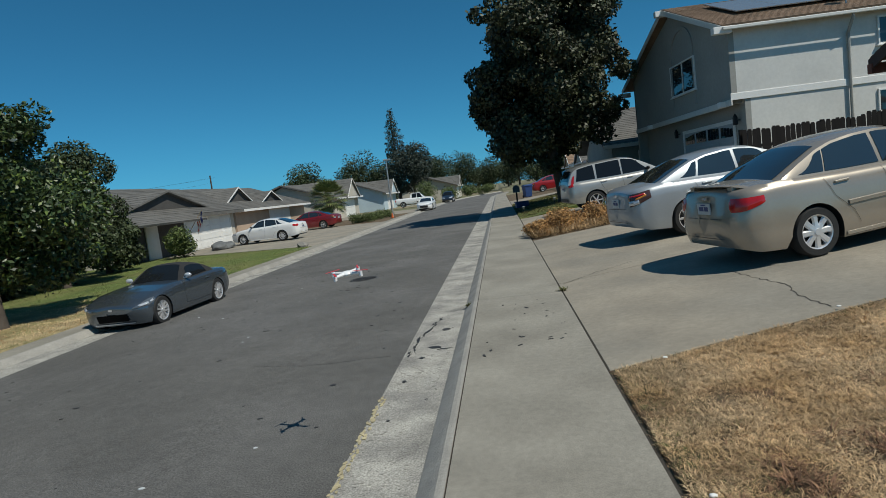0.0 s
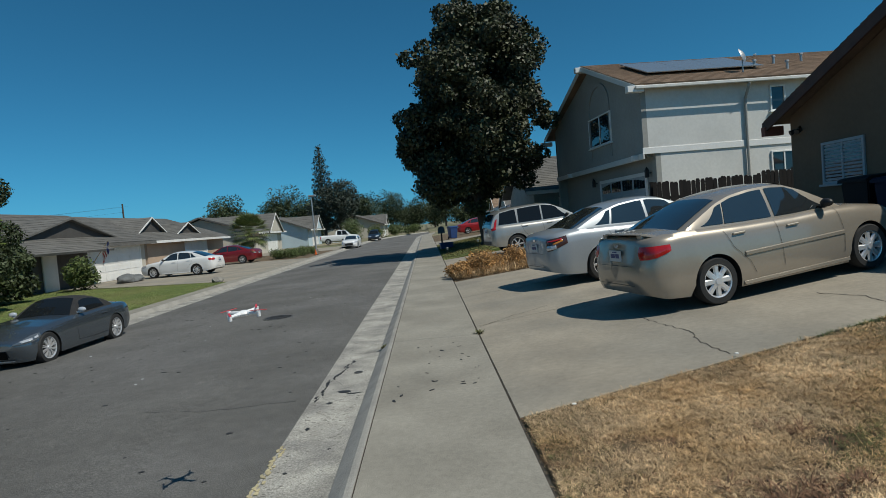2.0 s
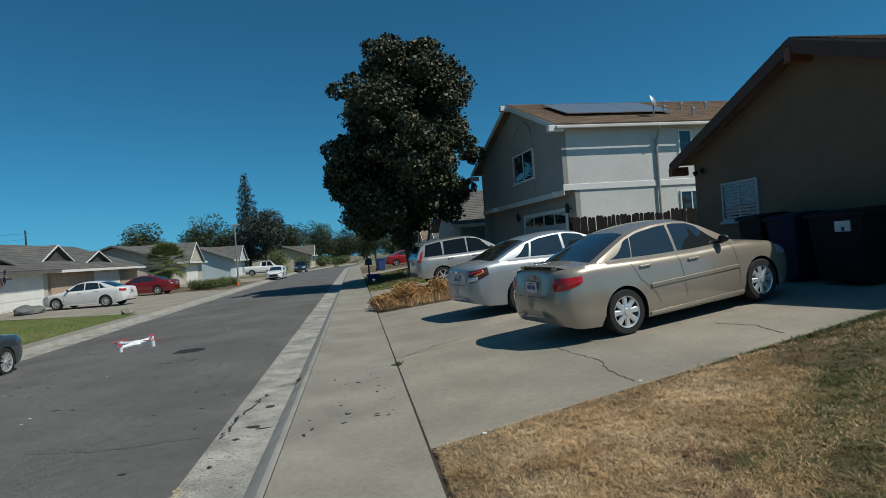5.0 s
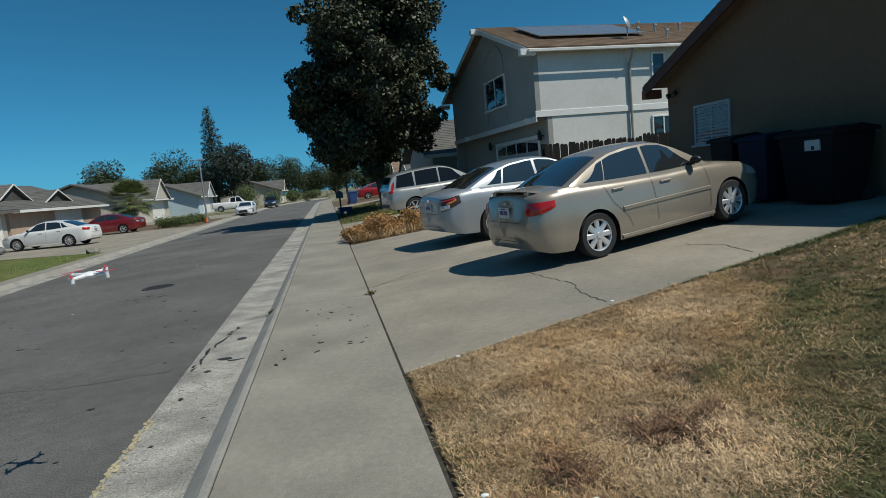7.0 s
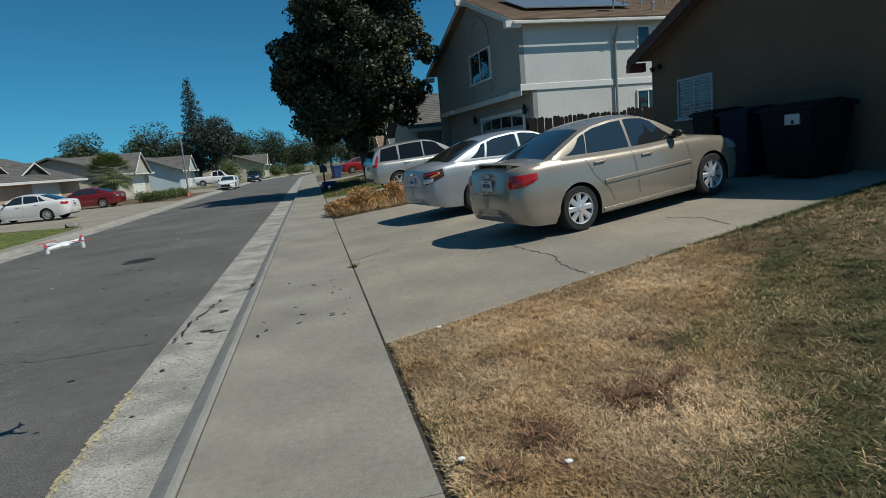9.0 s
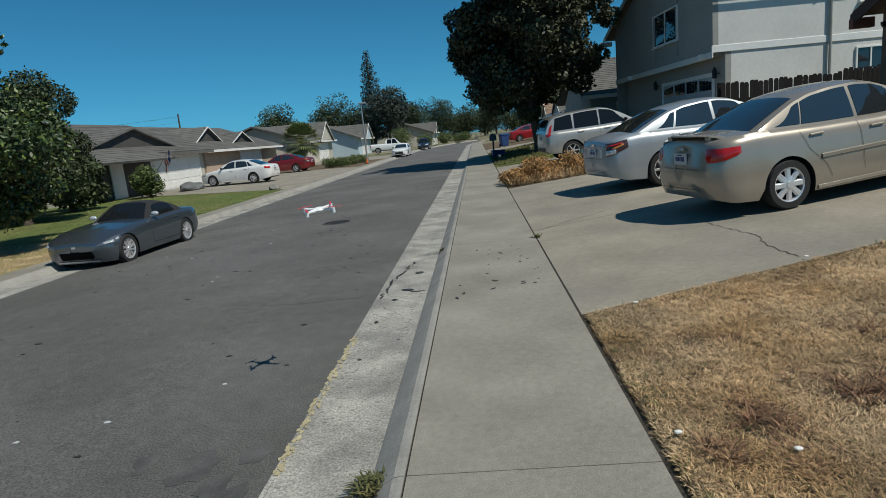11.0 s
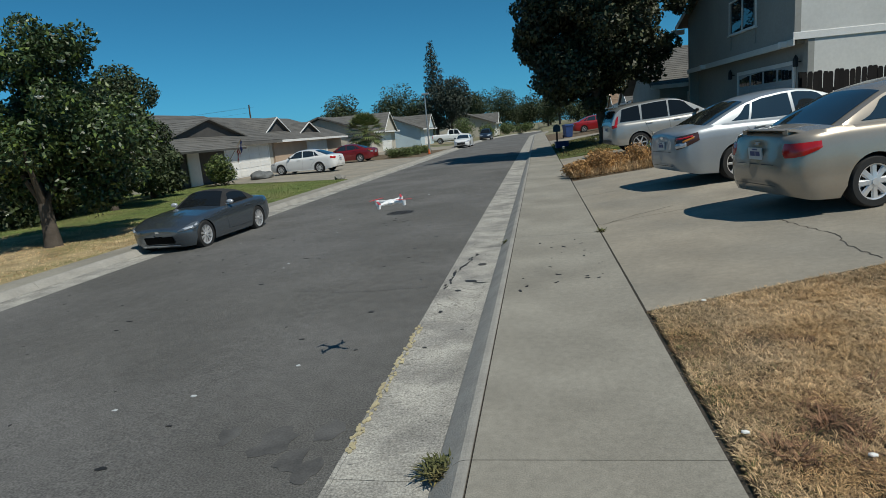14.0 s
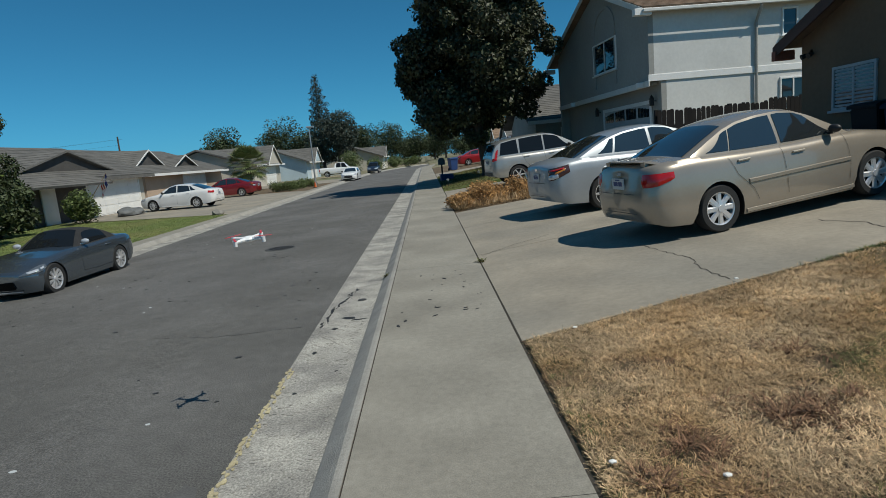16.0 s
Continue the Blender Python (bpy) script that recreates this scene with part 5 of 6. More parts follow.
window(hb, (-37.5, 47.998, 4.3), "-y", 1.2, 1.0, M_WHITE, 2)

# ---------- plants ----------
def leaves(n, lobes, size, seed, aspect=0.5, shell=0.55, up=0.5, droop=0.0):
    """n leaf blades, each a folded diamond, spread over the shells of lobes (centre, radii)."""
    rg = np.random.default_rng(seed)
    vol = np.array([r[0] * r[1] + r[1] * r[2] + r[0] * r[2] for _, r in lobes])
    pick = rg.choice(len(lobes), n, p=vol / vol.sum())
    c = np.array([l[0] for l in lobes], float)[pick]
    r = np.array([l[1] for l in lobes], float)[pick]
    d = rg.normal(size=(n, 3))
    d /= np.linalg.norm(d, axis=1)[:, None]
    rad = shell + (1.0 - shell) * rg.random(n) ** 0.6 + np.abs(rg.normal(size=n)) * 0.13
    p = c + d * r * rad[:, None]
    nrm = d * 0.7 + rg.normal(size=(n, 3)) * 0.8
    nrm[:, 2] += up
    nrm /= np.linalg.norm(nrm, axis=1)[:, None]
    ax = np.cross(nrm, rg.normal(size=(n, 3)))
    ax /= np.linalg.norm(ax, axis=1)[:, None]
    ax[:, 2] -= droop
    sd = np.cross(nrm, ax)
    s = size * (0.6 + 0.8 * rg.random(n))[:, None]
    v = np.stack([p - ax * s * 0.5, p + sd * s * aspect * 0.5 - nrm * s * 0.06, p + ax * s * 0.5, p - sd * s * aspect * 0.5 - nrm * s * 0.06], 1).reshape(-1, 3)
    f = np.arange(4 * n).reshape(-1, 4)
    return v, f


def leaf_mesh(name, vf, material):
    v, f = vf
    me = bpy.data.meshes.new(name)
    n = len(f)
    me.vertices.add(len(v))
    me.vertices.foreach_set("co", np.ascontiguousarray(v, dtype=np.float32).ravel())
    me.loops.add(4 * n)
    me.loops.foreach_set("vertex_index", f.astype(np.int32).ravel())
    me.polygons.add(n)
    me.polygons.foreach_set("loop_start", np.arange(0, 4 * n, 4, dtype=np.int32))
    me.update(calc_edges=True)
    me.materials.append(material)
    return me


def lobes_in(center, radii, count, lr, seed, flat=0.85):
    rg = np.random.default_rng(seed)
    out = []
    for k in range(count):
        d = rg.normal(size=3)
        d /= np.linalg.norm(d)
        rr = rg.random() ** 0.4 * 0.86
        s = lr * rg.uniform(0.65, 1.2)
        out.append((np.array(center) + d * np.array(radii) * rr, (s, s, s * flat)))
    return out


def tree(label, base, trunk_r, fork_z, lobes, n, size, material, seed, category="tree", name="tree", extra=None, aspect=0.5, limbs=7, lean=(0, 0), group="trees"):
    t = thing(name, Matrix.Translation(base), label, category, group)
    rg = random.Random(seed)
    bm = B()
    top = Vector((lean[0], lean[1], fork_z))
    mid = top * 0.5 + Vector((rg.uniform(-0.05, 0.05), rg.uniform(-0.05, 0.05), 0))
    tube(bm, (0, 0, -0.15), (0, 0, 0.25), trunk_r * 1.35, trunk_r * 1.05, 12)
    tube(bm, (0, 0, 0.2), mid, trunk_r * 1.06, trunk_r * 0.92, 12)
    tube(bm, mid * 0.98, top, trunk_r * 0.93, trunk_r * 0.8, 12)
    part("trunk", bm, M_BARK, t, "", True)
    b0 = Vector(base)
    for k in range(limbs):
        c = Vector(lobes[(k * 3) % len(lobes)][0]) - b0
        bm = B()
        k1 = top.lerp(c, 0.5) + Vector((rg.uniform(-0.2, 0.2), rg.uniform(-0.2, 0.2), 0.15))
        tube(bm, top - Vector((0, 0, 0.15)), k1, trunk_r * 0.5, trunk_r * 0.32, 8)
        tube(bm, k1, c, trunk_r * 0.32, trunk_r * 0.1, 8)
        part("limb", bm, M_BARK, t, "", True)
    v, f = leaves(n, lobes, size, seed, aspect)
    o = new("crown", leaf_mesh("crown", (v - np.array(base), f), material))
    o.parent = t
    if extra:
        n2, mt = extra
        v, f = leaves(n2, lobes, size * 1.05, seed + 7, aspect, 0.9)
        o = new("new_growth", leaf_mesh("new_growth", (v - np.array(base), f), mt))
        o.parent = t
    return t


big = lobes_in((2.4, 27.8, 6.3), (3.2, 3.1, 3.8), 52, 1.05, 3) + lobes_in((-0.3, 27.6, 5.4), (0.7, 1.0, 1.1), 8, 0.55, 4) + lobes_in((2.9, 27.8, 10.4), (1.9, 1.6, 0.9), 16, 0.8, 5) + lobes_in((4.5, 27.8, 8.6), (1.0, 1.2, 2.2), 18, 0.85, 6) + lobes_in((1.9, 27.6, 3.7), (2.7, 2.4, 0.8), 20, 0.7, 8)
rg_b = np.random.default_rng(77)
for _ in range(70):
    d_ = rg_b.normal(size=3)
    d_ /= np.linalg.norm(d_)
    s_ = rg_b.uniform(0.28, 0.62)
    big.append((np.array((2.65, 27.8, 6.7)) + d_ * np.array((3.2, 3.5, 4.6)) * rg_b.uniform(0.92, 1.08), (s_, s_, s_ * 0.8)))
K = 1.16
big = [(np.array((c[0] * K, c[1] * K, EYE + (c[2] - EYE) * K)), tuple(q * K for q in r)) for c, r in big]
tree("large dark broad-leaved street tree standing in the front lawn", (3.2, 32.0, 0.35), 0.25, 2.7, big, 150000, 0.205, M_LEAF_DARK, 11, limbs=9, lean=(-0.3, 0.1), aspect=0.62)
back = lobes_in((3.4, 37.2, 4.4), (1.9, 1.8, 1.6), 14, 0.8, 21)
tree("second dark broad-leaved tree behind the first", (3.6, 36.9, 0.35), 0.2, 2.4, back, 14000, 0.2, M_LEAF_DARK, 12, aspect=0.62)
mag = lobes_in((-11.9, 12.9, 2.35), (2.2, 2.4, 1.9), 48, 0.62, 31) + lobes_in((-11.9, 12.9, 4.6), (1.2, 1.5, 0.95), 22, 0.4, 32) + lobes_in((-11.6, 15.3, 3.1), (0.5, 0.6, 0.9), 8, 0.36, 33) + lobes_in((-12.4, 13.2, 1.3), (2.2, 2.4, 0.5), 14, 0.5, 34)
mg = tree("magnolia with glossy green leaves and a few white blossoms", (-11.9, 12.2, 0.02), 0.17, 1.1, mag, 46000, 0.125, M_LEAF_BIG, 13, extra=(6000, M_LEAF_BIG2), aspect=0.46)
for k, (dx, dy, dz) in enumerate(((1.3, -0.9, 3.3), (1.6, 0.6, 2.1), (1.1, 1.9, 2.0), (0.9, 0.4, 4.2), (1.9, 1.2, 2.9))):
    bm = B()
    for a in range(6):
        m_ = Matrix.Translation((dx, dy, dz)) @ Matrix.Rotation(a * math.pi / 3, 4, "Z") @ Matrix.Rotation(radians(-35), 4, "Y")
        bmesh.ops.create_uvsphere(bm, u_segments=6, v_segments=4, radius=1, matrix=m_ @ Matrix.Translation((0.06, 0, 0)) @ Matrix.Diagonal((0.065, 0.035, 0.012, 1)))
    part("blossom", bm, M_WHITE, mg)
t2 = lobes_in((-16.5, 20.8, 2.75), (1.8, 2.5, 2.7), 42, 0.7, 41)
tree("dense dark green tree reaching low beside the magnolia", (-16.8, 20.6, 0.05), 0.15, 1.0, t2, 52000, 0.15, M_LEAF_FAR, 14, aspect=0.42)
t3 = lobes_in((-18.6, 18.2, 1.7), (1.9, 5.5, 1.7), 36, 0.85, 43)
tree("dark overgrown shrub tree behind the magnolia", (-18.6, 18.2, 0.05), 0.13, 0.8, t3, 26000, 0.2, M_LEAF_FAR, 15)
t4 = lobes_in((-18.4, 25.4, 1.5), (1.4, 2.0, 1.3), 16, 0.65, 44)
tree("dark shrub tree next to the porch", (-18.4, 25.4, 0.05), 0.12, 0.7, t4, 8000, 0.2, M_LEAF_FAR, 16)


def shrub(label, base, radii, n, size, material, seed, name="shrub", group="shrubs"):
    lb = lobes_in((0, 0, radii[2] * 0.52), (radii[0] * 0.7, radii[1] * 0.7, radii[2] * 0.5), 16, min(radii) * 0.5, seed)
    t = thing(name, Matrix.Translation(base), label, "shrub", group)
    bm = B()
    for k in range(4):
        c = Vector(lb[k][0])
        tube(bm, (0.03 * k, 0, -0.05), c, 0.02, 0.008, 6)
    part("stem", bm, M_BARK, t)
    o = new("foliage", leaf_mesh("foliage", leaves(n, lb, size, seed, 0.5, 0.3), material))
    o.parent = t
    return t


shrub("round clipped green bush beside the porch", (-17.6, 30.5, 0.05), (0.95, 0.95, 1.5), 3500, 0.14, M_LEAF_HEDGE, 51)
shrub("low green hedge beside the verge", (-14.0, 8.4, 0.05), (1.2, 1.6, 0.9), 3500, 0.12, M_LEAF_HEDGE, 52)
for k, (x, y, r) in enumerate(((-11.4, 49.0, 1.0), (-12.6, 49.6, 0.9), (-11.2, 52.0, 1.1), (-10.8, 54.0, 1.0))):
    shrub("low green hedge near the street lamp", (x, y, 0.02), (r, r, 0.65), 1600, 0.12, M_LEAF_HEDGE, 60 + k)
for k, (x, y, r, hh) in enumerate(((-12.5, 100, 2.2, 3.4), (-9.5, 112, 2.0, 2.2), (-6.0, 116, 2.0, 1.8), (-3.0, 118, 2.4, 1.6))):
    shrub("rounded green garden shrub further along the road", (x, y, 0.05), (r, r, hh), 2600, 0.25, M_LEAF_HEDGE, 70 + k)


def far_tree(label, x, y, hgt, rad, seed, material=M_LEAF_FAR, n=6500, size=0.45):
    lb = lobes_in((x, y, hgt * 0.54), (rad * 0.8, rad * 0.8, hgt * 0.36), 30, rad * 0.42, seed)
    return tree(label, (x, y, 0.0), 0.3, hgt * 0.25, lb, n, size, material, seed, limbs=4)


for k, (x, y, hgt, rad) in enumerate(((-46, 140, 13.5, 5.5), (-52, 150, 9.5, 5), (-33, 140, 14.5, 6.0), (-27, 138, 12, 4.0), (-15, 152, 11.5, 5.0), (-9, 165, 12.5, 5.0), (6, 175, 12.0, 6), (14, 150, 12, 6), (-75, 150, 9, 5), (20, 110, 9, 4.5), (15, 125, 8, 4), (3, 190, 11, 5), (-2, 185, 10, 5), (-22, 180, 10, 7), (-38, 190, 10, 8), (-60, 190, 10, 8), (30, 170, 12, 8))):
    far_tree("distant dark green garden tree above the roofs", x, y, hgt, rad, 80 + k)
for k in range(26):
    far_tree("low distant tree closing the view", -95 + k * 6.2 + (k * 37 % 5) - 2, 196 + (k * 53 % 17), 6.0 + (k * 29 % 4), 4.6, 140 + k, n=2600, size=0.6)
# tall conifer with its companion
con = thing("conifer", Matrix.Translation((-18.9, 112, 0)), "tall dark conifer towering over the roofs", "tree", "trees")
bm = B()
tube(bm, (0, 0, -0.2), (0, 0, 18.2), 0.35, 0.03, 10)
part("trunk", bm, M_BARK, con)
rg = random.Random(9)
lob = []
for k in range(64):
    z = 2.5 + 15.6 * (k / 64)
    rr = 3.1 * (1 - (z - 2.5) / 16.2) ** 0.75 * (0.8 + 0.3 * ((k * 7) % 5) / 4) + 0.15
    a = k * 2.4
    lob.append((np.array((rr * 0.55 * math.cos(a), rr * 0.55 * math.sin(a), z)), (rr * 0.6, rr * 0.6, 0.45)))
o = new("crown", leaf_mesh("crown", leaves(8000, lob, 0.42, 91, 0.35, 0.3), M_LEAF_FIR))
o.parent = con
far_tree("dense grey-green tree beside the conifer", -15.6, 109, 12.8, 4.0, 131, M_LEAF_FIR, 9000, 0.4)
# fan palm
palm = thing("fan_palm", Matrix.Translation((-17.2, 58.0, 0.1)), "short fan palm with a shaggy trunk in the front yard", "palm", "trees")
bm = B()
tube(bm, (0, 0, -0.1), (0.05, 0, 2.1), 0.32, 0.26, 12)
for k in range(40):
    a, z = k * 2.4, 0.1 + 2.0 * k / 40
    tube(bm, (0.27 * math.cos(a), 0.27 * math.sin(a), z), (0.36 * math.cos(a), 0.36 * math.sin(a), z + 0.16), 0.05, 0.02, 5)
part("trunk", bm, M_BARK, palm)
rg = random.Random(17)
for k in range(58):
    az, el = k * 2.4, radians(-45 + 125 * (k / 58) ** 0.8)
    bm = B()
    st = Vector((math.cos(az) * math.cos(el), math.sin(az) * math.cos(el), math.sin(el)))
    c = Vector((0, 0, 2.25)) + st * 1.3
    tube(bm, (0, 0, 2.2), c, 0.018, 0.012, 5)
    sd = st.cross(Vector((0, 0, 1))).normalized()
    upv = sd.cross(st)
    for j in range(13):
        th = radians(-80 + 160 * j / 12)
        d = st * math.cos(th) + sd * math.sin(th)
        tip = c + d * 1.15 * (1 - 0.15 * abs(j - 6) / 6) - Vector((0, 0, 0.22))
        w = sd * math.cos(th) - st * math.sin(th)
        bm.faces.new([bm.verts.new(p) for p in (c, c + d * 0.55 + w * 0.06, tip, c + d * 0.55 - w * 0.06)])
    part("frond", bm, M_LEAF_PALM, palm)

# ---------- parked vehicles further off ----------
ACC = dict(COUPE_SEDAN, style="spoke", spokes=10)
ACC["lamps"] = [("taillight", -1, -0.3, 0.28, lin(0.80, 0.84), lin(0.93, 0.97), M_LAMP_RED), ("headlight", 1, -0.15, 0.55, lin(0.56, 0.66), lin(0.68, 0.80), M_LAMP_CLEAR)]
car("sedan", ACC, paint("white_car_paint", (0.72, 0.72, 0.71), 0.0, 0.3), "white four-door sedan parked on the driveway across the road", pose(-13.72, 36.4, 0.0, 0, 0, 172))
RED = dict(COUPE_SEDAN, style="spoke", spokes=5)
car("sedan", RED, paint("red_car_paint", (0.20, 0.012, 0.016), 0.2, 0.3), "dark red four-door sedan parked behind the white car", pose(-14.4, 47.3, 0.0, 0, 0, 174))
MUSC = dict(COUPE_SEDAN, wb=2.81, r=0.35, tw=0.26, spokes=5, style="spoke",
    roof=[(-0.62, 1.05), (-0.3, 1.12), (0.1, 1.26), (0.6, 1.35), (1.0, 1.36), (1.3, 1.34), (1.6, 1.25), (2.0, 1.05), (2.2, 0.95)],
    end_glass={"rear_window": (-0.5, 0.4), "windshield": (1.34, 2.12)}, panes=[(0.2, 1.9, 0.3, -0.5)], handles=[0.6], mirror=1.8,
    faces=[("grille", 1, -0.42, 0.42, 0.36, 0.60, M_BLACK, "black grille"), ("stripe", 1, -0.3, 0.3, 0.64, 0.66, M_BLACK, "")])
car("sports_coupe", MUSC, paint("white_coupe_paint", (0.74, 0.74, 0.73), 0.0, 0.3), "white two-door sports coupe at the far kerb", pose(-8.3, 66.5, ROAD_Z, 0, 0, -90))
car("compact_suv", SUV, paint("dark_blue_paint", (0.02, 0.028, 0.045), 0.3, 0.3), "dark blue car parked at the kerb further along", pose(-8.0, 92.0, ROAD_Z, 0, 0, -90))
car("sedan", RED, paint("bright_red_paint", (0.32, 0.015, 0.018), 0.1, 0.3), "bright red car on a driveway beyond the tree", pose(4.2, 61.0, 0.30, 0, -4.7, 4))
car("compact_suv", SUV, paint("black_car_paint", (0.012, 0.012, 0.013), 0.2, 0.3), "black car standing on the driveway beyond the tree", pose(6.6, 56.0, 0.5, 0, -3, 8))
PICK = dict(SUV, wb=3.5, r=0.39, spokes=6, tw=0.26, top_w=0.66, cab_h=0.66,
    deck=[(-1.1, 1.22), (-0.9, 1.24), (1.0, 1.24), (1.3, 1.2), (2.9, 1.16), (3.3, 1.14), (4.0, 1.06), (4.4, 0.95)],
    plan=[(-1.1, 0.9), (-1.08, 0.96), (-0.8, 0.98), (2.0, 0.99), (3.5, 0.98), (4.1, 0.94), (4.3, 0.86), (4.4, 0.7)],
    bottom=[(-1.1, 0.55), (0.4, 0.42), (3.0, 0.4), (4.4, 0.48)],
    roof=[(1.05, 1.25), (1.1, 1.55), (1.2, 1.84), (1.6, 1.9), (2.3, 1.9), (2.5, 1.84), (2.9, 1.5), (3.2, 1.15)],
    end_glass={"rear_window": (1.09, 1.17), "windshield": (2.55, 3.12)}, panes=[(1.3, 1.95, 0.05, 0.02), (2.02, 2.85, 0.02, -0.32)],
    doors=seams(1.2, 2.0, 2.95, 0.5, 1.1, 0.39), handles=[1.42, 2.2], mirror=2.75, plate=(-1, 0.72), moulding=(1.3, 2.9, 0.7), faces=[])
PICK["lamps"] = [("taillight", -1, -0.02, 0.12, lin(0.85, 0.85), lin(1.15, 1.15), M_LAMP_RED), ("headlight", 1, -0.2, 0.3, lin(0.75, 0.8), lin(0.93, 0.98), M_LAMP_CLEAR)]
car("pickup_truck", PICK, paint("white_truck_paint", (0.72, 0.72, 0.72), 0.0, 0.3), "white crew-cab pickup parked across a driveway", pose(-13.9, 84.0, 0.06, 0, 0, 4), category="pickup")

# ---------- ground details ----------
def flake(bm, x, y, z, r, seed, sx=1.0, sy=1.0, n=11, rot=0.0):
    """A thin irregular patch."""
    rg_ = random.Random(seed)
    pts = []
    for k in range(n):
        a = 2 * math.pi * k / n
        rr = r * rg_.uniform(0.6, 1.15)
        px, py = rr * math.cos(a) * sx, rr * math.sin(a) * sy
        pts.append((x + px * math.cos(rot) - py * math.sin(rot), y + px * math.sin(rot) + py * math.cos(rot)))
    top = [bm.verts.new((a, b, z + 0.0025)) for a, b in pts]
    bot = [bm.verts.new((a, b, z - 0.004)) for a, b in pts]
    bm.faces.new(top)
    for k in range(n):
        bm.faces.new((bot[k], bot[(k + 1) % n], top[(k + 1) % n], top[k]))


def crack(name, pts, w, zf, label, seed, material=M_JOINT):
    """A thin wandering crack that lies on a surface."""
    rg_ = random.Random(seed)
    fine = []
    for (x0, y0), (x1, y1) in zip(pts, pts[1:]):
        for k in range(8):
            u = k / 8
            fine.append((x0 + (x1 - x0) * u + rg_.uniform(-0.022, 0.022), y0 + (y1 - y0) * u + rg_.uniform(-0.022, 0.022)))
    fine.append(pts[-1])
    bm = B()
    prev = None
    for i, (x, y) in enumerate(fine):
        a, b = fine[max(0, i - 1)], fine[min(len(fine) - 1, i + 1)]
        t = Vector((b[0] - a[0], b[1] - a[1])).normalized()
        ww = w * rg_.uniform(0.4, 1.3)
        cur = [bm.verts.new((x - t.y * ww, y + t.x * ww, zf(x - t.y * ww) + 0.004)), bm.verts.new((x + t.y * ww, y - t.x * ww, zf(x + t.y * ww) + 0.004))]
        if prev:
            bm.faces.new((prev[0], cur[0], cur[1], prev[1]))
        prev = cur
    tagged(new(name, mesh_of(name, bm, material)), label, "crack", kind="structure")


crack("driveway_crack", [(2.85, 8.1), (2.9, 7.5), (3.02, 6.9), (2.88, 6.4), (2.9, 5.75)], 0.006, slope_r, "thin dark crack across the driveway slab", 1)
crack("driveway_crack", [(5.1, 7.7), (5.3, 7.1), (5.2, 6.45)], 0.006, slope_r, "short dark crack near the lawn edge", 2)
crack("driveway_crack", [(0.72, 9.4), (1.3, 9.9), (2.0, 10.3)], 0.006, slope_r, "faint crack in the driveway apron", 3)
crack("road_crack", [(-1.6, 6.6), (-2.6, 6.5), (-3.4, 6.75)], 0.005, crown, "faint crack in the asphalt", 4, M_STAIN)
crack("road_crack", [(-2.2, 16), (-3.5, 15.6), (-5.4, 16.2), (-7.6, 15.8)], 0.005, crown, "faint crack in the asphalt", 6, M_STAIN)
zg = lambda x: ROAD_Z - 0.012 + (0.012 * abs(x + 1.08) / 0.3)
# dark tar along the gutter's edge
rnd = random.Random(3)
bm = B()
for k in range(44):
    y = 6.5 + 2.0 * k / 44
    x = -1.38 + 0.16 * max(0, (y - 7.2)) + rnd.uniform(-0.03, 0.03)
    flake(bm, x, y, zg(x), rnd.uniform(0.008, 0.034), k, 0.6, 1.5)
tagged(new("tar_streak", mesh_of("tar_streak", bm, M_WET)), "dark ragged tar streak along the gutter edge", "stain", kind="structure")
bm = B()
for x, y, r, sx in ((-1.12, 6.82, 0.06, 1.5), (-0.98, 6.72, 0.03, 3.4), (-1.22, 6.4, 0.035, 1.2), (-1.3, 5.6, 0.03, 1.0), (-1.0, 5.05, 0.018, 1.0), (-1.28, 4.6, 0.02, 1.0)):
    flake(bm, x, y, zg(x), r, int(abs(x * 100)), sx)
tagged(new("oil_spots", mesh_of("oil_spots", bm, M_WET)), "black oil spots in the concrete gutter", "stain", kind="structure")
bm = B()
for k in range(420):
    x, y = rnd.uniform(-1.38, -0.92), rnd.choice((rnd.gauss(5.9, 0.45), rnd.gauss(4.0, 0.7), rnd.uniform(2.2, 12)))
    if -1.39 < x < -0.87 and 1.2 < y < 16:
        flake(bm, x, y, zg(x), rnd.uniform(0.004, 0.014), k, rnd.uniform(0.8, 1.8), 1.0, 6)
tagged(new("gutter_pits", mesh_of("gutter_pits", bm, M_KERB)), "dark pits and grit in the worn gutter", "grit", kind="stuff")
bm = B()
for k in range(120):
    y = 2.9 + 2.3 * k / 120
    if rnd.random() < 0.8:
        flake(bm, -1.425 + rnd.uniform(-0.03, 0.03), y, zg(-1.42) + 0.003 + 0.0001 * (k % 9), rnd.uniform(0.010, 0.026), 300 + k, 0.8, 1.3, 7)
tagged(new("yellow_edge_paint", mesh_of("yellow_edge_paint", bm, M_YELLOW)), "worn yellow paint along the gutter edge", "road paint", kind="structure")
bm = B()
for x, y, r in ((-1.95, 3.0, 0.16), (-1.75, 2.8, 0.12), (-1.62, 3.15, 0.12), (-2.3, 3.1, 0.1), (-1.6, 2.7, 0.1)):
    flake(bm, x, y, crown(x) + 0.001, r, int(abs(x * 50)), 0.9, 1.3, 14)
tagged(new("asphalt_stain", mesh_of("asphalt_stain", bm, M_STAIN)), "dark oily stains on the asphalt", "stain", kind="structure")
bm = B()
for k in range(150):
    x, y = rnd.uniform(-7.5, -1.7), rnd.uniform(2, 22)
    flake(bm, x, y, crown(x) + 0.001, rnd.uniform(0.01, 0.03), 700 + k, rnd.uniform(0.7, 2), 1, 7)
tagged(new("road_specks", mesh_of("road_specks", bm, M_WET)), "dark specks of tar and leaf litter on the asphalt", "litter", kind="stuff")
bm = B()
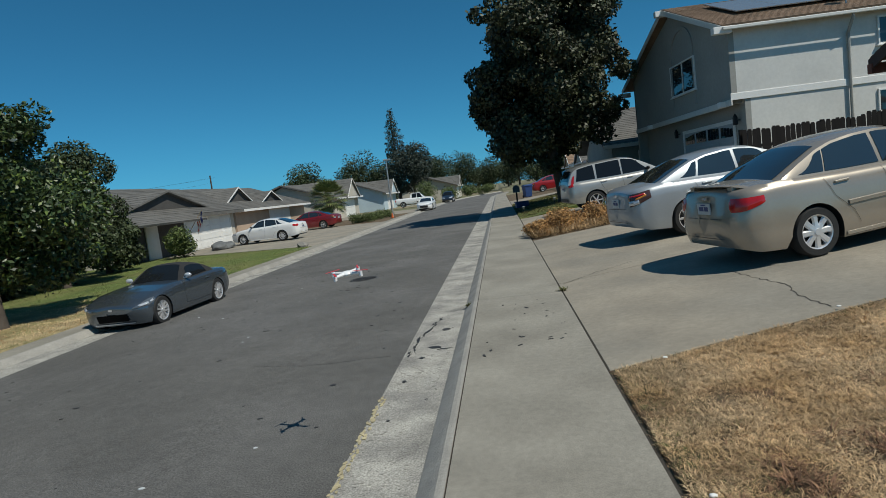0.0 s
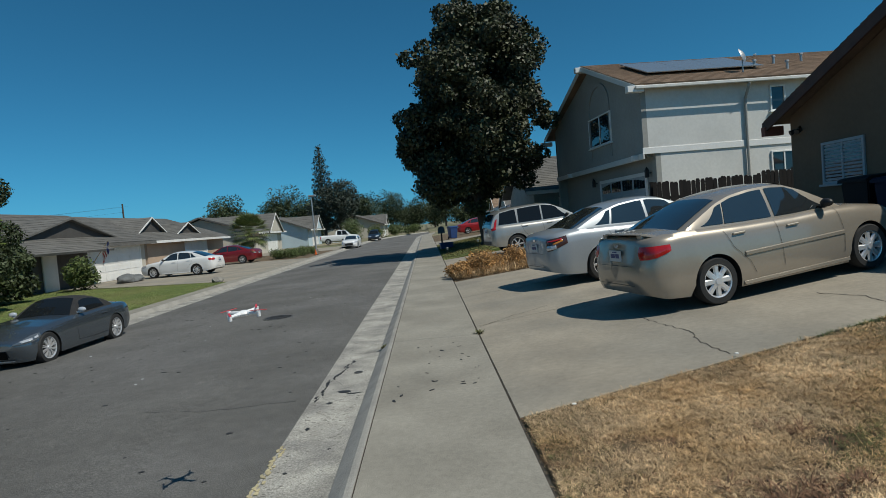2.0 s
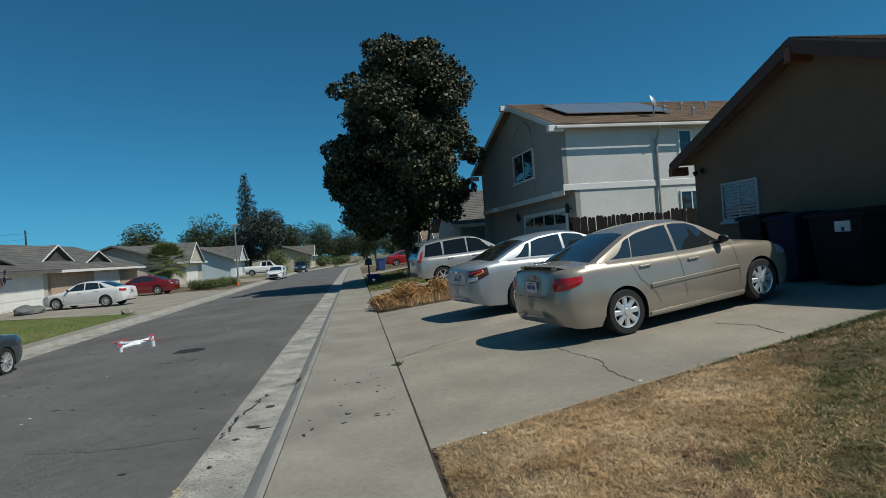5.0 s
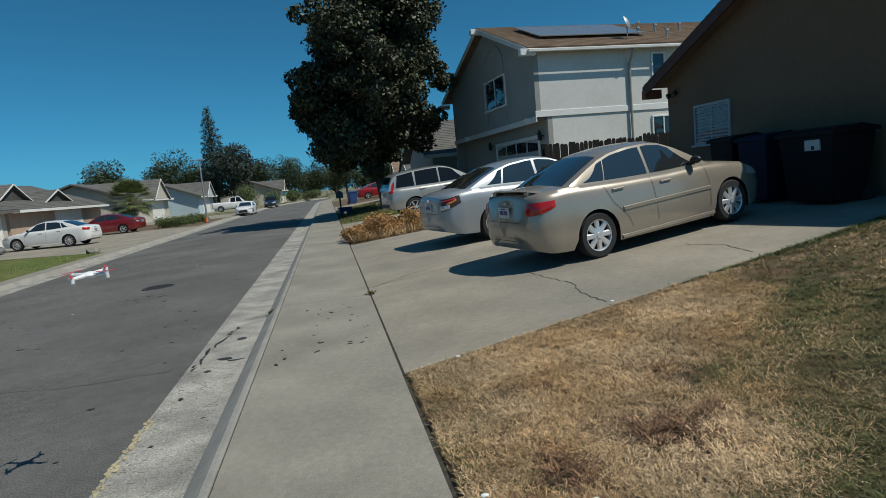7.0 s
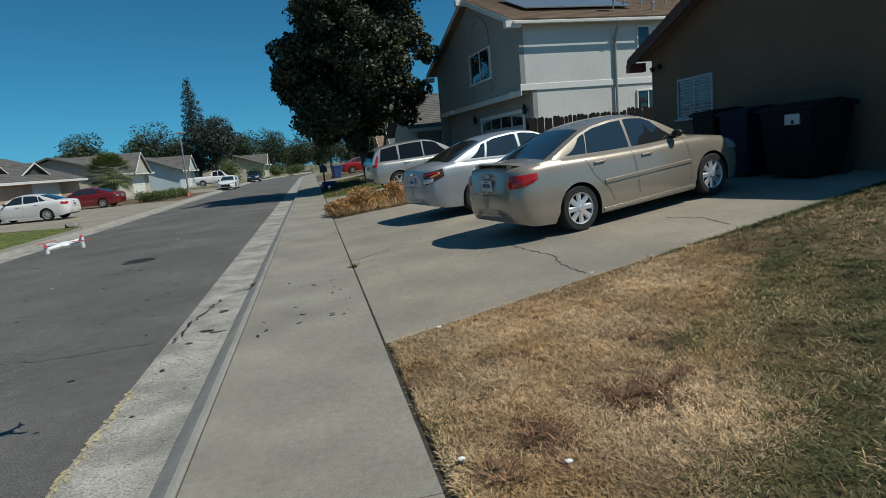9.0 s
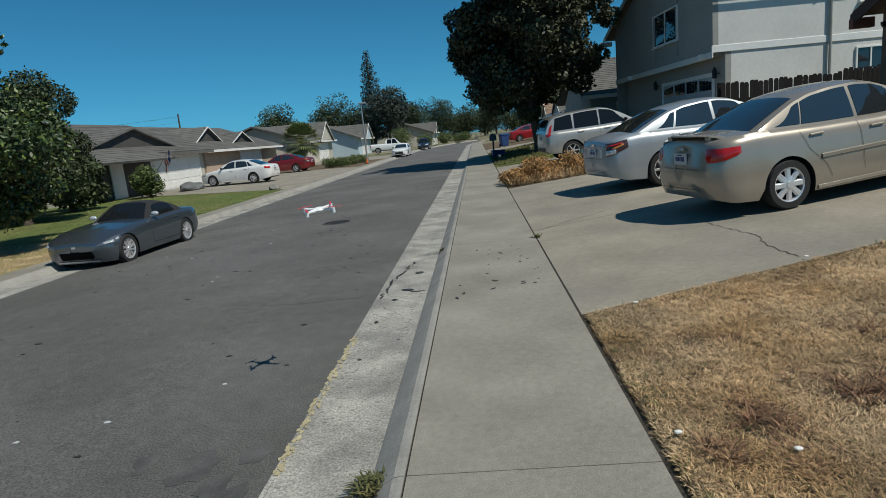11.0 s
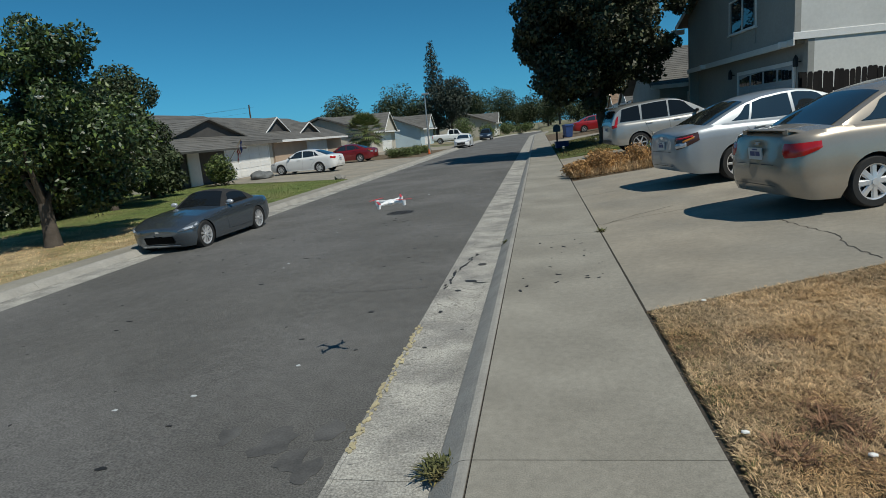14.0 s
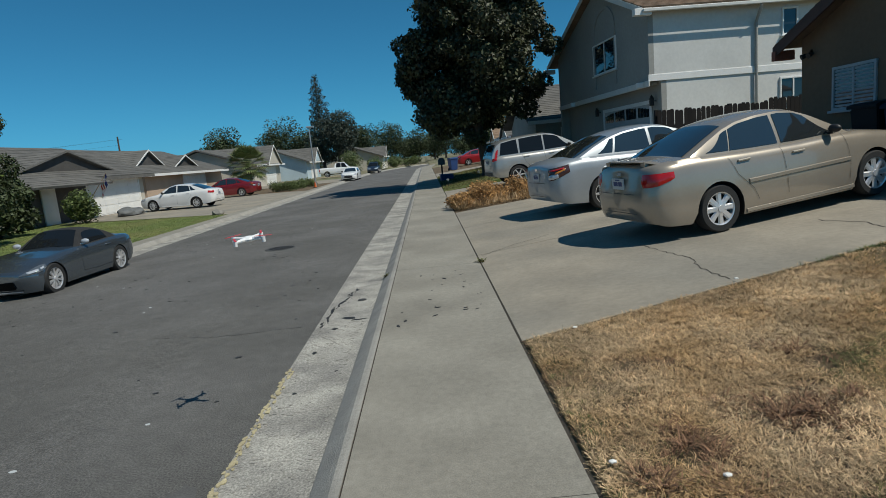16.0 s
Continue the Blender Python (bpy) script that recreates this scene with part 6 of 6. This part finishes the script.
for k in range(24):
    x, y = rnd.uniform(-0.5, 0.55), rnd.uniform(5.8, 8.4)
    flake(bm, max(-0.55, min(0.6, x)), y, 0.003, rnd.uniform(0.008, 0.026), 900 + k, rnd.uniform(0.8, 2.4), 0.8, 7, rnd.uniform(0, 3))
tagged(new("leaf_litter", mesh_of("leaf_litter", bm, M_WET)), "dark scraps of leaf on the sidewalk", "litter", kind="stuff")
bm = B()
for k in range(16):
    x, y = rnd.uniform(-6.5, -1.8), rnd.uniform(3, 18)
    flake(bm, x, y, crown(x) + 0.001, rnd.uniform(0.008, 0.022), 1200 + k, 1.3, 1, 7)
tagged(new("paper_scraps", mesh_of("paper_scraps", bm, M_PLATE)), "pale scraps lying on the asphalt", "litter", kind="stuff")
for x, y in ((0.78, 2.82), (1.24, 2.54), (1.14, 5.02), (2.9, 5.62)):
    o = thing("paper_scrap", Matrix.Translation((x, y, slope_r(x) + 0.035)), "small white scrap lying in the dry grass", "litter", "white scraps")
    bm = B()
    bmesh.ops.create_icosphere(bm, subdivisions=1, radius=0.02, matrix=Matrix.Diagonal((1.2, 0.9, 0.5, 1)))
    part("paper", bm, M_WHITE, o)


def lid(name, x, y, z, r, label, cat):
    o = thing(name, Matrix.Translation((x, y, z)), label, cat)
    bm = B()
    tube(bm, (0, 0, -0.03), (0, 0, 0.005), r, r, 32)
    part("plate", bm, M_IRON, o)
    if r > 0.2:
        bm = B()
        for i in range(-5, 6):
            w = math.sqrt(max(0.0, 0.9 - (i / 6) ** 2)) * r * 0.95
            box(bm, (-w, i * r / 6 - 0.012, 0.005), (w, i * r / 6 + 0.012, 0.010))
        part("tread", bm, M_IRON, o)
    bm = B()
    n_ = 32
    ra = [[bm.verts.new((q * math.cos(2 * math.pi * k / n_), q * math.sin(2 * math.pi * k / n_), zz)) for k in range(n_)] for q, zz in ((r * 1.02, 0.006), (r * 1.14, 0.006), (r * 1.15, -0.03))]
    for a, b in zip(ra, ra[1:]):
        for k in range(n_):
            bm.faces.new((a[k], a[(k + 1) % n_], b[(k + 1) % n_], b[k]))
    part("ring", bm, M_STAIN, o)


lid("manhole_cover", -3.56, 13.62, crown(-3.56), 0.31, "round cast-iron manhole cover set in the asphalt", "manhole")
lid("survey_cap", -1.05, 7.69, zg(-1.05), 0.05, "small round metal cap set in the gutter", "cap")


# ---------- grass ----------
def blades(n, area, length, width, seed, zf, flat=0.55, keep=None, clump=0):
    """Grass blades as narrow tapering quads, leaning at random, or fanning out of tufts of about clump blades."""
    rg_ = np.random.default_rng(seed)
    if clump:
        cc = np.stack([rg_.uniform(area[0], area[1], n // clump), rg_.uniform(area[2], area[3], n // clump)], 1)
        own = rg_.integers(0, len(cc), n)
        off = rg_.normal(0, 0.013, (n, 2)) * rg_.uniform(0.5, 1.6, len(cc))[own][:, None]
        p = cc[own] + off
        a = np.arctan2(off[:, 1], off[:, 0]) + rg_.normal(0, 0.8, n)
        l_ = length * rg_.uniform(0.55, 1.5, len(cc))[own] * rg_.uniform(0.6, 1.3, n)
        el = rg_.uniform(0.05, 1.1, n) * (1 - flat) + rg_.uniform(0.0, 0.45, len(cc))[own]
    else:
        p = np.stack([rg_.uniform(area[0], area[1], n), rg_.uniform(area[2], area[3], n)], 1)
        a = 2.2 * np.sin(p[:, 0] * 23 + 3 * np.sin(p[:, 1] * 17)) + 2.2 * np.cos(p[:, 1] * 29 + 2 * np.sin(p[:, 0] * 13)) + rg_.normal(0, 1.8, n)
        l_ = length * rg_.uniform(0.5, 1.4, n)
        el = rg_.uniform(0.1, 1.2, n) * (1 - flat) + 0.15
    if keep is not None:
        ok = (p[:, 0] > area[0]) & keep(p[:, 0], p[:, 1], rg_)
        p, a, l_, el = p[ok], a[ok], l_[ok], el[ok]
    n = len(p)
    d = np.stack([np.cos(a) * np.cos(el), np.sin(a) * np.cos(el), np.sin(el)], 1)
    s = np.stack([-np.sin(a), np.cos(a), np.zeros(n)], 1) * (width * rg_.uniform(0.6, 1.3, n))[:, None]
    base = np.stack([p[:, 0], p[:, 1], np.vectorize(zf)(p[:, 0]) - 0.012], 1)
    mid = base + d * (l_ * 0.55)[:, None] + np.array((0, 0, 0.004))
    tip = base + d * l_[:, None] * np.array((1, 1, 0.75))
    v = np.stack([base - s * 0.5, mid - s, tip, mid + s], 1).reshape(-1, 3)
    return v, np.arange(4 * n).reshape(-1, 4)


def patch_noise(x, y, f, k):
    return (np.sin(x * f * 1.3 + k) * np.cos(y * f * 1.7 + 2 * k) + np.sin((x + y) * f * 0.9 + 3.1 * k) + np.sin((x * 0.7 - y * 1.2) * f * 2.3 + k)) / 3


edge = lambda x: 5.0 + (x - WALK_R) * 0.2635 - 0.03
def near_blob(x, y, blobs):
    w = np.zeros_like(x)
    for bx, by, r in blobs:
        w = np.maximum(w, np.exp(-(((x - bx) ** 2 + (y - by) ** 2) / r ** 2)))
    return w


BROWN = [(1.28, 4.08, 0.22), (1.9, 2.97, 0.26), (1.21, 2.89, 0.20), (1.55, 4.0, 0.12), (2.4, 3.6, 0.2), (4.6, 5.4, 0.4)]
inside = lambda x, y: y < edge(x)
corner = lambda x, y: np.maximum(np.clip((x - 0.80 * y + 0.30 + 0.5 * patch_noise(x, y, 2.1, 0.7)) / 1.0, 0, 0.82), near_blob(x, y, [(4.0, 3.5, 0.7), (4.7, 4.2, 0.6), (3.5, 2.7, 0.6)]))
straw_keep = lambda x, y, g: inside(x, y) & (g.random(len(x)) > 0.9 * near_blob(x, y, BROWN) + 0.95 * corner(x, y) + 0.45 * np.exp(-(x - WALK_R) / 0.22) + 0.45 * np.clip(patch_noise(x, y, 3.3, 2.4), 0, 1))
brown_keep = lambda x, y, g: inside(x, y) & (g.random(len(x)) < 0.08 + 0.9 * near_blob(x, y, BROWN) + 0.5 * np.clip(patch_noise(x, y, 1.7, 0.4), 0, 1) * (1 - corner(x, y)))
green_keep = lambda x, y, g: inside(x, y) & (g.random(len(x)) < 0.9 * np.exp(-(edge(x) - y) / 0.10) * np.clip((x - 3.2) / 2.0, 0.25, 1) + 0.6 * np.exp(-(x - WALK_R) / 0.25) + 0.55 * np.clip(patch_noise(x, y, 1.1, 1.9), 0, 1) * np.clip((x - 1.0) / 4.0, 0.12, 1) + 1.0 * corner(x, y))
NEAR, AREA = (WALK_R + 0.045, 4.6, 1.5, 5.7), (WALK_R + 0.045, 9.0, 1.2, 7.25)
past = lambda x, y: (x > 4.6) | (y > 5.7)
for nm, n_, area, L_, w_, kp, mt, lb, sd, cl in (
        ("dry_grass", 380000, NEAR, 0.054, 0.0021, straw_keep, M_STRAW, "dead straw-coloured lawn grass in tufts", 1, 15),
        ("dry_grass", 190000, AREA, 0.068, 0.0036, lambda x, y, g: past(x, y) & straw_keep(x, y, g), M_STRAW, "dead straw-coloured grass towards the house", 4, 22),
        ("dry_grass", 90000, (WALK_R + 0.045, 9.0, -7.0, 1.5), 0.09, 0.006, straw_keep, M_STRAW, "dead straw-coloured grass along the sidewalk", 5, 14),
        ("brown_grass", 170000, AREA, 0.055, 0.0022, brown_keep, M_BROWNBLADE, "brown matted tufts in the dead lawn", 2, 18),
        ("green_grass", 150000, (1.6, 4.8, 1.4, 4.8), 0.05, 0.0024, lambda x, y, g: inside(x, y) & (g.random(len(x)) < corner(x, y)), M_GREENBLADE, "denser green and olive grass of the lawn's corner", 6, 20),
        ("green_grass", 300000, AREA, 0.055, 0.0026, green_keep, M_GREENBLADE, "sparse green grass surviving in the lawn", 3, 24)):
    o = new(nm, leaf_mesh(nm, blades(n_, area, L_, w_, sd, slope_r, 0.5, kp, cl), mt))
    tagged(o, lb, "grass", kind="stuff")
o = new("edge_grass", leaf_mesh("edge_grass", blades(60000, (3.6, 8.6, 5.4, 7.2), 0.075, 0.0035, 31, slope_r, 0.4, lambda x, y, g: (y < edge(x) + 0.02) & (y > edge(x) - 0.05 - 0.09 * g.random(len(x)) * np.clip((x - 3.6) / 1.5, 0.2, 1.6)) & (g.random(len(x)) < np.clip((x - 3.4) / 1.5, 0.15, 1))), M_EDGEBLADE))
tagged(o, "greener grass along the driveway edge", "grass", kind="stuff")
TUFTS = [(1.92, 3.1, 0.2), (2.08, 2.98, 0.2), (1.75, 3.16, 0.16), (1.9, 2.95, 0.16), (1.3, 2.8, 0.12), (1.22, 3.1, 0.1), (2.3, 3.9, 0.1), (0.95, 2.6, 0.1), (1.28, 2.45, 0.14)]
vv, ff = [], []
for k, (x, y, r) in enumerate(TUFTS):
    v, f = blades(220, (x - r, x + r, y - r, y + r), 0.10, 0.0035, 50 + k, slope_r, 0.35, None, 30)
    ff.append(f + sum(len(q) for q in vv))
    vv.append(v)
tagged(new("grass_tuft", leaf_mesh("grass_tuft", (np.concatenate(vv), np.concatenate(ff)), M_BROWNBLADE)), "coarse dark dry tufts in the lawn", "grass", kind="stuff")
o = new("lawn_blades", leaf_mesh("lawn_blades", blades(90000, (-24, WALK2 - 0.05, 14.5, 33), 0.06, 0.006, 7, lambda x: slope_l(x) + 0.01, 0.2, lambda x, y, g: (y < 27.5 - (x - WALK2) * 0.46 - 0.1) & (y > 15.4 + (x - WALK2) * 0.15)), M_MOWN))
tagged(o, "short green grass of the front lawn", "grass", kind="stuff")
o = new("verge_blades", leaf_mesh("verge_blades", blades(60000, (-16, WALK2 - 0.02, 3, 16.5), 0.07, 0.005, 8, slope_l, 0.3, lambda x, y, g: y < 16.5 + (x - WALK2) * 0.2), M_STRAW))
tagged(o, "dry yellow grass of the verge", "grass", kind="stuff")
o = new("middle_lawn_blades", leaf_mesh("middle_lawn_blades", blades(20000, (WALK_R + 0.03, 7.5, 26.9, 44), 0.11, 0.012, 9, lambda x: 0.13 * (x - WALK_R) + 0.005, 0.2), M_GREENBLADE))
tagged(o, "patchy grass below the big tree", "grass", kind="stuff")
for x, y, r, n_ in ((-0.80, 2.66, 0.12, 700), (-0.74, 8.88, 0.07, 350), (WALK_R + 0.02, 8.88, 0.05, 90)):
    zz = -0.10 if x < 0 else 0.0
    wd = thing("weed", Matrix.Translation((x, y, zz)), "small green weed growing out of the concrete joint", "weed", "weeds in the joints")
    v, f = blades(n_, (-r, r, -r * 0.8, r * 0.8), 0.09, 0.006, int(y * 10), lambda q: 0.01, 0.3, lambda a, b, g: (a * a + b * b * 1.5) < r * r)
    ob_ = new("leaf_tuft", leaf_mesh("leaf_tuft", (v, f), M_GREENBLADE))
    ob_.parent = wd

# dying plants in the bed
PL = [(0.95, 17.5, 0.6, 0.55), (1.5, 17.6, 0.6, 0.62), (2.05, 17.75, 0.55, 0.6), (2.6, 17.8, 0.55, 0.55), (3.1, 17.9, 0.5, 0.5), (3.7, 18.1, 0.6, 0.6), (0.9, 18.3, 0.5, 0.5), (1.6, 18.6, 0.5, 0.55)]
for k, (x, y, r, hh) in enumerate(PL):
    shrub("withered orange-brown shrub in the dry bed", (x, y, slope_r(x)), (r * (0.8 + 0.11 * (k * 3 % 5)), r * 0.8, hh * (0.75 + 0.16 * (k * 2 % 4))), 3200, 0.062, M_LEAF_DRY, 200 + k, group="withered shrubs")
for k, (x, y, r, hh) in enumerate([(3.5, 18.7, 0.6, 0.62), (4.2, 18.9, 0.6, 0.68), (4.8, 19.0, 0.55, 0.62)]):
    shrub("half-green shrub with reddish leaves in the bed", (x, y, slope_r(x)), (r, r * 0.9, hh), 1600, 0.09, M_LEAF_HEDGE, 220 + k, group="withered shrubs")

o = new("dry_stalks", leaf_mesh("dry_stalks", blades(6000, (WALK_R + 0.05, 4.4, 17.0, 19.0), 0.42, 0.006, 77, slope_r, 0.0), M_STRAW))
tagged(o, "dry straw-like stalks in the planting bed", "grass", kind="stuff")

# ---------- bins by the brown house ----------
def wheelie_bin(name, m, w, d, hgt, material, label, tag=False):
    b_ = thing(name, m, label, "bin", "bins")
    bm = B()
    lo = [(-w * 0.40, -d * 0.40), (w * 0.40, -d * 0.40), (w * 0.40, d * 0.40), (-w * 0.40, d * 0.40)]
    hi = [(-w * 0.5, -d * 0.5), (w * 0.5, -d * 0.5), (w * 0.5, d * 0.5), (-w * 0.5, d * 0.5)]
    va = [bm.verts.new((x, y, 0.05)) for x, y in lo]
    vb = [bm.verts.new((x, y, hgt - 0.1)) for x, y in hi]
    bm.faces.new(va)
    bm.faces.new(vb)
    for i in range(4):
        bm.faces.new((va[i], va[(i + 1) % 4], vb[(i + 1) % 4], vb[i]))
    bmesh.ops.bevel(bm, geom=list(bm.edges), offset=0.02, segments=2, affect="EDGES")
    part("bin_body", bm, material, b_, "", True)
    bm = B()
    prism(bm, [(-d * 0.55, hgt - 0.10), (d * 0.54, hgt - 0.10), (d * 0.54, hgt - 0.04), (d * 0.1, hgt + 0.03), (-d * 0.45, hgt - 0.01), (-d * 0.55, hgt - 0.05)], 0, -w * 0.54, w * 0.54)
    part("lid", bm, material, b_)
    for sx in (-1, 1):
        bm = B()
        tube(bm, (sx * w * 0.42 - 0.03, d * 0.42, 0.12), (sx * w * 0.42 + 0.03, d * 0.42, 0.12), 0.12, 0.12, 16)
        part("bin_wheel", bm, M_TYRE, b_)
    bm = B()
    tube(bm, (-w * 0.4, d * 0.56, hgt - 0.08), (w * 0.4, d * 0.56, hgt - 0.08), 0.018, 0.018, 8)
    part("handle", bm, material, b_)
    if tag:
        bm = B()
        box(bm, (w * 0.02, -d * 0.5 - 0.012, hgt * 0.72), (w * 0.28, -d * 0.47, hgt * 0.86))
        lb = part("label", bm, M_PLATE, b_, "white label with unreadable print")
        bm = B()
        box(bm, (w * 0.14, -d * 0.5 - 0.016, hgt * 0.73), (w * 0.19, -d * 0.5 - 0.010, hgt * 0.78))
        part("label_marks", bm, M_BLACK, lb)
    return b_


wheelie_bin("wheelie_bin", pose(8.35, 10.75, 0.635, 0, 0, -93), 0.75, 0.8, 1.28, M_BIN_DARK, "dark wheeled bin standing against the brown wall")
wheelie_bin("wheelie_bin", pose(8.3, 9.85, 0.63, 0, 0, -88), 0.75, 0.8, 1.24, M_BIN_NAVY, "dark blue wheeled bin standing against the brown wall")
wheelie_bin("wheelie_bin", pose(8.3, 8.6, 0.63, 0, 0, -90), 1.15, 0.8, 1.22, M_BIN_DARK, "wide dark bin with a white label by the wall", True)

# ---------- along the far lawn: letterbox, boxes, path lights ----------
mb = thing("letterbox", Matrix.Translation((0.95, 38.6, 0.03)), "grey letterbox on a post beside the sidewalk", "letterbox")
bm = B()
box(bm, (-0.05, -0.05, -0.1), (0.05, 0.05, 0.95), 0.006)
part("post", bm, M_BARK, mb)
bm = B()
prism(bm, [(-0.22, 0.95), (0.22, 0.95), (0.22, 1.25), (0.15, 1.37), (0.0, 1.42), (-0.15, 1.37), (-0.22, 1.25)], 1, -0.28, 0.28)
part("box", bm, mat("letterbox_paint", (0.10, 0.13, 0.15), 0.6, scale=4, vary=0.1), mb)
tote = thing("plastic_tote", pose(1.15, 36.6, 0.06, 0, 0, 8), "bright blue open plastic tote on the grass", "box")
bm = B()
for lo, hi in (((-0.38, -0.25, 0), (0.38, 0.25, 0.03)), ((-0.38, -0.25, 0.03), (-0.35, 0.25, 0.36)), ((0.35, -0.25, 0.03), (0.38, 0.25, 0.36)), ((-0.35, -0.25, 0.03), (0.35, -0.22, 0.36)), ((-0.35, 0.22, 0.03), (0.35, 0.25, 0.36))):
    box(bm, lo, hi)
part("shell", bm, M_BIN_BLUE, tote)
bm = B()
box(bm, (-0.42, -0.29, 0.33), (0.42, -0.25, 0.38))
box(bm, (-0.42, 0.25, 0.33), (0.42, 0.29, 0.38))
part("rim", bm, M_BIN_BLUE, tote)
wheelie_bin("wheelie_bin", pose(2.3, 52.6, 0.14, 0, 0, 20), 0.7, 0.75, 1.1, M_BIN_BLUE, "blue wheeled bin standing on the lawn edge")
for x, y in ((2.6, 30.5), (0.95, 29.2)):
    pl_ = thing("path_light", Matrix.Translation((x, y, 0.13 * (x - WALK_R))), "small dark solar path light on a stake", "garden light", "path lights")
    bm = B()
    tube(bm, (0, 0, -0.1), (0, 0, 0.34), 0.012, 0.012, 6)
    part("stake", bm, M_BLACK, pl_)
    bm = B()
    tube(bm, (0, 0, 0.30), (0, 0, 0.38), 0.045, 0.05, 10)
    tube(bm, (0, 0, 0.38), (0, 0, 0.42), 0.085, 0.02, 10)
    part("lamp_head", bm, M_GALV, pl_)

# ---------- street furniture ----------
sl_ = thing("street_lamp", Matrix.Translation((-9.95, 53.0, 0.0)), "slim galvanised street lamp with a short arm", "street lamp")
bm = B()
tube(bm, (0, 0, -0.2), (0.0, 0, 5.1), 0.085, 0.05, 12)
part("pole", bm, M_GALV, sl_, "", True)
bm = B()
tube(bm, (0, 0, 5.05), (0.35, 0, 5.2), 0.03, 0.03, 8)
part("arm", bm, M_GALV, sl_)
bm = B()
box(bm, (-0.25, -0.12, 5.12), (0.42, 0.12, 5.26), 0.03)
part("lamp_head", bm, M_GALV, sl_)
up = thing("utility_pole", Matrix.Translation((-45.0, 90, 0.0)), "distant wooden utility pole behind the roofs", "utility pole")
bm = B()
tube(bm, (0, 0, -0.2), (0, 0, 8.6), 0.16, 0.11, 10)
part("pole", bm, M_BARK, up)
for dz, dx in ((8.0, -0.8), (8.0, 0.8), (7.2, 0.0)):
    cv = bpy.data.curves.new("power_line", "CURVE")
    cv.dimensions = "3D"
    cv.bevel_depth = 0.008
    sp = cv.splines.new("POLY")
    sp.points.add(16)
    for k in range(17):
        u = k / 16
        sp.points[k].co = (-45 + dx - 55 * u, 90 - 25 * u, dz - 1.2 * 4 * u * (1 - u), 1)
    cv.materials.append(M_BLACK)
    tagged(new("power_line", cv), "thin black overhead power line", "power line", "power lines")
rk = thing("boulder", Matrix.Translation((-9.9, 27.8, 0.0)), "grey boulder at the corner of the lawn", "rock")
bm = B()
bmesh.ops.create_icosphere(bm, subdivisions=3, radius=0.22, matrix=Matrix.Diagonal((1.25, 0.9, 0.75, 1)))
for v in bm.verts:
    v.co *= 1 + 0.4 * noise.noise(v.co * 7)
    v.co.z += 0.08
part("stone", bm, M_STONE, rk, "", True)
tp = thing("tarpaulin", Matrix.Translation((-17.2, 34.4, 0.08)), "crumpled grey tarpaulin heap in front of the garage", "tarpaulin")
bm = B()
bmesh.ops.create_icosphere(bm, subdivisions=4, radius=1.0, matrix=Matrix.Diagonal((0.6, 1.0, 0.36, 1)))
for v in bm.verts:
    v.co += v.co.normalized() * 0.22 * noise.noise(v.co * 3.1)
    v.co.z = max(v.co.z, -0.05)
part("cloth", bm, M_TARP, tp, "", True)
fg = thing("flag", Matrix.Translation((-18.9, 34.6, 1.75)), "small striped flag hanging from a tilted staff", "flag")
bm = B()
tube(bm, (-0.4, 0, -0.5), (0.75, -0.3, 0.75), 0.02, 0.016, 8)
part("staff", bm, M_TAN_WOOD, fg)
for k in range(7):
    bm = B()
    rows_ = []
    for j in range(7):
        u = j / 6
        w0 = 0.06 * math.sin(u * 7 + k)
        rows_.append([bm.verts.new((0.72 - 0.75 * (k + q) / 7 * 0.75, -0.29 + w0 + 0.26 * (k + q) / 7, 0.72 - 0.8 * (k + q) / 7 - 0.62 * u)) for q in (0, 1)])
    for p, q in zip(rows_, rows_[1:]):
        bm.faces.new((p[0], p[1], q[1], q[0]))
    part("stripe", bm, M_FLAG_B if k < 2 else (M_FLAG_R if k % 2 else M_WHITE), fg)
hl = thing("traffic_cone", Matrix.Translation((-9.6, 50.8, 0.01)), "small orange cone near the street lamp", "cone")
bm = B()
tube(bm, (0, 0, 0.02), (0, 0, 0.45), 0.13, 0.03, 12)
part("cone", bm, mat("orange_plastic", (0.6, 0.12, 0.02), 0.5, scale=4, vary=0.1), hl)
bm = B()
box(bm, (-0.18, -0.18, 0), (0.18, 0.18, 0.03), 0.005)
part("base", bm, M_BLACK, hl)

# ---------- hovering drone ----------
dr = thing("quadcopter", pose(-1.33, 4.16, 1.22, 4, -3, 20), "small white quadcopter with red propellers hovering over the road", "drone")
bm = B()
bmesh.ops.create_uvsphere(bm, u_segments=14, v_segments=8, radius=1, matrix=Matrix.Diagonal((0.055, 0.04, 0.022, 1)))
part("hull", bm, M_DRONE_WHITE, dr, "", True)
for sx in (-1, 1):
    for sy in (-1, 1):
        ax_, ay_ = sx * 0.095, sy * 0.085
        bm = B()
        tube(bm, (sx * 0.025, sy * 0.02, 0.002), (ax_, ay_, 0.004), 0.014, 0.010, 8)
        ar = part("arm", bm, M_DRONE_WHITE, dr, "", True)
        bm = B()
        tube(bm, (ax_, ay_, -0.022), (ax_, ay_, 0.016), 0.013, 0.016, 10)
        part("motor_pod", bm, M_DRONE_WHITE, ar, "", True)
        bm = B()
        for q in (0, math.pi):
            mm_ = Matrix.Translation((ax_, ay_, 0.022)) @ Matrix.Rotation(0.5 * sx + sy + q, 4, "Z")
            box(bm, (0.0, -0.007, -0.001), (0.062, 0.007, 0.001), 0.0, mm_)
        part("propeller", bm, M_DRONE_RED, ar, "red plastic propeller")
